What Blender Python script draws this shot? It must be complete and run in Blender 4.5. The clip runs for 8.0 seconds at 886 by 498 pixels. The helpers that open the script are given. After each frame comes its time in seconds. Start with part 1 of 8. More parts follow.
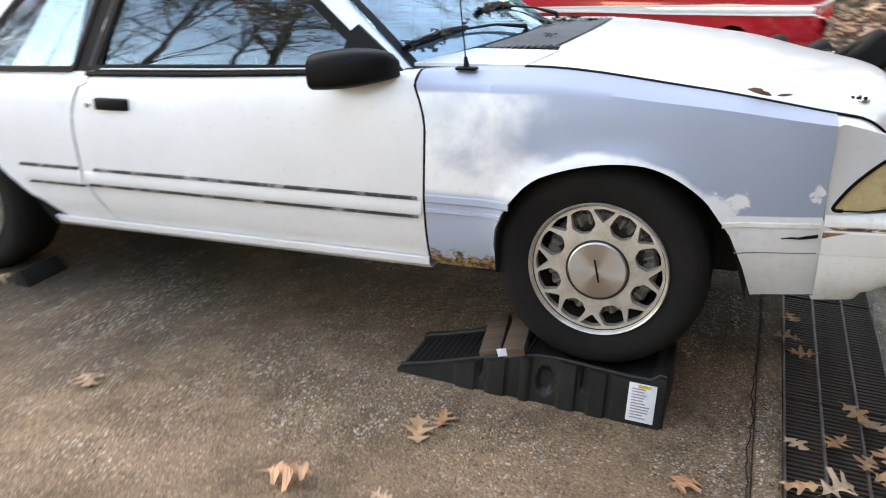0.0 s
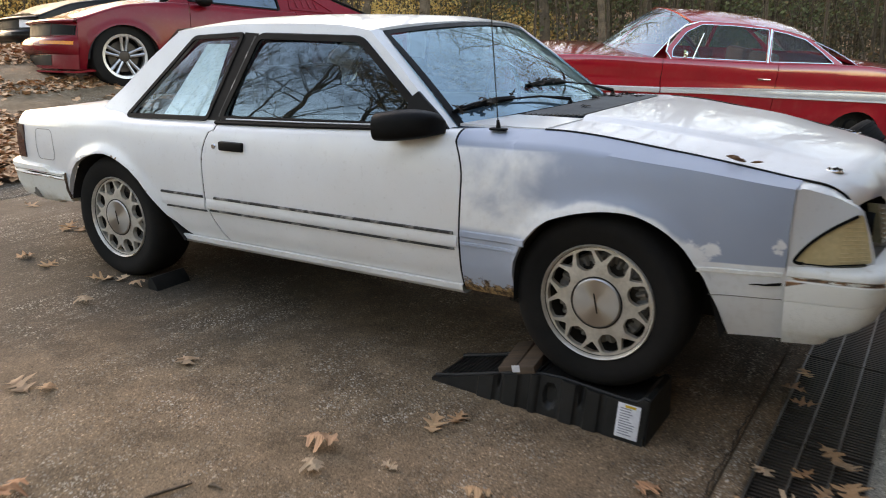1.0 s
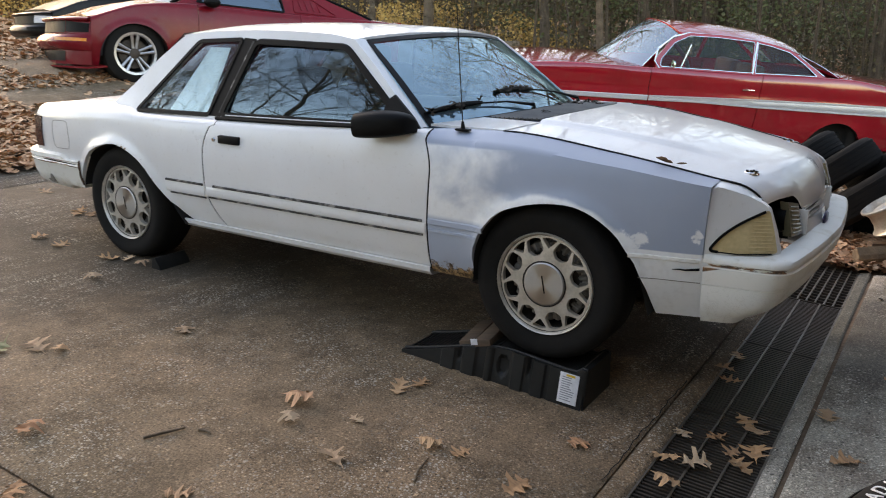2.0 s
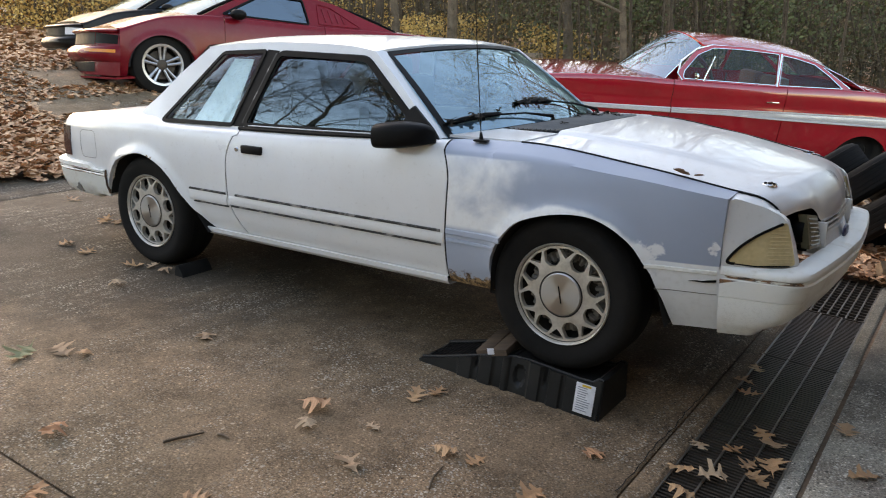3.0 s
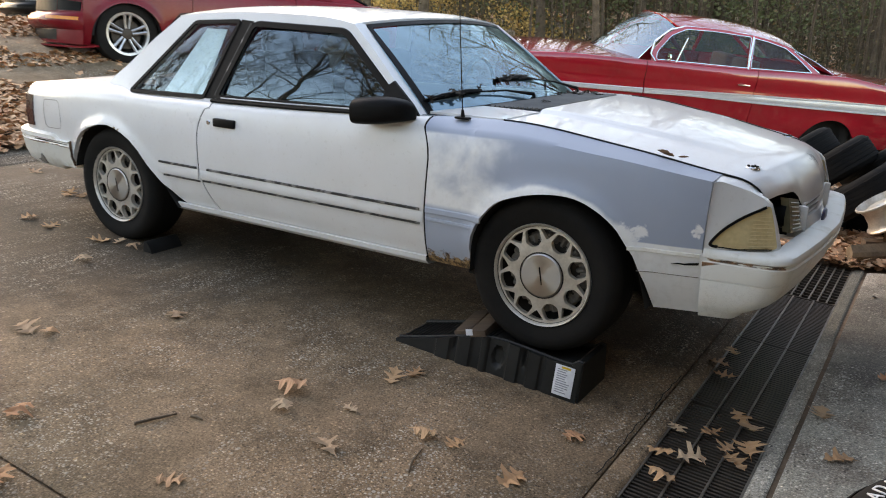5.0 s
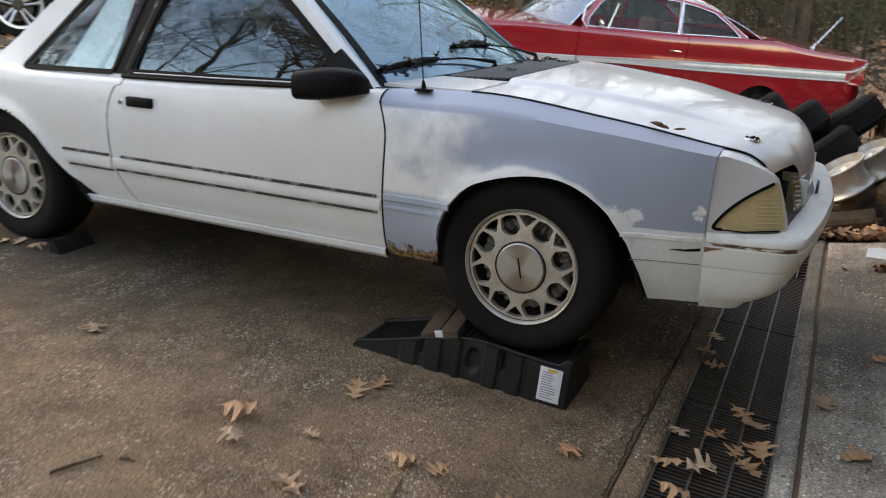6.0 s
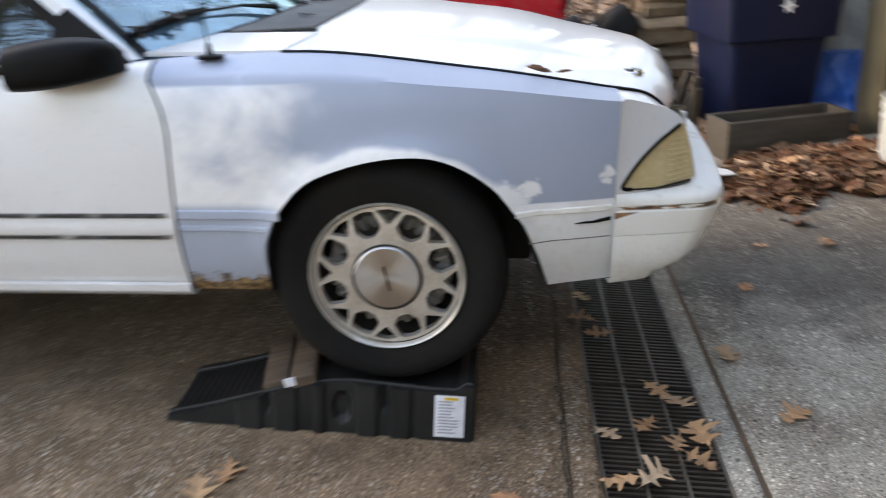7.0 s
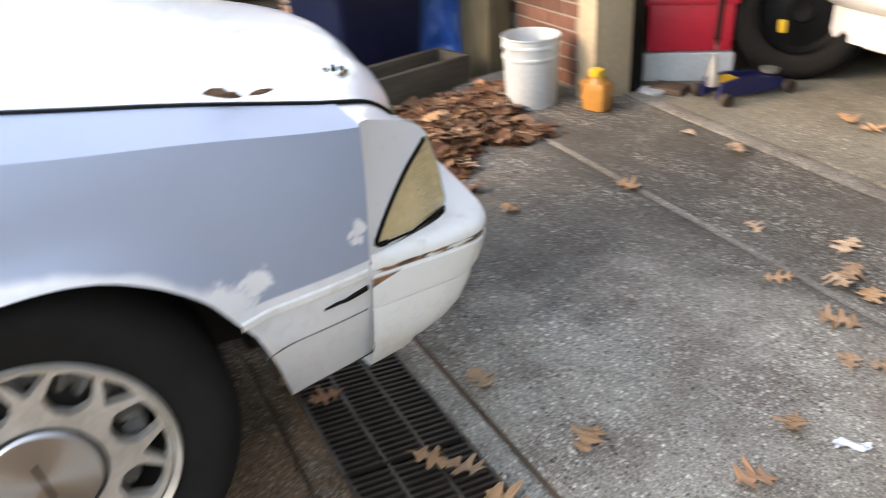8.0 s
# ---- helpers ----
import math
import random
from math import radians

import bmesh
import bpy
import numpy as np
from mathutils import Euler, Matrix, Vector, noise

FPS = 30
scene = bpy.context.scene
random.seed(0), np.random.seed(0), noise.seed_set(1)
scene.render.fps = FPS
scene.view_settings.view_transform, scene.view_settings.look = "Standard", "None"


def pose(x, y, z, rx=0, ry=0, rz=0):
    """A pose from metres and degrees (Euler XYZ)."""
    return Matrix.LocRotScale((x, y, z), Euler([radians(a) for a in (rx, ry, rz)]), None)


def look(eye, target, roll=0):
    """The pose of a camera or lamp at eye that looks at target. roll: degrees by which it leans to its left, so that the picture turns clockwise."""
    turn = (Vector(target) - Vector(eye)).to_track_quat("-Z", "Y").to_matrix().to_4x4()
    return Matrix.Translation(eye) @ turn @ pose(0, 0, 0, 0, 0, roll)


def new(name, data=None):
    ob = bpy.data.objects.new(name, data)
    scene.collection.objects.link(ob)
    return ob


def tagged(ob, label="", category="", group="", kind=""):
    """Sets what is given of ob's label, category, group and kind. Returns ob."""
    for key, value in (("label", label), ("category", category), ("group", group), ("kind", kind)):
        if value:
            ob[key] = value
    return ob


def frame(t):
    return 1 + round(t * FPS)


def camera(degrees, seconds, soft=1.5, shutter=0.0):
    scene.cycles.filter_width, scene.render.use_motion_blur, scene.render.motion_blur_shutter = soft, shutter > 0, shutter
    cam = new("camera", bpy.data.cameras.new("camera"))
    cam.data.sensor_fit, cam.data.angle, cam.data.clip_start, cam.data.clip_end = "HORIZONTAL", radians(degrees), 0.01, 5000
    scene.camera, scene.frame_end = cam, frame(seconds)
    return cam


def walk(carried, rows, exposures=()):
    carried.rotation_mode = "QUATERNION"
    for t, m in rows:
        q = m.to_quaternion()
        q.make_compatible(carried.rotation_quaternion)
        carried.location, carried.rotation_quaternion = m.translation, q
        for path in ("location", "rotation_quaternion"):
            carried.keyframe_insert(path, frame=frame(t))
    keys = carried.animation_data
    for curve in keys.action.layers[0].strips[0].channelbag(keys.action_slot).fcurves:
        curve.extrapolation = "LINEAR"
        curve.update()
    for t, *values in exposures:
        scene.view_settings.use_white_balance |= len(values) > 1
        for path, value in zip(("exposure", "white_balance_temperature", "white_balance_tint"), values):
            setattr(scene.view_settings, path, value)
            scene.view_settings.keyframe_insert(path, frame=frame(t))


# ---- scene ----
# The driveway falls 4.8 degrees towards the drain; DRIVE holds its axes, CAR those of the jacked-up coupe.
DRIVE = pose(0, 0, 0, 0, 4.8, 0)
CAR = DRIVE @ pose(0, 0, 0, 0, -3.0, 0)
cam = camera(57.7, 8.0, soft=1.0, shutter=0.6)
PATH = [
    (0, (2.891, -2.118, 1.369), (2.23, -0.387, 0.615), 1.1),
    (0.5, (3.246, -2.237, 1.39), (2.332, -0.608, 0.673), 2.1),
    (1, (3.438, -2.424, 1.415), (2.441, -0.796, 0.819), 2.0),
    (1.5, (3.657, -2.614, 1.45), (2.687, -0.971, 0.85), 3.2),
    (2.8, (3.795, -2.693, 1.482), (2.726, -1.101, 0.915), 3.2),
    (3, (3.795, -2.686, 1.475), (2.736, -1.088, 0.907), 3.3),
    (3.5, (3.795, -2.681, 1.473), (2.762, -1.07, 0.895), 3.6),
    (4, (3.792, -2.683, 1.473), (2.776, -1.065, 0.882), 3.8),
    (4.5, (3.779, -2.681, 1.466), (2.772, -1.06, 0.867), 4.2),
    (4.7, (3.763, -2.682, 1.469), (2.762, -1.059, 0.865), 4.4),
    (6, (3.384, -2.403, 1.39), (2.592, -0.691, 0.726), 4.5),
    (6.5, (3.086, -2.151, 1.343), (2.498, -0.369, 0.65), 2.8),
    (7, (2.817, -1.833, 1.314), (2.691, 0.008, 0.543), 1.5),
    (7.5, (2.691, -1.451, 1.319), (3.017, 0.338, 0.487), 1.0),
    (7.8, (2.644, -1.22, 1.306), (3.314, 0.461, 0.454), 0.8),
    (8, (2.634, -1.07, 1.305), (3.477, 0.518, 0.429), 1.1),
]
EXPOSURES = [(0.0, 3.5, 9400, 19), (0.5, 3.2, 9900, 19), (1.0, 2.62, 9600, 18), (1.5, 2.52, 9300, 18), (3.0, 2.6, 9100, 17), (4.5, 2.7, 9200, 17), (6.0, 2.55, 9700, 18), (6.5, 2.75, 9100, 20), (7.0, 3.2, 9000, 19), (7.5, 3.35, 9000, 19), (8.0, 3.58, 9000, 19)]
walk(cam, [(t, DRIVE @ look(eye, target, roll)) for t, eye, target, roll in PATH], EXPOSURES)

# ---- world and sun ----
SUN_EL, SUN_AZ = 19.0, 162.0  # degrees; azimuth from +x towards +y
world = bpy.data.worlds.new("sky")
scene.world = world
world.use_nodes = True
wn = world.node_tree.nodes
sky = wn.new("ShaderNodeTexSky")
sky.sky_type = "NISHITA"
sky.sun_disc = False
sky.sun_elevation = radians(SUN_EL)
sky.sun_rotation = radians(90 - SUN_AZ)
sky.air_density, sky.dust_density, sky.ozone_density = 1.0, 0.9, 1.4
background = wn["Background"]
background.inputs["Strength"].default_value = 0.15
world.node_tree.links.new(sky.outputs["Color"], background.inputs["Color"])
sun = new("sun", bpy.data.lights.new("sun", "SUN"))
sun.data.energy, sun.data.angle, sun.data.color = 0.10, radians(14), (1.0, 0.86, 0.68)
sun_from = Vector((math.cos(radians(SUN_EL)) * math.cos(radians(SUN_AZ)), math.cos(radians(SUN_EL)) * math.sin(radians(SUN_AZ)), math.sin(radians(SUN_EL))))
sun.matrix_world = look(sun_from * 40, (0, 0, 0))

# ---- materials ----
def shader(name):
    m = bpy.data.materials.new(name)
    m.use_nodes = True
    nt = m.node_tree
    return m, nt, nt.nodes["Principled BSDF"]


def link(nt, a, b):
    nt.links.new(a, b)


def coords(nt, space="Object"):
    return nt.nodes.new("ShaderNodeTexCoord").outputs[space]


def noise_tex(nt, vec, scale, detail=4.0, rough=0.55, distort=0.0):
    n = nt.nodes.new("ShaderNodeTexNoise")
    n.inputs["Scale"].default_value, n.inputs["Detail"].default_value = scale, detail
    n.inputs["Roughness"].default_value, n.inputs["Distortion"].default_value = rough, distort
    link(nt, vec, n.inputs["Vector"])
    return n.outputs["Fac"]


def ramp(nt, fac, stops):
    r = nt.nodes.new("ShaderNodeValToRGB")
    els = r.color_ramp.elements
    while len(els) < len(stops):
        els.new(0.5)
    for e, (p, c) in zip(els, stops):
        e.position = p
        e.color = (c, c, c, 1) if isinstance(c, (int, float)) else (*c, 1)
    link(nt, fac, r.inputs["Fac"])
    return r.outputs["Color"]


def mixc(nt, fac, a, b, blend="MIX"):
    n = nt.nodes.new("ShaderNodeMix")
    n.data_type, n.blend_type = "RGBA", blend
    for sock, v in ((n.inputs[0], fac), (n.inputs[6], a), (n.inputs[7], b)):
        if isinstance(v, tuple):
            sock.default_value = (*v, 1)
        elif isinstance(v, (int, float)):
            sock.default_value = v
        else:
            link(nt, v, sock)
    return n.outputs[2]


def calc(nt, op, a, b=0.0, clamp=False):
    n = nt.nodes.new("ShaderNodeMath")
    n.operation, n.use_clamp = op, clamp
    for sock, v in ((n.inputs[0], a), (n.inputs[1], b)):
        if isinstance(v, (int, float)):
            sock.default_value = v
        else:
            link(nt, v, sock)
    return n.outputs[0]


def between(nt, v, lo, hi):
    """0 below lo, 1 above hi."""
    n = nt.nodes.new("ShaderNodeMapRange")
    n.interpolation_type = "SMOOTHSTEP"
    n.inputs["From Min"].default_value, n.inputs["From Max"].default_value = lo, hi
    link(nt, v, n.inputs["Value"])
    return n.outputs["Result"]


def xyz(nt, vec):
    s = nt.nodes.new("ShaderNodeSeparateXYZ")
    link(nt, vec, s.inputs[0])
    return s.outputs


def bump(nt, bsdf, height, strength=0.3, dist=0.01):
    b = nt.nodes.new("ShaderNodeBump")
    b.inputs["Strength"].default_value, b.inputs["Distance"].default_value = strength, dist
    link(nt, height, b.inputs["Height"])
    link(nt, b.outputs["Normal"], bsdf.inputs["Normal"])


def rnd(nt):
    return nt.nodes.new("ShaderNodeObjectInfo").outputs["Random"]


def mat(name, a, b=None, scale=6.0, fine=60.0, rough=0.6, metal=0.0, relief=0.15, dist=0.004, coat=0.0, vary=0.0, spec=0.5, lo=0.35, hi=0.65):
    """Two-scale mottled material between colours a and b."""
    m, nt, p = shader(name)
    v = coords(nt)
    b = b or tuple(c * 0.75 for c in a)
    big, small = noise_tex(nt, v, scale, 5), noise_tex(nt, v, fine, 3)
    col = mixc(nt, ramp(nt, big, [(lo, 0.0), (hi, 1.0)]), a, b)
    col = mixc(nt, 0.25, col, ramp(nt, small, [(0.3, tuple(c * 0.6 for c in a)), (0.7, tuple(min(1, c * 1.25) for c in a))]))
    if vary:
        h = nt.nodes.new("ShaderNodeHueSaturation")
        link(nt, calc(nt, "ADD", calc(nt, "MULTIPLY", rnd(nt), vary), 1 - vary / 2), h.inputs["Value"])
        link(nt, col, h.inputs["Color"])
        col = h.outputs["Color"]
    link(nt, col, p.inputs["Base Color"])
    link(nt, ramp(nt, big, [(0.2, max(0.02, rough - 0.08)), (0.8, min(1, rough + 0.08))]), p.inputs["Roughness"])
    p.inputs["Metallic"].default_value = metal
    p.inputs["Specular IOR Level"].default_value = spec
    p.inputs["Coat Weight"].default_value, p.inputs["Coat Roughness"].default_value = coat, 0.06
    if relief:
        bump(nt, p, small, relief, dist)
    return m


def concrete(name, a, b, stain, pebble=0.5, speck=(0.42, 0.40, 0.36), dark_zones=()):
    """Exposed-aggregate concrete with random stains and ragged darker zones."""
    m, nt, p = shader(name)
    v = nt.nodes.new("ShaderNodeNewGeometry").outputs["Position"]
    big = noise_tex(nt, v, 0.55, 6, 0.62, 0.4)
    mid = noise_tex(nt, v, 4.0, 6, 0.65)
    fine = noise_tex(nt, v, 130.0, 3, 0.7)
    col = mixc(nt, ramp(nt, big, [(0.36, 0.0), (0.62, 1.0)]), a, b)
    col = mixc(nt, ramp(nt, mid, [(0.42, 0.0), (0.72, 0.75)]), col, stain)
    sx, sy, sz = xyz(nt, v)
    for zone in dark_zones:  # ragged darker zones; the driveway's second paints in shade under the nose
        rx, ry = calc(nt, "DIVIDE", calc(nt, "SUBTRACT", sx, zone[0]), zone[2]), calc(nt, "DIVIDE", calc(nt, "SUBTRACT", sy, zone[1]), zone[3])
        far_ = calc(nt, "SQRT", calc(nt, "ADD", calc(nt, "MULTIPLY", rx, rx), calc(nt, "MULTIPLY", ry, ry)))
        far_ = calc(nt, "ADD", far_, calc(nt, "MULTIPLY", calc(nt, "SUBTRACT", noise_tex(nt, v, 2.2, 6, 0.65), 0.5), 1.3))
        col = mixc(nt, calc(nt, "MULTIPLY", calc(nt, "SUBTRACT", 1.0, between(nt, far_, 0.6, 1.2)), 0.8), col, zone[4])
    worn = ramp(nt, noise_tex(nt, v, 1.7, 8, 0.70, 0.6), [(0.40, 0.0), (0.62, 1.0)])
    grain = ramp(nt, fine, [(0.30, 0.35), (0.5, 1.0), (0.70, 1.7)])
    col = mixc(nt, 0.75, col, mixc(nt, 1.0, col, grain, "MULTIPLY"))
    chip = 0.0
    for size, near, far, low, high, share in ((150.0, 0.30, 0.50, 0.25, 2.2, 0.10), (85.0, 0.30, 0.46, 0.20, 2.4, 0.25), (48.0, 0.24, 0.38, 0.25, 2.2, 0.55)):
        vo = nt.nodes.new("ShaderNodeTexVoronoi")
        vo.inputs["Scale"].default_value = size
        link(nt, v, vo.inputs["Vector"])
        hit = ramp(nt, vo.outputs["Distance"], [(near, 1.0), (far, 0.0)])
        pick = ramp(nt, xyz(nt, vo.outputs["Color"])[0], [(share, 0.0), (share + 0.1, 1.0)])
        hit = calc(nt, "MULTIPLY", calc(nt, "MULTIPLY", hit, pick), calc(nt, "ADD", 0.45, calc(nt, "MULTIPLY", worn, 0.55)))
        stone = ramp(nt, xyz(nt, vo.outputs["Color"])[1], [(0.0, low), (0.55, 1.0), (1.0, high)])
        col = mixc(nt, calc(nt, "MULTIPLY", hit, 0.9), col, mixc(nt, 1.0, col, stone, "MULTIPLY"))
        bright = ramp(nt, xyz(nt, vo.outputs["Color"])[2], [(0.62, 0.0), (0.80, 1.0)])
        col = mixc(nt, calc(nt, "MULTIPLY", calc(nt, "MULTIPLY", hit, bright), calc(nt, "MULTIPLY", worn, pebble)), col, speck)
        chip = calc(nt, "ADD", chip, hit)
    link(nt, col, p.inputs["Base Color"])
    link(nt, ramp(nt, mid, [(0.3, 0.70), (0.7, 0.92)]), p.inputs["Roughness"])
    p.inputs["Specular IOR Level"].default_value = 0.25
    bump(nt, p, calc(nt, "ADD", calc(nt, "MULTIPLY", chip, 0.6), fine), 0.6, 0.004)
    return m


def car_white(name="white_paint", dirt=1.0, rust=False):
    """Aged white paint: grime specks, faint yellowing, clear coat half gone."""
    m, nt, p = shader(name)
    v = coords(nt)
    big, fine = noise_tex(nt, v, 2.2, 5), noise_tex(nt, v, 45.0, 4, 0.7)
    col = mixc(nt, ramp(nt, big, [(0.35, 0.0), (0.7, 1.0)]), (0.74, 0.74, 0.735), (0.68, 0.67, 0.65))
    col = mixc(nt, calc(nt, "MULTIPLY", ramp(nt, fine, [(0.58, 0.0), (0.8, 1.0)]), 0.28 * dirt), col, (0.36, 0.31, 0.24))
    if rust:  # along the lip of the rear arch
        x, y, z = xyz(nt, v)
        dx, dz = calc(nt, "SUBTRACT", x, 0.03), calc(nt, "SUBTRACT", z, 0.27)
        gap = calc(nt, "SQRT", calc(nt, "ADD", calc(nt, "MULTIPLY", dx, dx), calc(nt, "MULTIPLY", dz, dz)))
        rn = noise_tex(nt, v, 16, 6, 0.7)
        eaten = calc(nt, "SUBTRACT", 1.0, between(nt, calc(nt, "ADD", gap, calc(nt, "MULTIPLY", calc(nt, "SUBTRACT", 0.575, rn), 0.30)), 0.352, 0.362))
        col = mixc(nt, eaten, col, mixc(nt, fine, (0.09, 0.045, 0.02), (0.34, 0.20, 0.10)))
    link(nt, col, p.inputs["Base Color"])
    link(nt, ramp(nt, big, [(0.3, 0.26), (0.7, 0.42)]), p.inputs["Roughness"])
    p.inputs["Coat Weight"].default_value, p.inputs["Coat Roughness"].default_value = 0.65, 0.05
    return m


def fender_paint():
    """White paint sprayed over with blue-grey primer, thinning out in clouds towards the door; rust at the foot."""
    m, nt, p = shader("primered_fender_paint")
    v = coords(nt)
    x, y, z = xyz(nt, v)
    cloud = noise_tex(nt, v, 5.5, 4, 0.5, 0.25)
    reach = calc(nt, "ADD", calc(nt, "MULTIPLY", calc(nt, "SUBTRACT", x, 2.30), 2.4), calc(nt, "MULTIPLY", calc(nt, "SUBTRACT", z, 0.66), 2.3))
    reach = calc(nt, "ADD", reach, calc(nt, "MULTIPLY", calc(nt, "SUBTRACT", cloud, 0.5), 3.2))
    mask = between(nt, reach, -0.5, 0.65)
    mask = calc(nt, "MAXIMUM", mask, between(nt, z, 0.80, 0.815))
    low = calc(nt, "MULTIPLY", between(nt, calc(nt, "MULTIPLY", z, -1.0), -0.530, -0.50), between(nt, calc(nt, "MULTIPLY", x, -1.0), -2.35, -2.3))
    mask = calc(nt, "MAXIMUM", mask, calc(nt, "MULTIPLY", low, 0.92))
    # bare white: the arch lip, the patch above the front of the arch, and the valance in front of the wheel
    dx, dz = calc(nt, "SUBTRACT", x, 2.60), calc(nt, "SUBTRACT", z, 0.31)
    dist = calc(nt, "SQRT", calc(nt, "ADD", calc(nt, "MULTIPLY", dx, dx), calc(nt, "MULTIPLY", dz, dz)))
    lip = between(nt, calc(nt, "ADD", dist, calc(nt, "MULTIPLY", calc(nt, "SUBTRACT", cloud, 0.5), 0.06)), 0.345, 0.365)
    mask = calc(nt, "MULTIPLY", mask, calc(nt, "MAXIMUM", lip, calc(nt, "MULTIPLY", low, 0.9)))
    val = calc(nt, "MULTIPLY", between(nt, calc(nt, "MULTIPLY", z, -1.0), -0.505, -0.50), between(nt, x, 2.62, 2.64))
    mask = calc(nt, "MULTIPLY", mask, calc(nt, "SUBTRACT", 1.0, val))
    spot = calc(nt, "ADD", calc(nt, "POWER", calc(nt, "MULTIPLY", calc(nt, "SUBTRACT", x, 2.90), 11.0), 2.0), calc(nt, "POWER", calc(nt, "MULTIPLY", calc(nt, "SUBTRACT", z, 0.53), 18.0), 2.0))
    spot = between(nt, calc(nt, "ADD", spot, calc(nt, "MULTIPLY", noise_tex(nt, v, 22, 5, 0.6), 3.4)), 1.7, 2.2)
    mask = calc(nt, "MULTIPLY", mask, spot)
    spot2 = calc(nt, "ADD", calc(nt, "POWER", calc(nt, "MULTIPLY", calc(nt, "SUBTRACT", x, 3.12), 45.0), 2.0), calc(nt, "POWER", calc(nt, "MULTIPLY", calc(nt, "SUBTRACT", z, 0.565), 30.0), 2.0))
    mask = calc(nt, "MULTIPLY", mask, between(nt, calc(nt, "ADD", spot2, calc(nt, "MULTIPLY", noise_tex(nt, v, 40, 4), 2.6)), 1.6, 2.0))
    fine = noise_tex(nt, v, 40, 4)
    white = mixc(nt, ramp(nt, fine, [(0.5, 0.0), (0.9, 0.4)]), (0.78, 0.78, 0.77), (0.5, 0.47, 0.42))
    primer = mixc(nt, noise_tex(nt, v, 3.0, 4), (0.275, 0.325, 0.41), (0.355, 0.405, 0.49))
    col = mixc(nt, mask, white, primer)
    rustn = noise_tex(nt, v, 26, 6, 0.7)
    foot = calc(nt, "MULTIPLY", between(nt, calc(nt, "ADD", calc(nt, "MULTIPLY", z, -1.0), calc(nt, "MULTIPLY", rustn, 0.16)), -0.232, -0.215), between(nt, calc(nt, "MULTIPLY", x, -1.0), -2.4, -2.38))
    rust = mixc(nt, between(nt, noise_tex(nt, v, 60, 5, 0.7), 0.40, 0.62), (0.05, 0.025, 0.012), (0.40, 0.25, 0.12))
    col = mixc(nt, foot, col, rust)
    link(nt, col, p.inputs["Base Color"])
    link(nt, calc(nt, "ADD", 0.32, calc(nt, "MULTIPLY", mask, 0.10)), p.inputs["Roughness"])
    bump(nt, p, calc(nt, "ADD", calc(nt, "MULTIPLY", calc(nt, "MULTIPLY", foot, rustn), 3.0), calc(nt, "MULTIPLY", fine, 0.05)), 0.25, 0.006)
    return m


def bumper_paint():
    """White flexible paint, chipped to tan and dark rubber along the rub strip."""
    m, nt, p = shader("chipped_bumper_paint")
    v = coords(nt)
    x, y, z = xyz(nt, v)
    sc = nt.nodes.new("ShaderNodeMapping")
    sc.inputs["Scale"].default_value = (5.0, 5.0, 34.0)
    link(nt, v, sc.inputs["Vector"])
    streak = noise_tex(nt, sc.outputs[0], 1.0, 5, 0.65, 0.5)
    fine = noise_tex(nt, v, 30, 5, 0.7)
    band = calc(nt, "MULTIPLY", between(nt, z, 0.462, 0.466), between(nt, calc(nt, "MULTIPLY", z, -1.0), -0.480, -0.474))
    chips = calc(nt, "MULTIPLY", calc(nt, "MULTIPLY", band, calc(nt, "MAXIMUM", between(nt, x, 3.15, 3.17), between(nt, calc(nt, "MULTIPLY", x, -1.0), 0.2, 0.3))), between(nt, calc(nt, "SUBTRACT", streak, calc(nt, "MULTIPLY", between(nt, y, 0.16, 0.22), 0.5)), 0.47, 0.51))
    edge = calc(nt, "SUBTRACT", z, calc(nt, "MULTIPLY", calc(nt, "SUBTRACT", x, 3.146), 0.30))  # wedge of bare plastic at the fender joint
    wedge = calc(nt, "MULTIPLY", between(nt, edge, 0.440, 0.444), between(nt, calc(nt, "MULTIPLY", z, -1.0), -0.462, -0.458))
    chips = calc(nt, "MAXIMUM", chips, calc(nt, "MULTIPLY", wedge, between(nt, x, 3.0, 3.1)))
    col = mixc(nt, noise_tex(nt, v, 2.5, 5), (0.82, 0.81, 0.77), (0.73, 0.71, 0.64))
    col = mixc(nt, chips, col, mixc(nt, between(nt, fine, 0.46, 0.60), (0.27, 0.13, 0.06), (0.07, 0.045, 0.032)))
    crack = calc(nt, "MULTIPLY", between(nt, calc(nt, "ABSOLUTE", calc(nt, "SUBTRACT", fine, 0.5)), 0.0, 0.012), 1.0)
    low = between(nt, calc(nt, "MULTIPLY", z, -1.0), -0.42, -0.36)
    col = mixc(nt, calc(nt, "MULTIPLY", calc(nt, "SUBTRACT", 1.0, crack), calc(nt, "MULTIPLY", low, 0.25)), col, (0.22, 0.2, 0.16))
    grime = calc(nt, "MULTIPLY", between(nt, noise_tex(nt, v, 9, 6, 0.7), 0.50, 0.70), 0.5)
    col = mixc(nt, grime, col, (0.48, 0.42, 0.31))
    link(nt, col, p.inputs["Base Color"])
    p.inputs["Roughness"].default_value = 0.42
    bump(nt, p, calc(nt, "MULTIPLY", chips, -1.0), 0.3, 0.003)
    return m


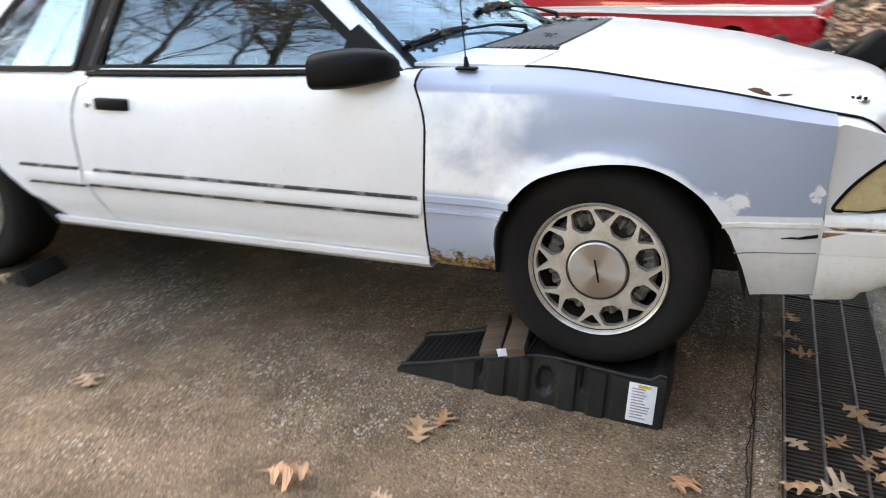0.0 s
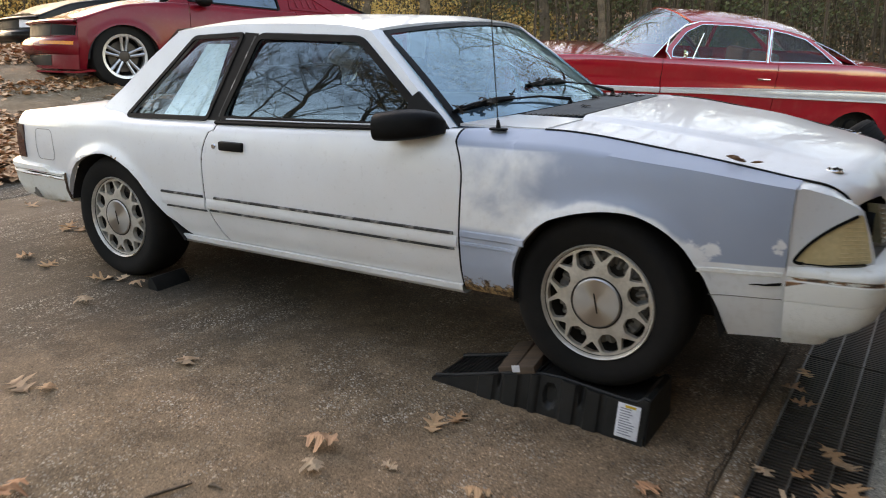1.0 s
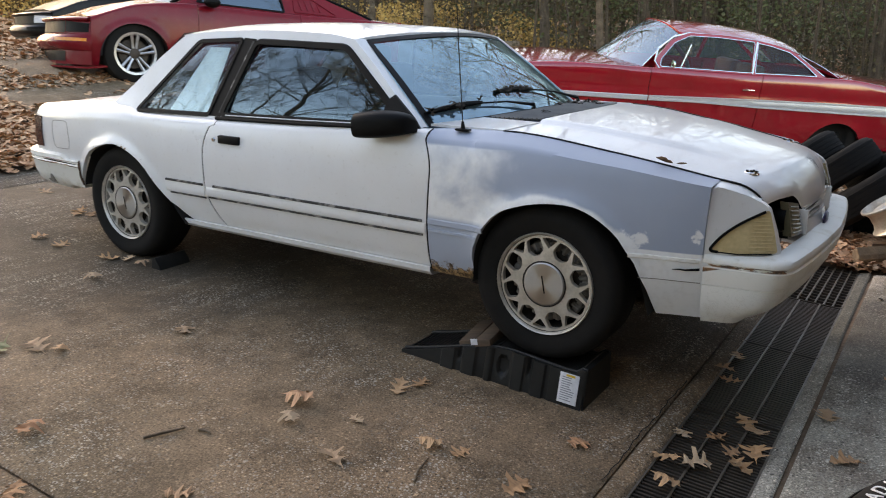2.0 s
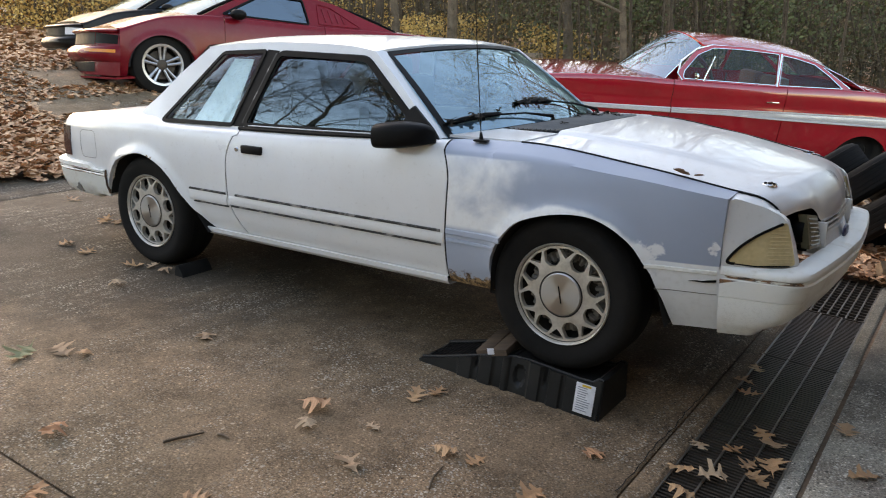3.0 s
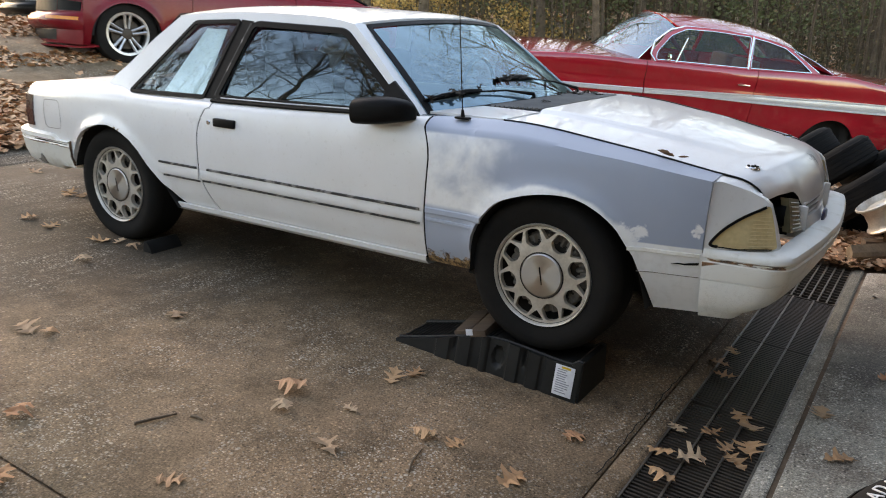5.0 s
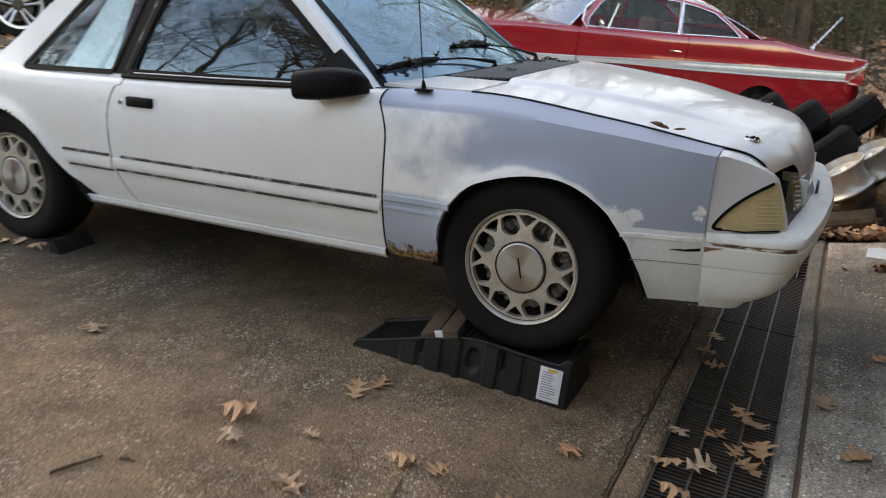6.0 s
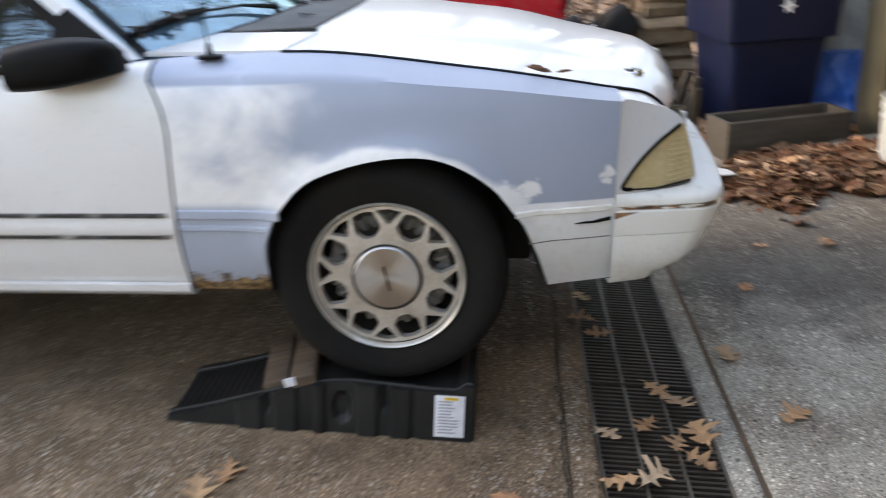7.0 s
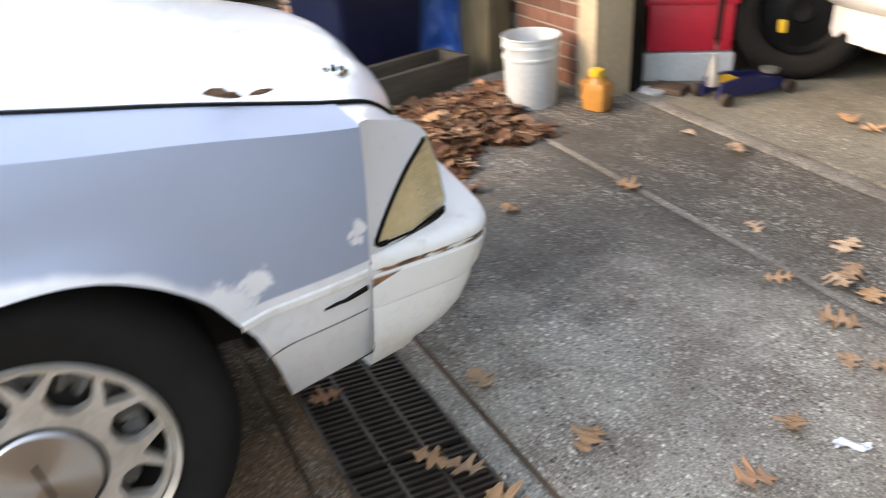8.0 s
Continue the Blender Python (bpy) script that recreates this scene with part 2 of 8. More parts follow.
def glass(name, tint, mirror, mirror_tint=(1.0, 1.0, 1.0)):
    """Thin sheet glass: lets tinted light straight through and mirrors a share of it at each face."""
    m, nt, p = shader(name)
    nt.nodes.remove(p)
    clear, shine, both = nt.nodes.new("ShaderNodeBsdfTransparent"), nt.nodes.new("ShaderNodeBsdfGlossy"), nt.nodes.new("ShaderNodeMixShader")
    clear.inputs["Color"].default_value = (*tint, 1)
    # the mirror's own tint colours the reflected sky bluer
    shine.inputs["Color"].default_value, shine.inputs["Roughness"].default_value = (*mirror_tint, 1), 0.0
    both.inputs[0].default_value = mirror
    link(nt, clear.outputs[0], both.inputs[1])
    link(nt, shine.outputs[0], both.inputs[2])
    link(nt, both.outputs[0], nt.nodes["Material Output"].inputs["Surface"])
    return m


def glossy_paint(name, a, b, flake=0.0, rough=0.22, coat=1.0, spec=0.5):
    m, nt, p = shader(name)
    v = coords(nt)
    col = mixc(nt, ramp(nt, noise_tex(nt, v, 1.7, 4), [(0.35, 0.0), (0.65, 1.0)]), a, b)
    dust = calc(nt, "MULTIPLY", ramp(nt, noise_tex(nt, v, 14, 6, 0.7), [(0.5, 0.0), (0.8, 1.0)]), 0.03)
    col = mixc(nt, dust, col, (0.4, 0.34, 0.28))
    link(nt, col, p.inputs["Base Color"])
    p.inputs["Roughness"].default_value, p.inputs["Metallic"].default_value = rough, flake
    p.inputs["Coat Weight"].default_value, p.inputs["Coat Roughness"].default_value = coat, 0.03
    p.inputs["Specular IOR Level"].default_value = spec
    return m


def wood(name, a, b, scale=3.0, axis=(1.0, 12.0, 12.0), rough=0.8):
    m, nt, p = shader(name)
    mp = nt.nodes.new("ShaderNodeMapping")
    mp.inputs["Scale"].default_value = axis
    link(nt, coords(nt), mp.inputs["Vector"])
    g = noise_tex(nt, mp.outputs[0], scale, 6, 0.65, 0.8)
    big = noise_tex(nt, coords(nt), 3.0, 4)
    col = mixc(nt, ramp(nt, g, [(0.3, 0.0), (0.7, 1.0)]), a, b)
    col = mixc(nt, ramp(nt, big, [(0.4, 0.0), (0.75, 0.5)]), col, tuple(c * 0.45 for c in b))
    link(nt, col, p.inputs["Base Color"])
    p.inputs["Roughness"].default_value = rough
    bump(nt, p, g, 0.4, 0.004)
    return m


def leaf_mat(name, tones, island=False, rough=0.7):
    """Dead leaves: colour by object, or by island in a joined litter."""
    m, nt, p = shader(name)
    r = nt.nodes.new("ShaderNodeNewGeometry").outputs["Random Per Island"] if island else rnd(nt)
    n = len(tones)
    col = ramp(nt, r, [(i / max(1, n - 1), t) for i, t in enumerate(tones)])
    f = noise_tex(nt, coords(nt), 55.0, 4, 0.7)
    col = mixc(nt, calc(nt, "MULTIPLY", ramp(nt, f, [(0.45, 0.0), (0.75, 1.0)]), 0.55), col, mixc(nt, 0.45, col, (0.03, 0.016, 0.008)))
    link(nt, col, p.inputs["Base Color"])
    p.inputs["Roughness"].default_value = rough
    p.inputs["Specular IOR Level"].default_value = 0.3
    bump(nt, p, f, 0.3, 0.003)
    return m


def brushed(name, c):
    """Radially brushed disc."""
    m, nt, p = shader(name)
    v = coords(nt)
    x, y, z = xyz(nt, v)
    ang = calc(nt, "ARCTAN2", x, z)
    cb = nt.nodes.new("ShaderNodeCombineXYZ")
    link(nt, calc(nt, "MULTIPLY", ang, 30.0), cb.inputs[0])
    n = noise_tex(nt, cb.outputs[0], 3.0, 3)
    link(nt, mixc(nt, n, c, tuple(k * 0.72 for k in c)), p.inputs["Base Color"])
    p.inputs["Metallic"].default_value, p.inputs["Roughness"].default_value = 1.0, 0.38
    p.inputs["Anisotropic"].default_value = 0.8
    t = nt.nodes.new("ShaderNodeTangent")
    t.direction_type, t.axis = "RADIAL", "Y"
    link(nt, t.outputs[0], p.inputs["Tangent"])
    return m


# second zone: shade under the coupe's nose, put into the colour
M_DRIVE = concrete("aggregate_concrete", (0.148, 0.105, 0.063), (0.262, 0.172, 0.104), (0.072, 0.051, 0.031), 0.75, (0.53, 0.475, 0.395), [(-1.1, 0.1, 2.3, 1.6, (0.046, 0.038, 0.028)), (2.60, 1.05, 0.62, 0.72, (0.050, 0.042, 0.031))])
# darker zones at the apron's far end and along the garage front
M_APRON = concrete("apron_concrete", (0.245, 0.220, 0.176), (0.43, 0.385, 0.310), (0.115, 0.073, 0.056), 0.6, (0.66, 0.62, 0.53), [(4.2, 1.6, 1.2, 1.15, (0.066, 0.061, 0.051)), (4.95, 0.7, 0.55, 1.5, (0.080, 0.072, 0.059))])
M_CURB = concrete("smooth_concrete", (0.33, 0.30, 0.245), (0.43, 0.39, 0.325), (0.17, 0.152, 0.122), 0.4, dark_zones=[(3.47, 2.3, 0.6, 1.35, (0.060, 0.058, 0.044))])
M_LIP = concrete("worn_pale_lip", (0.204, 0.186, 0.156), (0.264, 0.24, 0.204), (0.096, 0.084, 0.066), 0.3)
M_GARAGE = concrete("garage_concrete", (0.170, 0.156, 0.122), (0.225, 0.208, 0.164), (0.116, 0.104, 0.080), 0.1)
M_SOIL = mat("leafy_soil", (0.16, 0.10, 0.06), (0.07, 0.05, 0.032), 3, 30, 0.95, relief=0.6, dist=0.03)
M_WHITE = car_white()
M_QUARTER = car_white("white_paint_rusted_arch", 1.2, True)
M_FENDER = fender_paint()
M_BUMPER = bumper_paint()
M_BLACK = mat("black_trim", (0.004, 0.004, 0.0042), (0.008, 0.0078, 0.0075), 9, 90, 0.5, spec=0.12)
M_WORN = mat("worn_black_strip", (0.02, 0.02, 0.02), (0.38, 0.35, 0.32), 14, 70, 0.6, lo=0.5, hi=0.62)
M_TRIM = mat("window_trim_black", (0.004, 0.0035, 0.003), (0.016, 0.013, 0.011), 5, 70, 0.5, spec=0.10)
M_DARK = mat("underbody_black", (0.006, 0.0055, 0.005), (0.014, 0.011, 0.008), 6, 60, 0.9)
M_RUBBER = mat("tyre_rubber", (0.00828, 0.007776, 0.0072), (0.01728, 0.01512, 0.01296), 8, 90, 0.85, relief=0.2, spec=0.18)
M_ALLOY = mat("dull_alloy", (0.66, 0.615, 0.545), (0.45, 0.40, 0.325), 12, 90, 0.36, metal=0.5, relief=0.08)
M_CAP = brushed("brushed_cap", (0.62, 0.60, 0.57))
M_CHROME = mat("chrome", (0.80, 0.80, 0.81), (0.70, 0.70, 0.71), 6, 60, 0.1, metal=1.0, relief=0.0)
M_GLASS = glass("window_glass", (0.22, 0.27, 0.28), 0.21, (0.66, 0.87, 1.0))
M_QGLASS = glass("quarter_glass", (0.72, 0.80, 0.82), 0.12, (0.78, 0.92, 1.0))
M_DEADLEAF = mat("blackened_leaf", (0.035, 0.026, 0.018), (0.012, 0.010, 0.008), 8, 60, 0.9)
M_CURLED = mat("curled_brown_leaf", (0.26, 0.15, 0.085), (0.16, 0.09, 0.05), 20, 90, 0.8)
M_CLEAR = glass("clear_glass", (0.80, 0.84, 0.83), 0.014)
M_OLDSCREEN = glass("curved_screen_glass", (0.45, 0.55, 0.57), 0.33, (0.80, 0.93, 1.0))
M_SCREEN = glass("windscreen_glass", (0.60, 0.86, 0.97), 0.34, (0.64, 0.90, 1.0))
M_LENS = mat("yellowed_lens", (0.68, 0.54, 0.31), (0.58, 0.43, 0.21), 7, 60, 0.30, coat=0.5, relief=0.05)
M_HAZED = mat("hazed_lamp_lens", (0.17, 0.145, 0.085), (0.10, 0.085, 0.048), 9, 70, 0.3, coat=0.2, relief=0.05)
M_GRIME = mat("brake_grime", (0.035, 0.027, 0.020), (0.018, 0.014, 0.011), 9, 70, 0.85)
M_SEAM = mat("dirty_seam", (0.22, 0.20, 0.175), (0.10, 0.09, 0.08), 12, 60, 0.8)
M_STRIPE = mat("faded_red_scuff", (0.30, 0.10, 0.10), (0.62, 0.50, 0.48), 22, 70, 0.6, lo=0.45, hi=0.6)
M_RUSTY = mat("flaking_rust", (0.11, 0.058, 0.030), (0.03, 0.018, 0.012), 30, 120, 0.9, relief=0.5)
M_TAIL = mat("dark_tail_lens", (0.05, 0.012, 0.014), (0.025, 0.01, 0.012), 7, 60, 0.25, coat=0.6)
M_RAMP = mat("ramp_plastic", (0.010, 0.010, 0.0095), (0.022, 0.0212, 0.0195), 6, 120, 0.45, relief=0.12, spec=0.25)
M_LABEL = mat("paper_label", (0.72, 0.72, 0.74), (0.62, 0.62, 0.64), 8, 90, 0.7)
M_YELLOW = mat("yellow_plastic", (0.72, 0.45, 0.03), (0.62, 0.38, 0.03), 6, 60, 0.45)
M_BLOCK = wood("weathered_block_wood", (0.17, 0.105, 0.062), (0.07, 0.047, 0.032))
M_GREYWOOD = wood("grey_weathered_board", (0.0936, 0.0816, 0.0615), (0.0429, 0.0384, 0.0295))
M_POST = wood("treated_post_wood", (0.15, 0.1237, 0.07125), (0.0825, 0.069, 0.039), 3, (12, 12, 1))
M_IRON = mat("rusty_iron_grate", (0.075, 0.057, 0.043), (0.032, 0.026, 0.021), 10, 80, 0.6, metal=0.4)
M_RIB = mat("worn_grate_rib", (0.158, 0.135, 0.109), (0.075, 0.06, 0.0465), 10, 80, 0.5, metal=0.4)
M_RED = glossy_paint("bright_red_paint", (0.37, 0.008, 0.018), (0.31, 0.007, 0.015), 0.0, 0.16, 1.0)
M_MAROON = glossy_paint("dark_candy_red_paint", (0.19, 0.006, 0.013), (0.15, 0.005, 0.010), 0.0, 0.25, 0.15, 0.2)
M_BLACKCAR = glossy_paint("black_car_paint", (0.005, 0.005, 0.005), (0.008, 0.008, 0.008), 0.0, 0.3, 0.08, 0.15)
M_BLUEBIN = mat("blue_bin_plastic", (0.0026, 0.00845, 0.03575), (0.00195, 0.0065, 0.026), 4, 60, 0.45, spec=0.3)
M_TARP = mat("blue_tarp", (0.004, 0.10, 0.40), (0.003, 0.06, 0.27), 5, 50, 0.4, relief=0.4, dist=0.01)
M_GREYTARP = mat("grey_tarp", (0.30, 0.31, 0.30), (0.20, 0.21, 0.21), 4, 30, 0.55, relief=0.4, dist=0.01)
M_BUCKET = mat("white_bucket_plastic", (0.50, 0.54, 0.54), (0.43, 0.46, 0.46), 5, 50, 0.4)
M_CREAM = mat("cream_painted_wood", (0.44, 0.36, 0.25), (0.38, 0.31, 0.21), 3, 40, 0.55)
M_JUG = mat("amber_jug_plastic", (0.46, 0.21, 0.05), (0.36, 0.15, 0.035), 5, 50, 0.35)
M_REDBOX = mat("red_plastic", (0.54, 0.015, 0.0375), (0.465, 0.01125, 0.03), 5, 60, 0.4)
M_BRICK = mat("red_brick", (0.19, 0.082, 0.052), (0.12, 0.058, 0.04), 9, 90, 0.85, relief=0.5, dist=0.01, vary=0.5)
M_MORTAR = mat("mortar", (0.30, 0.26, 0.21), (0.22, 0.19, 0.15), 10, 100, 0.95, relief=0.5)
M_BARK = mat("bark", (0.165, 0.120, 0.078), (0.075, 0.055, 0.038), 4, 22, 0.95, relief=0.9, dist=0.04, vary=0.7)
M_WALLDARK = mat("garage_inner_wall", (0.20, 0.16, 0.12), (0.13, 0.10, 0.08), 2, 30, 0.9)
M_BLUEJACK = mat("blue_jack_paint", (0.009, 0.015, 0.09), (0.008, 0.012, 0.06), 6, 60, 0.35)
M_MOULD = mat("polished_moulding", (0.76, 0.77, 0.78), (0.66, 0.67, 0.68), 8, 60, 0.22, metal=0.35, relief=0.0)
M_STEEL = mat("bare_steel", (0.55, 0.55, 0.55), (0.42, 0.41, 0.40), 8, 60, 0.35, metal=0.8)
M_SEAT = mat("grey_seat_cloth", (0.10, 0.10, 0.11), (0.06, 0.06, 0.07), 8, 120, 0.9)
M_REDSEAT = mat("red_seat_vinyl", (0.12, 0.012, 0.015), (0.08, 0.01, 0.012), 8, 80, 0.6)
M_PAPER = mat("pale_sunshade_sheet", (0.84, 0.97, 0.95), (0.78, 0.92, 0.90), 2, 30, 0.6)
M_WHITETEXT = mat("white_lettering", (0.75, 0.75, 0.74), (0.66, 0.66, 0.65), 20, 90, 0.6)
M_GREYTEXT = mat("grey_print", (0.22, 0.22, 0.25), (0.3, 0.3, 0.33), 20, 90, 0.7)
M_AMBER = mat("amber_lens", (0.75, 0.22, 0.02), (0.65, 0.18, 0.02), 8, 50, 0.2, coat=0.8)
M_SILVERTRIM = mat("brushed_aluminium_trim", (0.58, 0.59, 0.60), (0.50, 0.51, 0.52), 8, 80, 0.35, metal=0.2)
M_LEAF = leaf_mat("oak_leaf_dead", [(0.44, 0.235, 0.115), (0.56, 0.34, 0.185), (0.34, 0.175, 0.085), (0.60, 0.43, 0.28), (0.46, 0.21, 0.10)])
M_GREENLEAF = leaf_mat("oak_leaf_green", [(0.27, 0.26, 0.13), (0.31, 0.28, 0.15)])
M_LITTER = leaf_mat("leaf_litter", [(0.502, 0.263, 0.14), (0.661, 0.389, 0.22), (0.319, 0.158, 0.08), (0.73, 0.462, 0.28), (0.456, 0.215, 0.11), (0.604, 0.378, 0.23)], True)
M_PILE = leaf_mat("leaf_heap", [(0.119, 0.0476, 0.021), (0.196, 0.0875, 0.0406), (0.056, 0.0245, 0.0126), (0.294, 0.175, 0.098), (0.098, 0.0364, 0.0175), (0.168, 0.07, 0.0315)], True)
M_COWL = mat("grey_cowl_plastic", (0.15, 0.147, 0.142), (0.22, 0.212, 0.20), 9, 90, 0.6, spec=0.3)
# gold brightened to carry the backlit glow of the far brush
M_GOLD = leaf_mat("golden_leaves", [(0.66, 0.391, 0.105), (0.504, 0.287, 0.084), (0.744, 0.506, 0.168), (0.36, 0.218, 0.0735)], True)
M_OAK = leaf_mat("oak_crown_leaves", [(0.26, 0.155, 0.07), (0.36, 0.22, 0.10), (0.17, 0.10, 0.045), (0.42, 0.29, 0.15)], True)
M_GREEN = leaf_mat("olive_leaves", [(0.075, 0.090, 0.032), (0.12, 0.13, 0.05), (0.045, 0.060, 0.024), (0.17, 0.165, 0.075)], True)
M_BUSH = leaf_mat("undergrowth_leaves", [(0.055, 0.050, 0.022), (0.12, 0.082, 0.038), (0.042, 0.040, 0.018), (0.17, 0.11, 0.05), (0.085, 0.078, 0.032), (0.028, 0.023, 0.013)], True)

# ---- building helpers ----
def part(name, bm, material, parent=None, label="", smooth=35.0):
    """Links a bmesh as one mesh object, under parent if given."""
    bmesh.ops.recalc_face_normals(bm, faces=bm.faces[:])
    return part_raw(name, bm, material, parent, label, smooth)


def part_raw(name, bm, material, parent=None, label="", smooth=35.0):
    me = bpy.data.meshes.new(name)
    bm.to_mesh(me)
    bm.free()
    me.materials.append(material)
    ob = new(name, me)
    if smooth:
        for f in me.polygons:
            f.use_smooth = True
        me.set_sharp_from_angle(angle=radians(smooth))
    ob.parent = parent
    if label:
        tagged(ob, label)
    return ob


def thing(name, label, category, m=None, group="", kind=""):
    ob = new(name)
    ob.empty_display_size = 0.1
    if m is not None:
        ob.matrix_world = m
    return tagged(ob, label, category, group, kind)


def pchip(xs, ys):
    """Smooth curve through points, with no overshoot."""
    xs, ys = np.array(xs, float), np.array(ys, float)
    h = np.diff(xs)
    d = np.diff(ys) / h
    s = np.zeros(len(xs))
    s[0], s[-1] = d[0], d[-1]
    for i in range(1, len(xs) - 1):
        if d[i - 1] * d[i] > 0:
            w1, w2 = 2 * h[i] + h[i - 1], h[i] + 2 * h[i - 1]
            s[i] = (w1 + w2) / (w1 / d[i - 1] + w2 / d[i])

    def f(x):
        x = min(max(x, xs[0]), xs[-1])
        i = min(int(np.searchsorted(xs, x, "right")) - 1, len(h) - 1)
        t = (x - xs[i]) / h[i]
        return float((1 + 2 * t) * (1 - t) ** 2 * ys[i] + t * (1 - t) ** 2 * h[i] * s[i] + t * t * (3 - 2 * t) * ys[i + 1] + t * t * (t - 1) * h[i] * s[i + 1])
    return f


def grid(bm, nu, nv, f, close_u=False):
    """Faces over f(u, v), u and v from 0 to 1."""
    vs = [[bm.verts.new(f(i / (nu if close_u else nu - 1), j / (nv - 1))) for j in range(nv)] for i in range(nu)]
    for i in range(nu if close_u else nu - 1):
        for j in range(nv - 1):
            a, b = vs[i], vs[(i + 1) % nu]
            bm.faces.new((a[j], b[j], b[j + 1], a[j + 1]))
    return vs


def hem(bm, d):
    """Turns the open edges in by the vector d, so that a sheet has an edge."""
    edges = [e for e in bm.edges if e.is_boundary]
    out = bmesh.ops.extrude_edge_only(bm, edges=edges)["geom"]
    for v in out:
        if isinstance(v, bmesh.types.BMVert):
            v.co += Vector(d)


def box(bm, lo, hi, bevel=0.0):
    c = [(a + b) / 2 for a, b in zip(lo, hi)]
    s = [max(b - a, 1e-4) for a, b in zip(lo, hi)]
    got = bmesh.ops.create_cube(bm, size=1.0, matrix=Matrix.Translation(c) @ Matrix.Diagonal((*s, 1)))["verts"]
    if bevel:
        es = {e for v in got for e in v.link_edges}
        bmesh.ops.bevel(bm, geom=list(es), offset=bevel, segments=2, affect="EDGES", profile=0.6)


def boxm(bevel=0.0, *pairs):
    bm = bmesh.new()
    for lo, hi in pairs:
        box(bm, lo, hi, bevel)
    return bm


def tube(bm, pts, radii, sides=8, cap=True, flat=1.0):
    """A tube along points; radii a number or a list."""
    pts = [Vector(p) for p in pts]
    if not isinstance(radii, (list, tuple)):
        radii = [radii] * len(pts)
    rings = []
    up = Vector((0, 0, 1))
    for i, p in enumerate(pts):
        d = (pts[min(i + 1, len(pts) - 1)] - pts[max(i - 1, 0)]).normalized()
        a = d.cross(up)
        if a.length < 0.05:
            a = d.cross(Vector((1, 0, 0)))
        a.normalize()
        b = a.cross(d)
        rings.append([bm.verts.new(p + (a * math.cos(k * math.tau / sides) + b * math.sin(k * math.tau / sides) * flat) * radii[i]) for k in range(sides)])
    for r, q in zip(rings, rings[1:]):
        for k in range(sides):
            bm.faces.new((r[k], r[(k + 1) % sides], q[(k + 1) % sides], q[k]))
    if cap:
        bm.faces.new(rings[0][::-1])
        bm.faces.new(rings[-1])
    return rings


def lathe(bm, prof, seg=48, axis="y", center=(0, 0, 0), closed=True):
    """Turns a profile of (radius, along) about an axis."""
    cx, cy, cz = center

    def f(u, v):
        r, a = prof[int(round(v * (len(prof) - 1)))]
        c, s = math.cos(u * math.tau), math.sin(u * math.tau)
        return {"y": (cx + r * c, cy + a, cz + r * s), "z": (cx + r * c, cy + r * s, cz + a), "x": (cx + a, cy + r * c, cz + r * s)}[axis]
    grid(bm, seg, len(prof), f, True)


def fill(bm, loops, f, depth=None):
    """A flat polygon with holes, each loop a list of (a, b), placed by f(a, b); depth: a vector to give it thickness."""
    edges = []
    for loop in loops:
        vs = [bm.verts.new(f(*p)) for p in loop]
        edges += [bm.edges.new((vs[i], vs[(i + 1) % len(vs)])) for i in range(len(vs))]
    flat = bmesh.ops.triangle_fill(bm, use_beauty=True, edges=edges)
    faces = [g for g in flat["geom"] if isinstance(g, bmesh.types.BMFace)]
    if depth is not None:
        out = bmesh.ops.extrude_face_region(bm, geom=faces)["geom"]
        for v in out:
            if isinstance(v, bmesh.types.BMVert):
                v.co += Vector(depth)
        bmesh.ops.reverse_faces(bm, faces=faces)
    return faces


def ribbon(bm, pts, widths, f, lift):
    """A raised flat strip along 2D points (closed if the last equals the first), placed by f(a, b, height)."""
    pts = [Vector(p) for p in pts]
    closed = (pts[0] - pts[-1]).length < 1e-6
    if closed:
        pts = pts[:-1]
    n = len(pts)
    rows = []
    for i, p in enumerate(pts):
        a = pts[(i - 1) % n] if closed or i else p
        b = pts[(i + 1) % n] if closed or i < n - 1 else p
        d = (b - a).normalized()
        k = Vector((-d.y, d.x))
        if 0 < i < n - 1 or closed:
            c = abs(k.dot(Vector((-(p - a).normalized().y, (p - a).normalized().x))))
            k = k / max(c, 0.5)
        w = widths / 2
        rows.append([bm.verts.new(f(q.x, q.y, h)) for q, h in ((p + k * w, 0), (p + k * w * 0.8, lift), (p - k * w * 0.8, lift), (p - k * w, 0))])
    for i in range(n if closed else n - 1):
        r, q = rows[i], rows[(i + 1) % n]
        for j in range(3):
            bm.faces.new((r[j], q[j], q[j + 1], r[j + 1]))


def smooth_loop(pts, n=4, closed=True):
    """Rounds a polyline with Catmull-Rom."""
    pts = [Vector(p) for p in pts]
    out = []
    m = len(pts)
    for i in range(m if closed else m - 1):
        if closed:
            p = [pts[(i + k - 1) % m] for k in range(4)]
        else:
            p = [pts[min(max(i + k - 1, 0), m - 1)] for k in range(4)]
        for k in range(n):
            t = k / n
            out.append(0.5 * (2 * p[1] + (p[2] - p[0]) * t + (2 * p[0] - 5 * p[1] + 4 * p[2] - p[3]) * t * t + (3 * p[1] - p[0] - 3 * p[2] + p[3]) * t ** 3))
    if not closed:
        out.append(pts[-1])
    return [tuple(v) for v in out]


def round_corners(pts, r, n=4):
    """Cuts the corners of a polygon with small arcs."""
    pts = [Vector(p) for p in pts]
    out = []
    for i, p in enumerate(pts):
        a, b = pts[i - 1] - p, pts[(i + 1) % len(pts)] - p
        q = min(r, a.length * 0.45, b.length * 0.45)
        s, e = p + a.normalized() * q, p + b.normalized() * q
        for k in range(n + 1):
            t = k / n
            out.append(tuple((1 - t) ** 2 * s + 2 * t * (1 - t) * p + t * t * e))
    return out


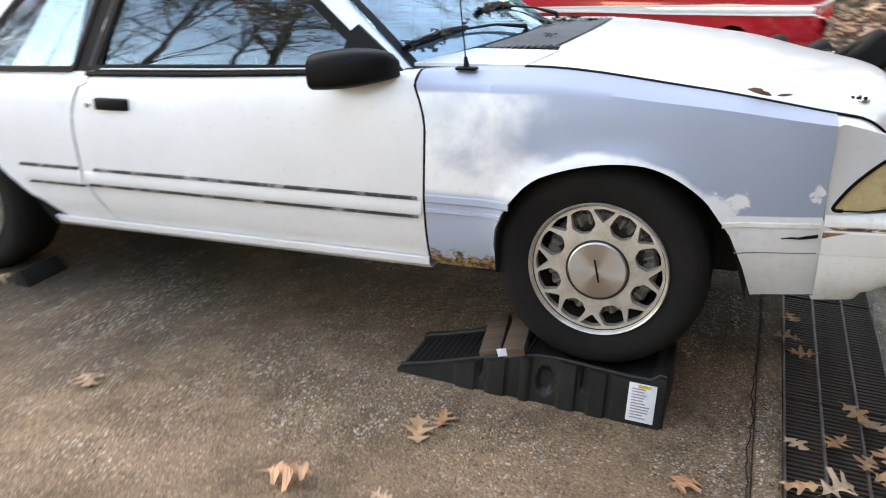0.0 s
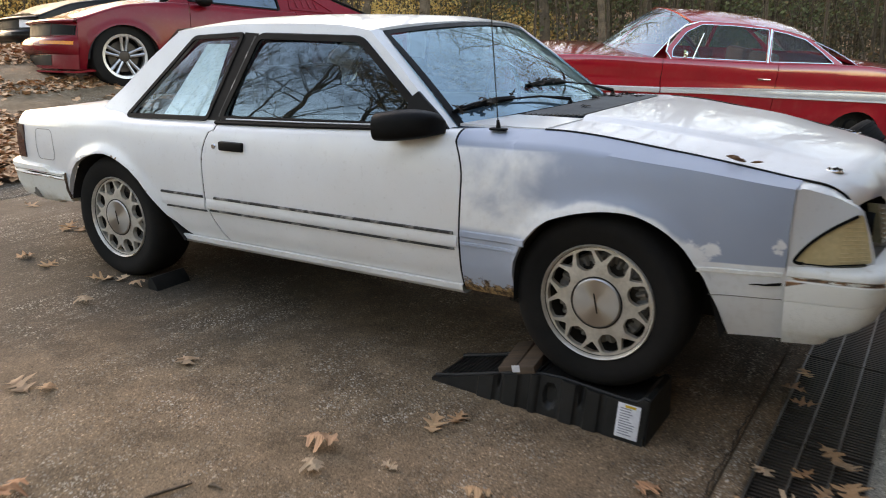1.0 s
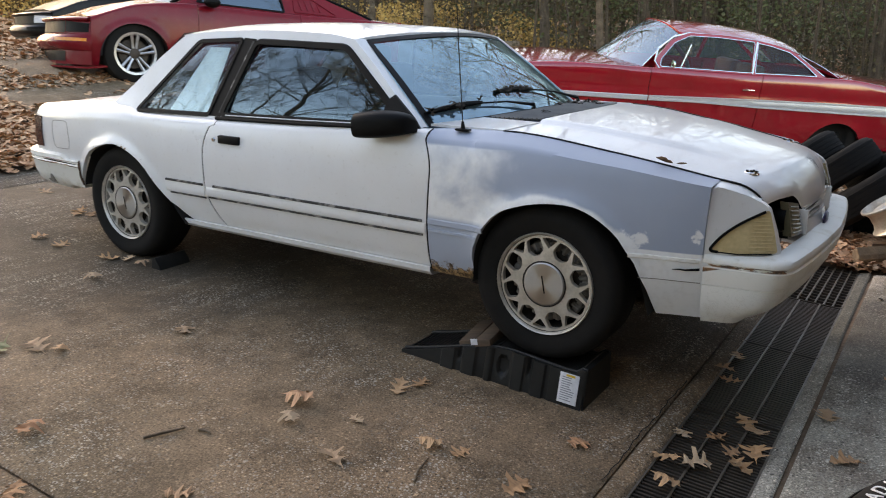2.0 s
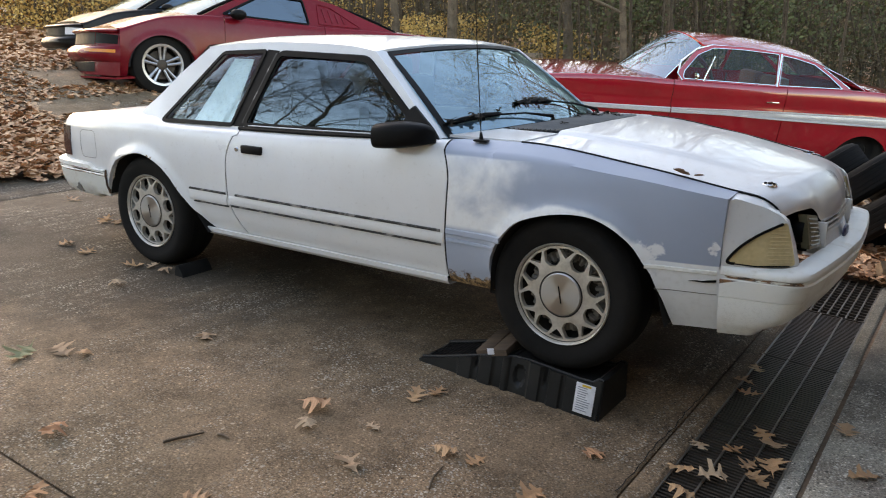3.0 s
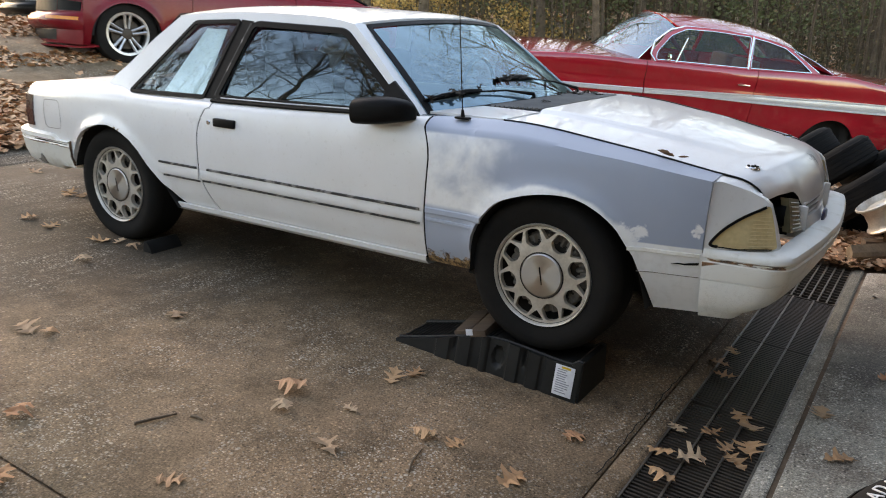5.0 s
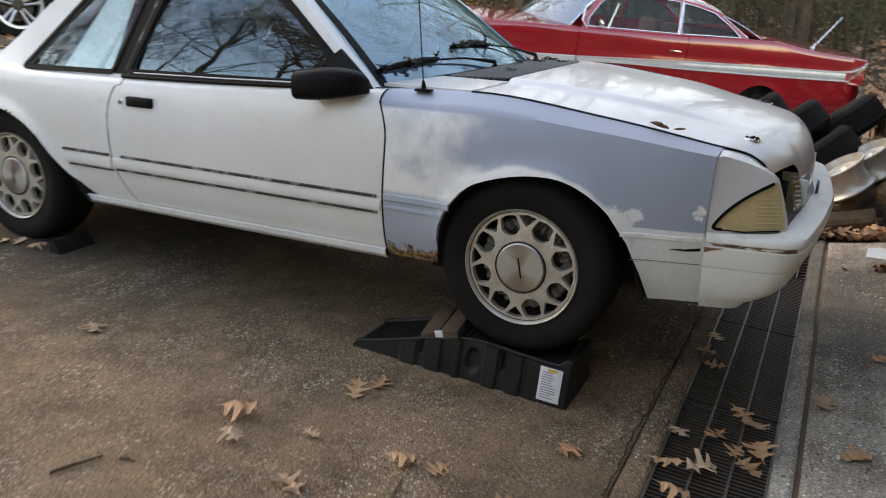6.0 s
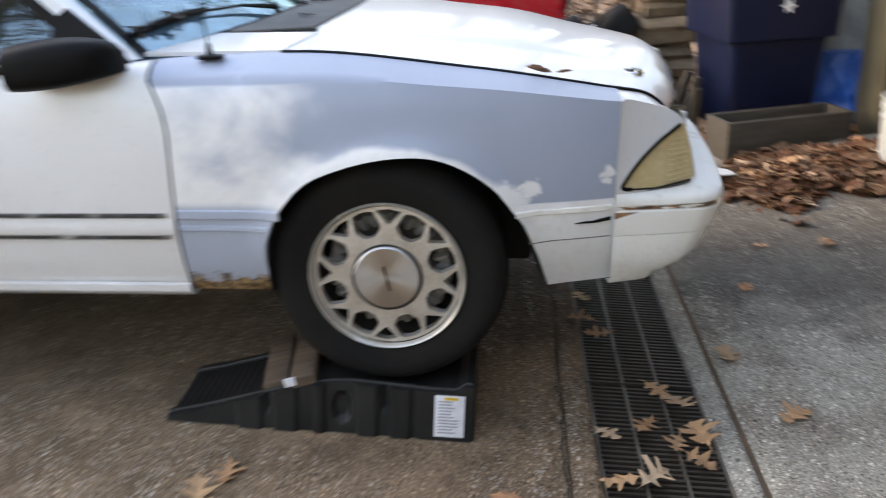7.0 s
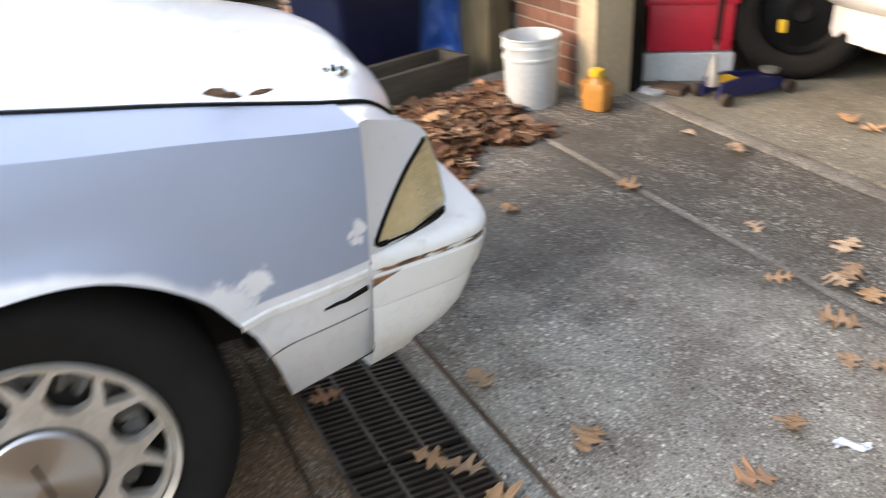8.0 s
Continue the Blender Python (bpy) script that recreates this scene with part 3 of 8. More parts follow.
def raw_mesh(name, verts, faces, material, parent=None, smooth=False):
    me = bpy.data.meshes.new(name)
    me.from_pydata(verts, [], faces)
    me.materials.append(material)
    if smooth:
        for f in me.polygons:
            f.use_smooth = True
    ob = new(name, me)
    ob.parent = parent
    return ob


# ---- ground and slabs ----
SLOPE = math.tan(radians(4.8))


def step(x, a, b):
    t = min(max((x - a) / (b - a), 0), 1)
    return t * t * (3 - 2 * t)


def apron_z(x, y):
    return 0.0702 * x + 0.0199 * y * step(x, 3.5, 4.3) - 0.527


def land(x, y):
    """Height of the open ground round the slabs."""
    z = -SLOPE * x + 0.171 * max(0.0, -x - 2.2) * (1 - step(-x, 5.5, 9)) + (0.22 * step(-x, 5.5, 9))
    z -= 0.13 * step(-x, 9, 26)
    flat = step(y, 3.2, 5.2) * step(x, -4.0, -1.0)
    z = z * (1 - flat) + (-SLOPE * x - 0.25) * flat
    right = step(x, 3.3, 4.2)
    z = z * (1 - right) + right * (-0.30 + 0.10 * step(x, 3.6, 5.0))
    far = step(y, 9, 30)
    return z + far * 0.6 + 0.02 * noise.noise((x * 0.8, y * 0.8, 0))


def build_ground():
    verts, faces = [], []
    xs = [-400, -120, -60, -40, -28] + [-20 + i * 0.5 for i in range(53)] + [7.5, 9, 12, 16, 24, 40, 70, 140, 400]
    ys = [-400, -120, -50, -25, -15, -10, -8, -6, -4, -2.5] + [-1.5 + i * 0.4 for i in range(40)] + [15, 17, 20, 25, 32, 45, 70, 140, 400]
    for y in ys:
        for x in xs:
            z = land(x, y)
            if -2.6 < x < 3.3 and -12 < y < 2.6 or 3.2 < x < 4.5 and y < 1.6 or x > 4.4 and y < 2.5:
                z = min(z, min(-SLOPE * x, apron_z(x, y) if x > 3.4 else 9)) - 0.12  # under the slabs
            verts.append((x, y, z))
    n = len(xs)
    for j in range(len(ys) - 1):
        for i in range(n - 1):
            faces.append((j * n + i, j * n + i + 1, (j + 1) * n + i + 1, (j + 1) * n + i))
    tagged(raw_mesh("ground", verts, faces, M_SOIL, smooth=True), "brown soil under fallen leaves round the driveway", "ground", kind="structure")


def slab(name, x0, x1, y0, y1, m, material, parent, thick=0.16, nx=8, ny=8, worn=0.006):
    """A slab with softly worn, slightly uneven edges; top at z = 0 of m."""
    bm = bmesh.new()

    def f(u, v):
        x, y = x0 + (x1 - x0) * u, y0 + (y1 - y0) * v
        e = min(x - x0, x1 - x, y - y0, y1 - y)
        z = -worn * max(0.0, 1 - e / 0.012)
        return m @ Vector((x, y, z))
    us = sorted({0, 0.012 / (x1 - x0), 1 - 0.012 / (x1 - x0), 1} | {i / nx for i in range(1, nx)})
    vs = sorted({0, 0.012 / (y1 - y0), 1 - 0.012 / (y1 - y0), 1} | {i / ny for i in range(1, ny)})
    rows = [[bm.verts.new(f(u, v)) for v in vs] for u in us]
    for a, b in zip(rows, rows[1:]):
        for j in range(len(vs) - 1):
            bm.faces.new((a[j], b[j], b[j + 1], a[j + 1]))
    hem(bm, m.to_3x3() @ Vector((0, 0, -thick)))
    return part_raw(name, bm, material, parent)


def build_slabs():
    drive = thing("driveway", "stained exposed-aggregate concrete driveway sloping to a drain", "driveway", kind="structure")
    for x0, x1 in ((-2.75, -1.915), (-1.905, 3.040)):
        for y0, y1 in ((-12, -4.6), (-4.59, -1.53), (-1.52, 2.75)):
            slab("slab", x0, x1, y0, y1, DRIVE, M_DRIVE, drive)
    slab("joint_bed", -2.7, 3.05, -11.9, 2.7, DRIVE @ pose(0, 0, -0.014), M_SOIL, drive, 0.05)
    drain = thing("drain_curb", "rough concrete strips along both sides of the drain", "kerb", kind="structure")
    slab("curb_strip", 3.045, 3.122, -8, 2.75, DRIVE @ pose(0, 0, -0.004), M_DRIVE, drain, ny=20)
    right = slab("curb_strip", 3.453, 3.517, -8, 2.75, DRIVE, M_CURB, drain, ny=20)
    for v in right.data.vertices:  # its far side meets the apron, which is twisted against the driveway
        t = min(max((v.co.x - 3.435) / 0.06, 0), 1)
        v.co.z += t * (apron_z(v.co.x, v.co.y) + SLOPE * v.co.x)
    slab("channel_floor", 3.10, 3.475, -8, 2.75, DRIVE @ pose(0, 0, -0.13), M_DARK, drain, 0.03)
    apron = thing("apron", "grey exposed-aggregate concrete apron before the garage", "pavement", kind="structure")

    def settle(ob):  # lays a flat slab onto the apron's slope
        for v in ob.data.vertices:
            v.co.z += apron_z(v.co.x, v.co.y)

    for x0, x1 in ((3.522, 4.583), (4.596, 5.165)):
        for y0, y1 in ((-9, -2.9), (-2.89, 2.70 if x0 < 4 else 2.6)):
            settle(slab("slab", x0, x1, y0, y1, pose(0, 0, 0), M_APRON, apron, nx=14))
    settle(slab("joint_lip", 4.5955, 4.6025, -2.88, 2.40, pose(0, 0, 0.0035), M_LIP, apron, 0.02, 2, 24, 0.002))
    settle(slab("joint_bed", 3.45, 5.2, -8.9, 2.55, pose(0, 0, -0.010), M_SOIL, apron, 0.05, nx=20))
    settle(slab("sill_strip", 5.165, 5.24, -6, 1.86, pose(0, 0, 0.006), M_LIP, apron, nx=2))
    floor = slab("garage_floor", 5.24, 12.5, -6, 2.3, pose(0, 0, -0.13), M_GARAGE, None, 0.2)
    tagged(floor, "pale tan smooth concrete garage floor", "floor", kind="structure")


def build_grate():
    """Cast trench grates: cross bars between long ribs, section after section."""
    bar = boxm(0, ((3.128, -0.0045, -0.018), (3.448, 0.0045, 0.0)))
    bme = bpy.data.meshes.new("grate_bar")
    bar.to_mesh(bme)
    bar.free()
    bme.materials.append(M_IRON)
    for k, y0 in enumerate((-2.13, -1.31, -0.49, 0.33, 1.15, 1.97)):
        g = thing("drain_grate", "dark rusty iron trench grate with fine cross bars" if k < 5 else "dark iron trench grate with coarse square openings", "drain grate", DRIVE @ pose(0, y0, -0.012), "grates of the trench drain")
        wide = k == 5
        n = 15 if wide else 38
        for i in range(n):
            b = new("grate_bar", bme)
            b.parent = g
            b.location = (0, 0.012 + (0.81 - 0.024) * i / (n - 1), 0)
        for j in range(8 if wide else 4):
            x = 3.128 + 0.320 * j / (7 if wide else 3)
            part("long_rib", boxm(0, ((x - 0.004, 0, -0.03), (x + 0.004, 0.812, 0.005))), M_RIB, g, "worn bright rib of the grate", smooth=0)


build_ground()
build_slabs()
build_grate()

# ---- the white coupe on ramps; x forward from the rear axle, y inwards from the flank that faces the ramp, z up ----
YC = 0.865
coupe = thing("white_coupe", "weathered white two-door coupe with grey-primered fender, nose up on ramps", "car", CAR)
plan = pchip([-0.95, -0.8, -0.6, -0.3, 0.3, 2.2, 2.6, 2.9, 3.14, 3.3], [0.12, 0.07, 0.042, 0.018, 0, 0, 0.010, 0.05, 0.10, 0.19])
prof = pchip([0.18, 0.26, 0.33, 0.42, 0.50, 0.62, 0.74, 0.80, 0.88], [0.10, 0.062, 0.033, 0.014, 0.004, 0, 0.010, 0.024, 0.06])
crease = pchip([-0.8, -0.3, 0.2, 1.0, 2.05, 2.33, 2.785, 3.16], [0.735, 0.765, 0.775, 0.785, 0.818, 0.828, 0.792, 0.741])
edge_y = pchip([-0.8, -0.3, 0.05, 0.2, 1.95, 2.06, 2.33, 2.785, 3.16], [0.15, 0.15, 0.12, 0.065, 0.065, 0.11, 0.135, 0.178, 0.232])
edge_z = pchip([-0.8, -0.3, 0.05, 0.2, 1.0, 1.95, 2.33, 2.785, 3.16], [0.795, 0.84, 0.845, 0.812, 0.822, 0.858, 0.870, 0.818, 0.750])
REAR_ARCH = smooth_loop([(-0.335, 0.36), (-0.30, 0.45), (-0.20, 0.575), (0.02, 0.635), (0.22, 0.575), (0.36, 0.44), (0.45, 0.34), (0.53, 0.255)], 6, False)
FRONT_ARCH = smooth_loop([(2.262, 0.262), (2.272, 0.42), (2.352, 0.549), (2.45, 0.605), (2.60, 0.637), (2.729, 0.622), (2.855, 0.535), (2.925, 0.40), (2.972, 0.243)], 6, False)
rear_arch = pchip([p[0] for p in REAR_ARCH], [p[1] for p in REAR_ARCH])
front_arch = pchip([p[0] for p in FRONT_ARCH], [p[1] for p in FRONT_ARCH])


def arch_gap(x, z, arch):
    return min(math.hypot(x - a, z - b) for a, b in arch)


def flank(x, z):
    """How far the flank lies in from its widest plane."""
    y = plan(x) + prof(z) + 0.018 * step(x, 2.85, 3.12) * step(0.46 - z, 0.0, 0.22)
    for arch, c in ((REAR_ARCH, (0.02, 0.3)), (FRONT_ARCH, (2.6, 0.3))):
        if abs(x - c[0]) < 0.6 and z > 0.36:
            g = arch_gap(x, z, arch)
            y -= 0.016 * math.exp(-(g / 0.035) ** 2)
    return y


def mirrored(bm):
    for v in bm.verts:
        v.co.y = 2 * YC - v.co.y
    return bm


def flank_panel(name, left, right, bottom, material, label, nx, nz=15, xs=(), shoulder=True):
    """A body panel between two cut lines x = left(z), right(z), above bottom(x), rolled over to the shoulder; both sides of the car."""
    for side in (0, 1):
        bm = bmesh.new()
        xm0, xm1 = left(0.55), right(0.55)
        us = sorted({i / (nx - 1) for i in range(nx)} | {(x - xm0) / (xm1 - xm0) for x in xs})
        cols = []
        for u in us:
            x0 = xm0 + (xm1 - xm0) * u
            zb, zt = bottom(x0), crease(min(max(x0, -0.8), 3.16))
            col = []
            for j in range(nz):
                z = zb + (zt - zb) * j / (nz - 1)
                x = x0 + (1 - u) ** 4 * (left(z) - xm0) + u ** 4 * (right(z) - xm1)
                col.append(bm.verts.new((x, flank(x, z), z)))
            if shoulder:
                x = x0 + (1 - u) ** 4 * (left(0.82) - xm0) + u ** 4 * (right(0.82) - xm1)
                y0, ye, ze = flank(x, zt), edge_y(x), edge_z(x)
                soft = 1 - step(x, 1.95, 2.2)  # the fender's shoulder is a crisp crease, the door's is rolled
                for k in range(1, 6):
                    t = k / 5
                    col.append(bm.verts.new((x, y0 + (ye - y0) * t ** (1.06 + 0.44 * soft), zt + (ze - zt) * (1 - (1 - t) ** (1.15 + 0.55 * soft)))))
            cols.append(col)
        for a, b in zip(cols, cols[1:]):
            for j in range(len(a) - 1):
                bm.faces.new((a[j], b[j], b[j + 1], a[j + 1]))
        hem(bm, (0, 0.025, 0))
        if side:
            mirrored(bm)
        part(name, bm, material, coupe, label, smooth=50)


door_rear = pchip([0.2, 0.286, 0.40, 0.472, 0.658, 0.76, 0.82], [0.86, 0.807, 0.735, 0.712, 0.715, 0.745, 0.79])
door_front = pchip([0.2, 0.45, 0.70, 0.80, 0.86], [2.037, 2.042, 2.055, 2.03, 1.985])
G = 0.004
flank_panel("rear_quarter", lambda z: -0.80 - 0.12 * (0.735 - z), lambda z: door_rear(z) - G, lambda x: 0.395 if x < -0.335 else max(rear_arch(x), 0.285) if x < 0.53 else 0.285, M_QUARTER, "white rear quarter panel with a rusted arch lip", 26, xs=[p[0] for p in REAR_ARCH[::2]])
flank_panel("door", lambda z: door_rear(z) + G, lambda z: door_front(z) - G, lambda x: 0.285, M_WHITE, "plain white long door", 22)
flank_panel("front_fender", lambda z: door_front(z) + G, lambda z: 3.14 + 0.02 * (z - 0.4) + (0.03 if z < 0.465 else 0), lambda x: front_arch(x) if 2.262 < x < 2.972 else 0.262 if x < 2.5 else 0.245, M_FENDER, "front fender in blue-grey primer with white arch lip", 26, xs=[p[0] for p in FRONT_ARCH[::2]])



def over(x, t):
    """A point just under the shoulder above the door's shut line."""
    zt = crease(x)
    return (x, flank(x, zt) + 0.002 + (edge_y(x) - flank(x, zt)) * t ** 1.5, zt - 0.002 + (edge_z(x) - zt) * (1 - (1 - t) ** 1.7))


# black tubes in the shut lines stand in for the shade in the gaps
for side in (0, 1):
    for line, r in ((door_front, 0.0048), (door_rear, 0.0026)):
        bm = bmesh.new()
        tube(bm, [(line(z), flank(line(z), z) + 0.004, z) for z in (0.29, 0.36, 0.42, 0.48, 0.54, 0.60, 0.66, 0.71, 0.75, 0.78)] + [over(line(0.82), t) for t in (0.12, 0.3, 0.5, 0.7, 0.95)], r, 6)
        part("door_seal", mirrored(bm) if side else bm, M_BLACK, coupe, "black tube standing in for the dark gap at the door")
# rocker sills and wheel wells
for side in (0, 1):
    bm = bmesh.new()
    rk = [(0.046, 0.287), (0.036, 0.284), (0.040, 0.262), (0.060, 0.245), (0.16, 0.24)]
    grid(bm, 14, len(rk), lambda u, v: (0.50 + 1.54 * u, *rk[int(round(v * (len(rk) - 1)))]))
    part("sill", mirrored(bm) if side else bm, M_WHITE, coupe, "white sill with road dirt")
    for arch in (REAR_ARCH, FRONT_ARCH):
        bm = bmesh.new()
        grid(bm, len(arch), 5, lambda u, v: (arch[int(round(u * (len(arch) - 1)))][0], 0.02 + 0.34 * v + plan(arch[int(round(u * (len(arch) - 1)))][0]), arch[int(round(u * (len(arch) - 1)))][1] + 0.004))
        part("wheel_well", mirrored(bm) if side else bm, M_DARK, coupe, "black wheel well liner")
# unseen drivetrain bulk, added so less sky light crosses under the car
bm = boxm(0.02, ((0.30, 0.56, 0.165), (2.20, 1.17, 0.40)), ((2.20, 0.50, 0.160), (2.95, 1.23, 0.40)), ((2.95, 0.36, 0.215), (3.09, 1.37, 0.45)), ((-0.72, 0.50, 0.19), (-0.15, 1.23, 0.40)))
tube(bm, [(2.2, 0.47, 0.20), (1.6, 0.46, 0.185), (0.7, 0.46, 0.185), (0.45, 0.48, 0.21)], 0.03, 10)
part("drivetrain", bm, M_DARK, coupe, "unseen dark oil pan, gearbox and exhaust added to block light under the floor", smooth=40)
part("underbody", boxm(0.02, ((-0.75, 0.36, 0.20), (2.3, 1.37, 0.66)), ((2.31, 0.36, 0.25), (3.10, 1.37, 0.64)), ((0.55, 0.14, 0.235), (2.15, 1.59, 0.60))), M_DARK, coupe, "black underbody floor pan")
for lo, hi in (((2.15, 0.20, 0.19), (2.30, 1.53, 0.27)), ((2.5, 0.2, 0.24), (2.62, 1.53, 0.31)), ((-0.06, 0.16, 0.24), (0.06, 1.57, 0.35))):
    part("suspension_arm", boxm(0.01, (lo, hi)), M_DARK, coupe)

# deck lid, rear panel, rear bumper, tail lamps, fuel flap
bm = bmesh.new()
grid(bm, 14, 16, lambda u, v: (-0.80 + 0.75 * u - 0.008 * math.sin(v * math.pi), edge_y(-0.8 + 0.75 * u) + 0.004 + (2 * YC - 2 * edge_y(-0.8 + 0.75 * u) - 0.008) * v, edge_z(-0.8 + 0.75 * u) + 0.014 * math.sin(v * math.pi) ** 0.6 - 0.012 * (1 - u) ** 3))
hem(bm, (0, 0, -0.03))
part("deck_lid", bm, M_WHITE, coupe, "white boot lid with leaves and dirt")
bm = bmesh.new()
grid(bm, 20, 6, lambda u, v: (-0.800 - 0.012 * math.sin(u * math.pi) + 0.02 * (1 - v), 0.100 + (2 * YC - 0.20) * u, 0.50 + (0.225 + 0.06 * min(1.0, 6 * min(u, 1 - u))) * v))
part("rear_panel", bm, M_WHITE, coupe)
for side in (0, 1):
    bm = bmesh.new()
    grid(bm, 10, 6, lambda u, v: (-0.80 - 0.095 * math.sin(min(u * 1.4, 1) * math.pi / 2), 0.062 + 0.36 * u ** 1.7 + 0.006, 0.55 + 0.18 * v))
    hem(bm, (0.04, 0.02, 0))
    bm2 = bmesh.new()
    grid(bm2, 5, 6, lambda u, v: (-0.808 + 0.085 * u, flank(-0.80 + 0.08 * u, 0.55 + 0.18 * v) - 0.006, 0.553 + 0.175 * v))
    hem(bm2, (0, 0.02, 0))
    part("tail_lamp_return", mirrored(bm2) if side else bm2, M_TAIL, coupe, "smoked lamp return on the flank")
    part("tail_lamp", mirrored(bm) if side else bm, M_TAIL, coupe, "dark smoked red tail lamp")


def bumper_sweep(path, section, bm):
    """Sweeps a section of (inset, z) round a plan path of (x, y); insets go towards the car's inside."""
    pts = [Vector(p) for p in path]
    n = len(pts)
    cols = []
    for i, p in enumerate(pts):
        d = (pts[min(i + 1, n - 1)] - pts[max(i - 1, 0)]).normalized()
        nrm = Vector((-d.y, d.x))
        cols.append([bm.verts.new((p.x + nrm.x * s, p.y + nrm.y * s, z)) for s, z in section(i / (n - 1))])
    for a, b in zip(cols, cols[1:]):
        for j in range(len(a) - 1):
            bm.faces.new((a[j], b[j], b[j + 1], a[j + 1]))


half = smooth_loop([(-0.345, 0.012), (-0.6, 0.025), (-0.86, 0.062), (-0.990, 0.17), (-1.05, 0.42), (-1.075, YC)], 6, False)
rear_path = half + [(x, 2 * YC - y) for x, y in half[-2::-1]]
bm = bmesh.new()
bumper_sweep(rear_path, lambda t: [(-0.12, 0.540), (-0.012, 0.528), (0.004, 0.518), (0.006, 0.496), (0.0, 0.490), (0.0, 0.478), (0.004, 0.472), (-0.004, 0.455), (-0.012, 0.40), (-0.035, 0.345), (-0.07, 0.315), (-0.15, 0.31)], bm)
for v in bm.verts:
    if v.co.x > -0.5:
        v.co.z = max(v.co.z, 0.345)
        v.co.z = min(v.co.z, 0.50)
part("rear_bumper", bm, M_BUMPER, coupe, "white rear bumper with cracked lower corner")
bumper_side = pchip([-0.84, -0.6, -0.36], [0.058, 0.025, 0.013])
for side in (0, 1):
    for x0, x1, z0, z1, o, m, text in ((-0.85, -0.36, 0.479, 0.487, 0.003, M_BLACK, "thin black line along the rear bumper"), (-0.76, -0.50, 0.489, 0.500, 0.007, M_STRIPE, "faded red scuff on the rear bumper")):
        bm = bmesh.new()
        grid(bm, 16, 4, lambda u, v: (x0 + (x1 - x0) * u, bumper_side(x0 + (x1 - x0) * u) - (0.0 if v in (0, 1) else o), z0 + (z1 - z0) * v * (0.55 + 0.45 * math.sin(u * math.pi))))
        hem(bm, (0, 0.01, 0))
        part("rub_strip", mirrored(bm) if side else bm, m, coupe, text)
    bm = bmesh.new()
    tube(bm, [(-0.338, 0.018, 0.505), (-0.333, 0.012, 0.47), (-0.330, 0.016, 0.42), (-0.328, 0.030, 0.365)], [0.004, 0.007, 0.008, 0.005], 8)
    part("bumper_end", mirrored(bm) if side else bm, M_RUSTY, coupe, "rusty brown end of the bumper at the wheel arch")
    bm = bmesh.new()
    fill(bm, [[(-0.74, 0.352), (-0.70, 0.362), (-0.665, 0.395), (-0.650, 0.372), (-0.655, 0.335), (-0.70, 0.338)]], lambda a, b: (a, bumper_side(a) + 0.004 + 0.45 * max(0.0, 0.40 - b), b), (0, 0.012, 0))
    part("bumper_tear", mirrored(bm) if side else bm, M_SEAM, coupe, "torn dark notch in the bumper's lower corner")
for side in (0, 1):
    bm = bmesh.new()
    ribbon(bm, round_corners([(-0.60, 0.715), (-0.435, 0.720), (-0.418, 0.60), (-0.43, 0.562), (-0.585, 0.558), (-0.597, 0.62)], 0.03) + [round_corners([(-0.60, 0.715), (-0.435, 0.720), (-0.418, 0.60), (-0.43, 0.562), (-0.585, 0.558), (-0.597, 0.62)], 0.03)[0]], 0.0028, lambda a, b, h: (a, flank(a, b) - 0.001 - h * 0.3, b), 0.002)
    part("fuel_flap_seam", mirrored(bm) if side else bm, M_SEAM, coupe)

# greenhouse: side frames with openings, roof, glass, trim
tumble = lambda z: 0.064 + (z - 0.82) * 0.37
roof_edge = pchip([0.40, 0.60, 0.97, 1.35, 1.52], [1.205, 1.226, 1.237, 1.228, 1.205])
outer = [(-0.06, 0.845), (0.08, 0.945), (0.25, 1.085), (0.40, 1.195)] + [(x, roof_edge(x)) for x in (0.48, 0.6, 0.8, 0.97, 1.2, 1.35, 1.46, 1.52)] + [(1.66, 1.10), (1.80, 0.985), (1.955, 0.858), (1.7, 0.845), (1.3, 0.828), (0.9, 0.818), (0.5, 0.812), (0.1, 0.812)]
QUARTER = round_corners([(0.165, 0.822), (0.535, 1.178), (0.835, 1.192), (0.705, 0.832)], 0.02)
DOORWIN = round_corners([(0.79, 0.835), (0.93, 1.185), (1.485, 1.172), (1.895, 0.858)], 0.035)
PANES = {"quarter_window": ((0.165, 0.822), (0.705, 0.832), (0.835, 1.192), (0.535, 1.178)), "door_window": ((0.79, 0.835), (1.895, 0.858), (1.485, 1.172), (0.93, 1.185))}


def pane(bm, q):
    """A side window: a four-cornered sheet bowed outwards, with the slight ripple of tempered glass."""
    def at(u, v):
        a, b = [(q[0][i] * (1 - u) + q[1][i] * u) * (1 - v) + (q[3][i] * (1 - u) + q[2][i] * u) * v for i in (0, 1)]
        bow = 0.011 * (1 - (2 * v - 1) ** 2) + 0.010 * (1 - (2 * u - 1) ** 2)
        return (a, tumble(b) + 0.016 - bow + 0.00018 * noise.noise((a * 2.5, b * 24, 0.3)), b)
    grid(bm, 30, 44, at)
    bmesh.ops.solidify(bm, geom=bm.faces[:], thickness=0.004)


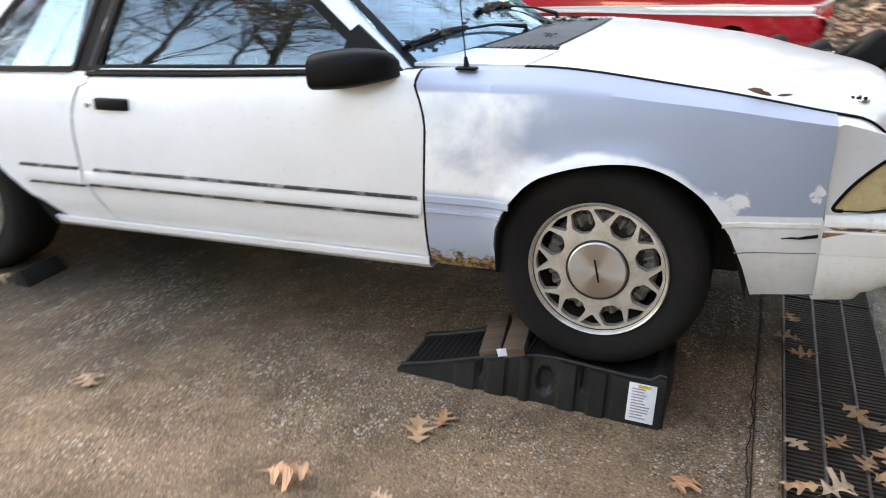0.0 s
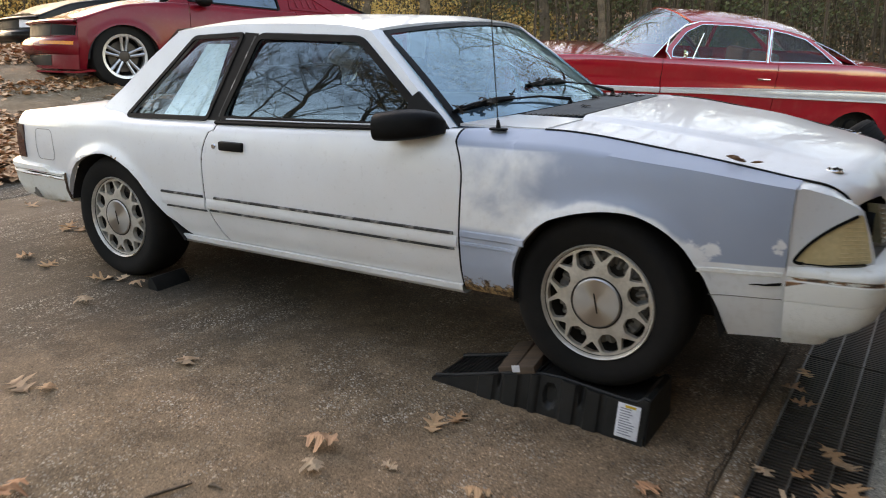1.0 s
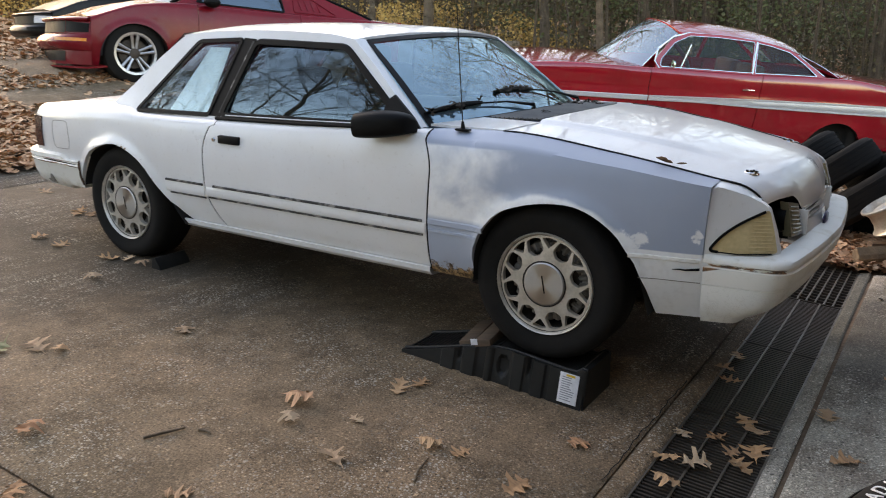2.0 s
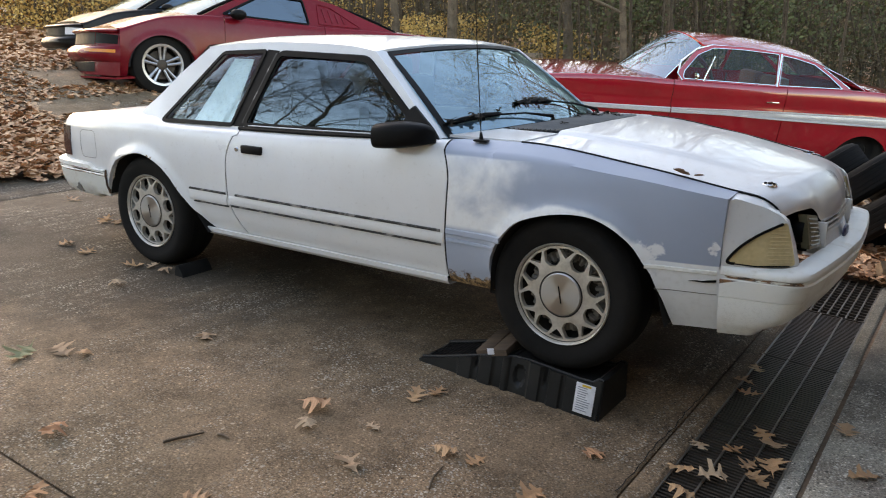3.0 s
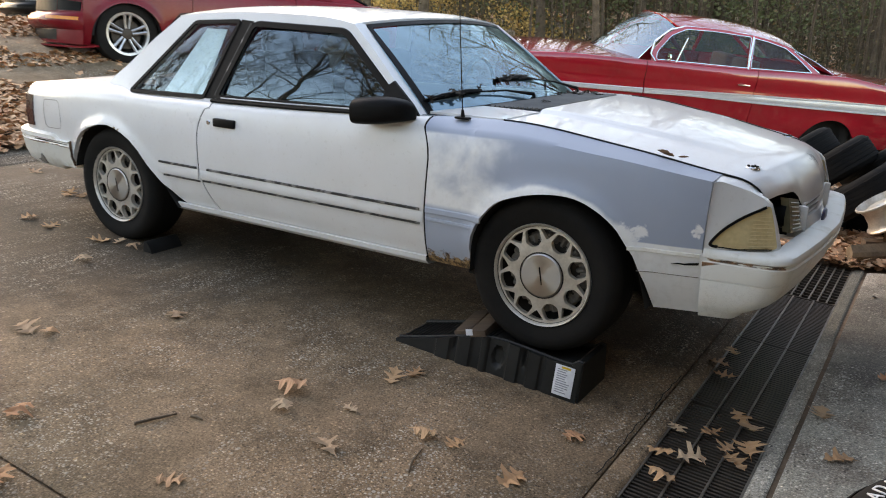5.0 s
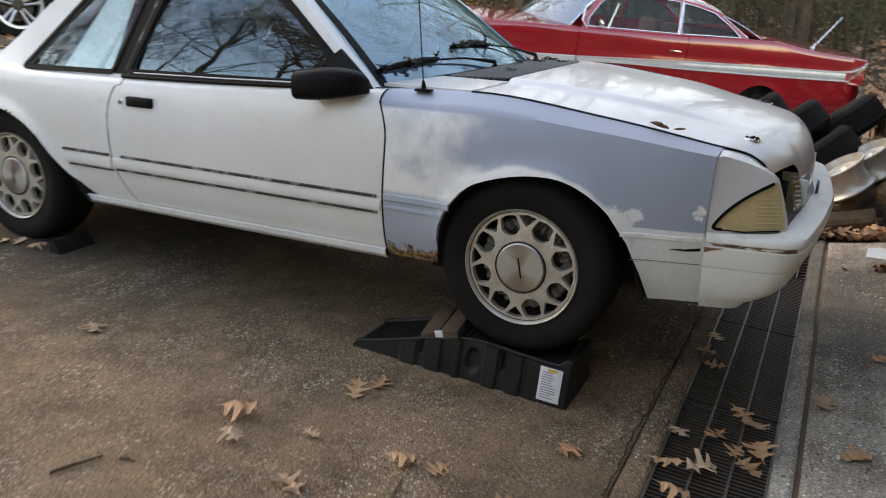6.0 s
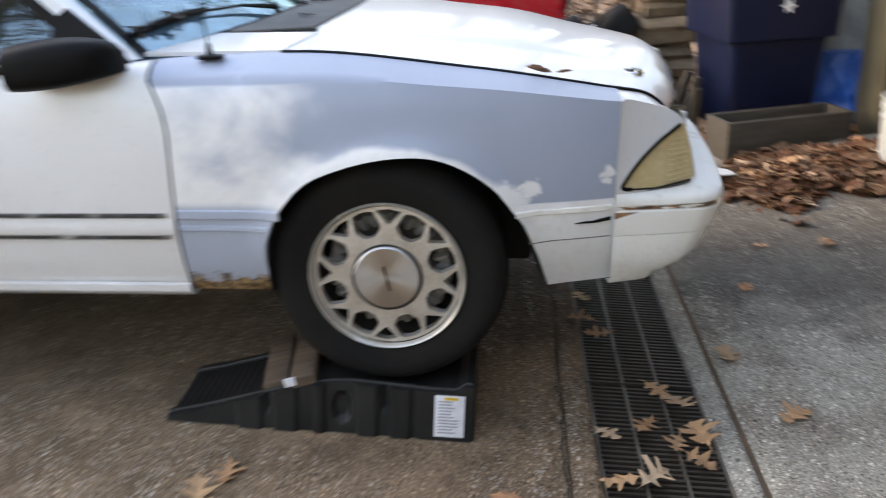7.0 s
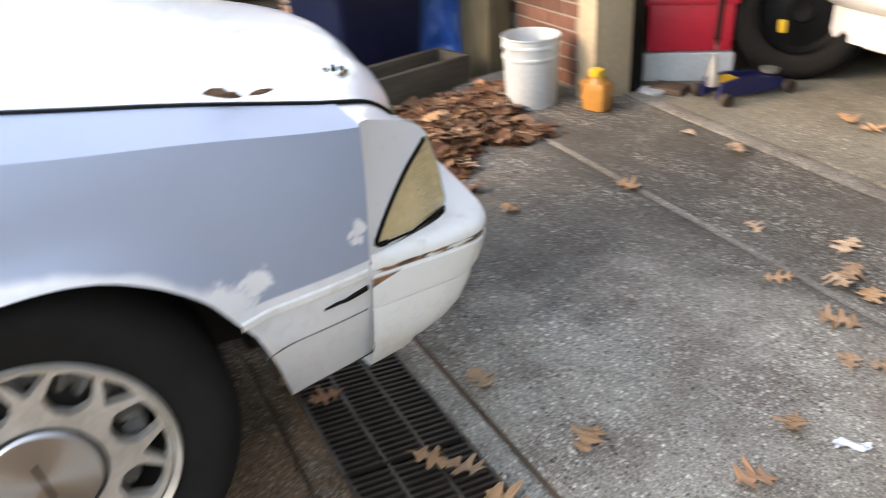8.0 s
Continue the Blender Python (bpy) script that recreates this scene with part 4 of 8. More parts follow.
for side in (0, 1):
    bm = bmesh.new()
    fill(bm, [outer, QUARTER, DOORWIN], lambda a, b: (a, tumble(b) + (0.05 * max(0, (0.25 - a)) if a < 0.25 else 0), b), (0, 0.03, 0))
    part("pillar_frame", mirrored(bm) if side else bm, M_WHITE, coupe, "white roof pillars", smooth=30)
    for nm, loop, w in (("quarter_window_trim", QUARTER, 0.021), ("door_window_trim", DOORWIN, 0.029)):
        bm = bmesh.new()
        ribbon(bm, list(loop) + [loop[0]], w, lambda a, b, h: (a, tumble(b) - h - 0.001, b), 0.008)
        part(nm, mirrored(bm) if side else bm, M_TRIM, coupe, "worn black rubber window surround")
    bm = bmesh.new()
    fill(bm, [[(0.70, 0.828), (0.845, 1.2), (0.925, 1.195), (0.785, 0.828)]], lambda a, b: (a, tumble(b) - 0.004, b), (0, 0.02, 0))
    part("b_pillar_cover", mirrored(bm) if side else bm, M_TRIM, coupe, "black pillar cover with faded edge")
    bm = bmesh.new()
    fill(bm, [[(0.774, 0.845), (0.906, 1.185), (0.918, 1.185), (0.786, 0.845)]], lambda a, b: (a, tumble(b) - 0.0065, b), (0, 0.004, 0))
    part("pillar_edge", mirrored(bm) if side else bm, M_WORN, coupe, "worn pale edge of the pillar cover")
    for nm, loop in (("quarter_window", QUARTER), ("door_window", DOORWIN)):
        bm = bmesh.new()
        pane(bm, PANES[nm])
        g = part(nm, mirrored(bm) if side else bm, M_GLASS if nm == "door_window" else M_QGLASS, coupe, "dark side glass reflecting the sky", smooth=40)
        g.visible_shadow = False
    bm = bmesh.new()
    tube(bm, [(0.78, 0.045, 0.822), (1.3, 0.045, 0.834), (1.86, 0.045, 0.856)], 0.009, 6, True)
    part("belt_strip", mirrored(bm) if side else bm, M_TRIM, coupe)
    bm = bmesh.new()
    tube(bm, [(0.84, 0.052, 0.838), (1.3, 0.054, 0.848), (1.74, 0.054, 0.862)], 0.0035, 6, True)
    part("belt_bead", mirrored(bm) if side else bm, M_SILVERTRIM, coupe, "pale worn strip under the door glass")
    # windscreen pillar face
    bm = bmesh.new()
    grid(bm, 8, 4, lambda u, v: (1.52 + 0.435 * u + 0.018 * v, tumble(1.205 - 0.347 * u) + 0.055 * v, 1.205 - 0.347 * u + 0.004 * math.sin(v * math.pi)))
    part("windscreen_pillar", mirrored(bm) if side else bm, M_WHITE, coupe, "white windscreen pillar")


def roof_pt(u, v):
    t = abs(2 * v - 1)
    x0, x1 = 0.40 - 0.03 * (1 - t * t), 1.52 + 0.07 * (1 - t * t)
    x = x0 + (x1 - x0) * u
    xe = 0.40 + 1.12 * u
    ye = tumble(roof_edge(xe)) + 0.004
    y = ye + (2 * YC - 2 * ye) * v
    return (x, y, roof_edge(xe) + 0.045 * (1 - t ** 2.4) ** 0.9 - 0.012 * u * (1 - t * t))


bm = bmesh.new()
grid(bm, 16, 22, roof_pt)
hem(bm, (0, 0, -0.02))
part("roof", bm, M_WHITE, coupe, "white roof with dust")


def screen_pt(u, v, inset=0.0):
    t = abs(2 * v - 1)
    x0, x1 = 1.535 + 0.075 * (1 - t * t), 1.972 + 0.19 * (1 - t * t)
    y0, y1 = 0.258, 0.122
    yy = y0 + (y1 - y0) * u
    zb = 0.858 + 0.034 * (1 - t * t)
    z = 1.20 + 0.03 * (1 - t * t) + (zb - 1.20 - 0.03 * (1 - t * t)) * u
    return (x0 + (x1 - x0) * u - inset, yy + (2 * YC - 2 * yy) * v, z + 0.012 * math.sin(u * math.pi) - inset * 0.4)


bm = bmesh.new()
grid(bm, 10, 20, screen_pt)
hem(bm, (-0.006, 0, -0.004))
g = part("windscreen", bm, M_SCREEN, coupe, "bluish windscreen reflecting bare branches")
g.visible_shadow = False
for nm, a0, a1, b0, b1 in (("screen_edge", 0, 1, 0, 0.02), ("screen_edge", 0, 1, 0.98, 1), ("screen_edge", 0, 0.05, 0, 1), ("screen_edge", 0.98, 1.0, 0, 1)):
    bm = bmesh.new()
    grid(bm, 8, 16, lambda u, v: tuple(a + b for a, b in zip(screen_pt(a0 + (a1 - a0) * u, b0 + (b1 - b0) * v), (0.003, 0, 0.003))))
    part(nm, bm, M_BLACK, coupe, "black windscreen gasket")
bm = bmesh.new()
grid(bm, 8, 14, lambda u, v: (0.385 - 0.44 * u - 0.05 * math.sin(v * math.pi) * (1 - u), 0.22 - 0.05 * u + (2 * YC - 0.44 + 0.1 * u) * v, 1.215 - 0.36 * u + 0.03 * math.sin(v * math.pi) * (1 - u)))
g = part("rear_window", bm, M_GLASS, coupe, "dark rear glass")
g.visible_shadow = False

# bonnet, cowl, front end
hood_edge_x = lambda t: 2.32 + 0.07 * (1 - t * t)


lip_x = pchip([0.28, 0.33, 0.40, 0.50, 0.56, 0.60, 0.72, YC], [3.280, 3.297, 3.322, 3.346, 3.362, 3.374, 3.392, 3.402])
lip_z = pchip([0.28, 0.33, 0.40, 0.50, 0.555, 0.595, 0.72, YC], [0.670, 0.673, 0.682, 0.680, 0.655, 0.620, 0.624, 0.632])
RUN = 0.09


def hood_at(x, v):
    """The bonnet's surface at x, v from edge to edge; the front rolls down to a lip that is arched over the lamp."""
    t = 2 * v - 1
    a = abs(t)
    ye = edge_y(min(x, 3.16)) + 0.006 + 0.45 * max(0, x - 3.16)
    y = ye + (2 * YC - 2 * ye) * v
    yy = YC - abs(y - YC)
    xl, zl = lip_x(max(yy, 0.28)), lip_z(max(yy, 0.28))
    xb = min(x, xl - RUN)
    k = (xb - 2.33) / 0.97
    ze = edge_z(min(xb, 3.16)) - 0.20 * max(0, xb - 3.16)
    crown = 0.046 * (1 - a ** 2.0) * (0.5 + 0.62 * step(k, 0.0, 0.8))
    power = 0.014 * step(yy, 0.36 + 0.10 * k, 0.40 + 0.10 * k) * (1 - step(k, 0.55, 0.85))
    z = ze + crown + power
    w = min(max((x - xb) / RUN, 0), 1)
    z += (zl - z) * (0.22 * w + 0.78 * (1 - math.sqrt(1 - w * w)))
    return (x, y, z)


def hood_pt(u, v):
    t = 2 * v - 1
    x0 = hood_edge_x(abs(t))
    xl = 3.285
    for _ in range(4):
        y = hood_at(xl, v)[1]
        xl = lip_x(max(YC - abs(y - YC), 0.28))
    if u < 0.6:
        x = x0 + (xl - RUN - x0) * u / 0.6
    else:
        x = xl - RUN + RUN * math.sin((u - 0.6) / 0.4 * math.pi / 2)
    return hood_at(x, v)


bm = bmesh.new()
grid(bm, 34, 76, hood_pt)
hem(bm, (0, 0, -0.007))
part("bonnet", bm, M_WHITE, coupe, "white bonnet with raised centre and sky reflections", smooth=60)
# black tube laid on the seam in place of the gap's shade
for side in (0, 1):
    bm = bmesh.new()
    tube(bm, [(lambda p: (p[0], p[1] - 0.004, p[2] + 0.001))(hood_pt(k / 20, 0.0)) for k in range(21)], 0.0075, 6, True, 0.5)
    part("bonnet_seal", mirrored(bm) if side else bm, M_BLACK, coupe, "black tube standing in for the dark gap beside the bonnet")
bm = bmesh.new()
grid(bm, 3, 30, lambda u, v: (lambda p, q: (p[0] + (q[0] - p[0]) * u, p[1] + (q[1] - p[1]) * u, p[2] - 0.012 + (q[2] - p[2] + 0.008) * u))(screen_pt(0.985, 0.18 + 0.64 * v), hood_pt(0.0, 0.18 + 0.64 * v)))
part("cowl", bm, M_BLACK, coupe, "black cowl panel littered with leaf bits")
for k in range(11):
    bm = bmesh.new()
    u = 0.12 + 0.76 * k / 10
    rows = []
    for i in range(15):
        v = 0.185 + 0.63 * i / 14
        p, q = screen_pt(0.985, v), hood_pt(0.0, v)
        rows.append((p[0] + (q[0] - p[0]) * u, p[1] + (q[1] - p[1]) * u, p[2] + 0.001 + (q[2] - p[2] - 0.004) * u))
    tube(bm, rows, 0.0066, 4)
    part("cowl_slat", bm, M_COWL, coupe)
for side in (0, 1):
    bm = bmesh.new()
    fill(bm, [[(1.978, 0.131), (2.32, 0.137), (2.362, 0.375), (2.085, 0.385)]], lambda a, b: (a, b, 0.874 + 0.05 * (b - 0.13)), (0, 0, -0.01))
    part("cowl_corner", mirrored(bm) if side else bm, M_WHITE, coupe, "white corner plate beside the cowl")

# nose corner with lamps
LAMP = round_corners([(3.161, 0.531), (3.20, 0.580), (3.25, 0.622), (3.324, 0.667), (3.347, 0.590), (3.365, 0.513), (3.25, 0.511), (3.178, 0.516)], 0.014)
nose_y = pchip([3.12, 3.16, 3.22, 3.28, 3.34, 3.40], [0.095, 0.107, 0.130, 0.158, 0.198, 0.29])
CORNER = [(3.144, 0.492), (3.372, 0.490), (3.369, 0.52), (3.351, 0.59), (3.323, 0.668), (3.304, 0.686), (3.26, 0.708), (3.20, 0.730), (3.162, 0.740), (3.146, 0.735), (3.144, 0.6)]
corner_y = lambda a, b: nose_y(a) + 0.010 + 0.25 * max(0, b - 0.52) * step(a, 3.13, 3.28) + 0.02 * step(b, 0.68, 0.75)
for side in (0, 1):
    bm = bmesh.new()
    fill(bm, [CORNER, LAMP], lambda a, b: (a, corner_y(a, b), b), (0, 0.03, 0))
    part("nose_corner", mirrored(bm) if side else bm, M_WHITE, coupe, "white nose corner round the lamp", smooth=40)
    bm = bmesh.new()
    ridge = pchip([3.144, 3.162, 3.20, 3.26, 3.302], [0.735, 0.742, 0.730, 0.708, 0.684])

    def cap(u, v):
        x = 3.146 + 0.140 * u
        h = hood_at(min(x, 3.275), 0.0)
        y0, z0 = corner_y(x, ridge(x)), ridge(x)
        return (x, y0 + (h[1] - 0.010 - y0) * v, z0 + (h[2] - 0.003 - z0) * (1 - (1 - v) ** 1.8))
    grid(bm, 10, 5, cap)
    hem(bm, (0, 0, -0.02))
    part("nose_corner_top", mirrored(bm) if side else bm, M_WHITE, coupe, "white top of the nose corner", smooth=60)
    bm = bmesh.new()
    fill(bm, [LAMP], lambda a, b: (a, corner_y(a, b) + 0.006, b), (-0.01, 0.03, 0))
    lamp = part("corner_lamp", mirrored(bm) if side else bm, M_LENS, coupe, "yellowed corner lamp lens")
    for k in range(10):
        bm = bmesh.new()
        z = 0.524 + 0.0125 * k
        right = 3.357 - (z - 0.515) * 0.24
        tube(bm, [(x, corner_y(x, z) + 0.0055, z) for x in (3.278 + 0.0006 * k, (3.278 + right) / 2, right)], 0.0016, 4)
        part("lens_rib", mirrored(bm) if side else bm, M_LENS, lamp)
    bm = bmesh.new()
    on = lambda a, b, h: (a, corner_y(a, b) - h, b)
    ribbon(bm, smooth_loop([(3.188, 0.517), (3.167, 0.520), (3.166, 0.534), (3.20, 0.580), (3.25, 0.622), (3.314, 0.660)], 4, False), 0.010, on, 0.004)
    ribbon(bm, [(3.18, 0.517), (3.25, 0.512), (3.35, 0.514)], 0.004, on, 0.003)
    part("lamp_gasket", mirrored(bm) if side else bm, M_BLACK, coupe, "black lamp gasket")
    # headlamp bay, open between the corner lamp and the nose, with the bare lamp standing in it
    # solid black blocks give the bay the darkness of a deep hollow
    bay = boxm(0, ((3.02, 0.24, 0.46), (3.24, 0.64, 0.67)), ((3.24, 0.575, 0.49), (3.36, 0.62, 0.615)))
    part("lamp_bay", mirrored(bay) if side else bay, M_DARK, coupe, "solid black blocks standing in for the shade in the headlamp bay", smooth=0)
    quad = lambda u, v: tuple((1 - v) * ((1 - u) * a + u * b) + v * ((1 - u) * c + u * d) for a, b, c, d in zip((3.372, 0.436, 0.532), (3.394, 0.540, 0.528), (3.347, 0.436, 0.660), (3.366, 0.540, 0.640)))
    bm = bmesh.new()
    grid(bm, 9, 9, lambda u, v: tuple(q + k * 0.012 * math.sin(u * math.pi) * math.sin(v * math.pi) for q, k in zip(quad(u, v), (1, 0, 0.1))))
    hem(bm, (-0.03, 0.004, 0))
    head = part("headlamp", mirrored(bm) if side else bm, M_HAZED, coupe, "hazed headlamp bare in its bay")
    bm = bmesh.new()
    rows = []
    for k, (sc, dx) in enumerate(((0.92, -0.028), (0.90, -0.055), (0.72, -0.085), (0.42, -0.105))):
        rows.append([bm.verts.new((3.372 + dx, 0.482 + 0.066 * sc * math.cos(i * math.tau / 20), 0.593 + 0.060 * sc * math.sin(i * math.tau / 20))) for i in range(20)])
    for a, b in zip(rows, rows[1:]):
        for i in range(20):
            bm.faces.new((a[i], a[(i + 1) % 20], b[(i + 1) % 20], b[i]))
    part("reflector_bowl", mirrored(bm) if side else bm, M_BLACK, head, "dark reflector bowl")
    for k in range(7):
        bm = bmesh.new()
        v = 0.12 + 0.76 * k / 6
        tube(bm, [tuple(q + d for q, d in zip(quad(u, v), (0.012 * math.sin(u * math.pi) * math.sin(v * math.pi) + 0.001, 0, 0))) for u in (0.08, 0.5, 0.92)], 0.003, 4)
        part("lens_rib", mirrored(bm) if side else bm, M_HAZED, head)
    bm = boxm(0.004, ((3.34, 0.566, 0.488), (3.402, 0.584, 0.612)))
    part("bay_post", mirrored(bm) if side else bm, M_WHITE, coupe, "white post between lamp and grille")
bm = bmesh.new()
grid(bm, 24, 5, lambda u, v: (3.395 + 0.032 * math.sin(u * math.pi) - 0.02 * v, 0.584 + (2 * YC - 1.168) * u, 0.490 + 0.066 * v))
hem(bm, (-0.04, 0, 0))
part("nose_panel", bm, M_WHITE, coupe, "white nose panel under the grille")
part("grille_opening", boxm(0.002, ((3.30, 0.59, 0.545), (3.372, 2 * YC - 0.59, 0.625))), M_DARK, coupe, "narrow dark grille opening")
for z in (0.566, 0.588, 0.610):
    bm = bmesh.new()
    tube(bm, [(3.378, 0.60, z), (3.394, YC, z), (3.378, 2 * YC - 0.60, z)], 0.007, 6)
    part("grille_bar", bm, M_WHITE, coupe, "white grille bar")

bm = bmesh.new()
lathe(bm, [(0.0, 0.006), (0.024, 0.005), (0.028, 0.0), (0.028, -0.004)], 24, "x", (3.428, YC, 0.530))
for v in bm.verts:
    v.co.y = YC + (v.co.y - YC) * 1.9
part("nose_emblem", bm, M_BLUEJACK, coupe, "plain dark blue oval emblem")


def front_loop(pts):
    """A plan line of the front bumper, mirrored about the car's middle, evenly spaced."""
    half = smooth_loop(pts, 9, False)
    return half + [(x, 2 * YC - y) for x, y in half[-2::-1]]


# plan lines: inner edge of the shelf under the lamps, the ridge, and the tucked-in foot
SHELF = front_loop([(3.146, 0.112), (3.25, 0.150), (3.335, 0.195), (3.362, 0.25), (3.372, 0.34), (3.385, 0.46), (3.405, 0.65), (3.415, YC)])
RIDGE = front_loop([(3.146, 0.110), (3.24, 0.121), (3.325, 0.131), (3.385, 0.146), (3.424, 0.190), (3.444, 0.29), (3.472, 0.55), (3.490, YC)])
FOOT = front_loop([(3.146, 0.147), (3.20, 0.163), (3.245, 0.180), (3.268, 0.215), (3.283, 0.29), (3.292, 0.38), (3.305, 0.58), (3.312, YC)])
# down the section: (line from, line to, share, outset, z, share of the nose's rise)
SECTION = [(0, 1, 0.0, 0.0, 0.507, 1.0), (0, 1, 0.45, 0.0, 0.505, 1.0), (0, 1, 0.80, 0.0, 0.501, 1.0), (0, 1, 0.95, 0.002, 0.495, 1.0), (1, 1, 0.0, 0.003, 0.486, 0.8), (1, 1, 0.0, 0.003, 0.477, 0.8),
           (1, 1, 0.0, -0.004, 0.473, 0.6), (1, 1, 0.0, -0.004, 0.463, 0.6), (1, 1, 0.0, 0.002, 0.459, 0.4), (1, 2, 0.03, 0.002, 0.44, 0.3), (1, 2, 0.08, 0.001, 0.41, 0.2), (1, 2, 0.13, 0.001, 0.3965, 0.2), (1, 2, 0.142, -0.003, 0.3945, 0.2), (1, 2, 0.15, 0.0, 0.3925, 0.2),
           (1, 2, 0.19, 0.0, 0.365, 0.1), (1, 2, 0.30, 0.0, 0.33, 0.0), (1, 2, 0.48, 0.0, 0.300, 0.0), (1, 2, 0.72, 0.0, 0.278, 0.0), (1, 2, 0.93, 0.0, 0.266, 0.0), (2, 2, 0.0, 0.0, 0.252, 0.0), (2, 2, 0.0, -0.008, 0.244, 0.0), (2, 2, 0.0, -0.04, 0.243, 0.0)]
bm = bmesh.new()
cols = []
for i in range(len(RIDGE)):
    lines = [SHELF[i], RIDGE[i], FOOT[i]]
    d = (Vector(RIDGE[min(i + 1, len(RIDGE) - 1)]) - Vector(RIDGE[max(i - 1, 0)])).normalized()
    out = Vector((d.y, -d.x))
    rise = 0.010 * math.sin(math.pi * i / (len(RIDGE) - 1)) ** 2
    col = []
    for a, b, k, o, z, lift in SECTION:
        p = Vector(lines[a]).lerp(Vector(lines[b]), k) + out * o
        col.append(bm.verts.new((p.x, p.y, z + rise * lift)))
    cols.append(col)
for a, b in zip(cols, cols[1:]):
    for j in range(len(a) - 1):
        bm.faces.new((a[j], b[j], b[j + 1], a[j + 1]))
part("front_bumper", bm, M_BUMPER, coupe, "white front bumper with chipped rub strip", smooth=40)

# rub strips on the flanks
for side in (0, 1):
    for nm, x0, x1, z0, z1, m in (("rub_strip", 0.425, 0.700, 0.484, 0.496, M_WORN), ("rub_strip", 0.775, 2.02, 0.484, 0.496, M_WORN), ("rub_strip", 0.45, 0.712, 0.419, 0.427, M_WORN), ("rub_strip", 0.735, 2.02, 0.424, 0.433, M_WORN),
                                  ("flank_moulding", 0.42, 0.706, 0.431, 0.482, M_WHITE), ("flank_moulding", 0.72, 2.034, 0.437, 0.482, M_WHITE), ("flank_moulding", 2.05, 2.312, 0.480, 0.506, M_FENDER), ("flank_moulding", 2.05, 2.286, 0.448, 0.462, M_FENDER),
                                  ("flank_moulding", 2.895, 3.136, 0.470, 0.486, M_BUMPER), ("flank_seam", 2.93, 3.138, 0.393, 0.3955, M_SEAM)):
        bm = bmesh.new()
        grid(bm, 14, 4, lambda u, v: (x0 + (x1 - x0) * u, flank(x0 + (x1 - x0) * u, (z0 + z1) / 2) - ((0.0012 if v in (0, 1) else 0.0018) if z1 - z0 < 0.006 else 0.002 if v in (0, 1) else 0.008 if nm == "rub_strip" else 0.005), z0 + (z1 - z0) * (v if v in (0, 1) else 0.15 if v < 0.5 else 0.85)))
        hem(bm, (0, 0.01, 0))
        part(nm, mirrored(bm) if side else bm, m, coupe)
# torn spot on the fender's strip
bm = bmesh.new()
fill(bm, [[(3.045, 0.4400), (3.070, 0.4445), (3.088, 0.4435), (3.106, 0.4480), (3.136, 0.4525), (3.136, 0.4440), (3.112, 0.4410), (3.092, 0.4390), (3.070, 0.4405)]], lambda a, b: (a, flank(a, b) - 0.006, b), (0, 0.008, 0))
part("rub_strip_stub", bm, M_BLACK, coupe, "torn black strip end")

# door handle, lock, mirrors, aerial, wipers
for side in (0, 1):
    bm = boxm(0.008, ((0.835, -0.006, 0.708), (0.975, 0.02, 0.748)))
    part("door_handle", mirrored(bm) if side else bm, M_BLACK, coupe, "black recessed door handle")
    bm = bmesh.new()
    lathe(bm, [(0.0, -0.006), (0.010, -0.005), (0.013, 0.0), (0.013, 0.02)], 14, center=(0.795, 0.008, 0.722))
    part("door_lock", mirrored(bm) if side else bm, M_CHROME, coupe, "bright round lock")
for side in (0,):
    bm = bmesh.new()
    sq = lambda c: math.copysign(abs(c) ** 0.6, c)
    taper = lambda u: math.sqrt(max(0.0, 1 - (1 - (1 - u) ** 1.0) ** 2.2)) if u > 0 else 1.0

    def shell(u, v):
        k = 0.10 + 0.90 * taper(u)
        x = 1.738 + 0.228 * u
        yi, yo = 0.050, 0.050 - 0.150 * k
        zb, zt = 0.816 + 0.030 * u * u, 0.847 + 0.038 * u + 0.073 * k
        return (x, (yi + yo) / 2 + (yi - yo) / 2 * sq(math.cos(v * math.tau)), (zb + zt) / 2 + (zt - zb) / 2 * sq(math.sin(v * math.tau)))

    grid(bm, 16, 24, shell)
    bmesh.ops.remove_doubles(bm, verts=bm.verts[:], dist=0.0005)
    bmesh.ops.holes_fill(bm, edges=[e for e in bm.edges if e.is_boundary], sides=0)
    bmesh.ops.recalc_face_normals(bm, faces=bm.faces[:])
    mir = part("door_mirror", bm, M_BLACK, coupe, "matt black door mirror housing", smooth=60)
    bm = bmesh.new()
    fill(bm, [[(1.745, 0.842), (1.968, 0.856), (1.925, 0.898), (1.805, 0.985), (1.778, 0.965)]], lambda a, b: (a, tumble(b) - 0.012, b), (0, 0.012, 0))
    part("mirror_sail", bm, M_BLACK, mir, "black triangular mirror base")
aer = boxm(0.006, ((2.125, 0.078, 0.862), (2.19, 0.108, 0.872)))
tube(aer, [(2.157, 0.093, 0.87), (2.155, 0.093, 0.90)], [0.010, 0.005], 8)
aer = part("aerial_base", aer, M_BLACK, coupe, "black aerial foot")
bm = bmesh.new()
tube(bm, [(2.155, 0.093, 0.895), (2.13, 0.093, 1.2), (2.10, 0.093, 1.62)], [0.0022, 0.002, 0.0014], 6)
part("aerial_mast", bm, M_BLACK, aer, "thin black whip aerial")
WIPERS = ((Vector((1.927, 0.153, 0.905)), Vector((2.025, 0.46, 0.938)), Vector((2.14, 0.733, 0.904))), (Vector((2.003, 0.61, 0.972)), Vector((2.04, 0.922, 0.968)), Vector((2.115, 1.293, 0.898))))
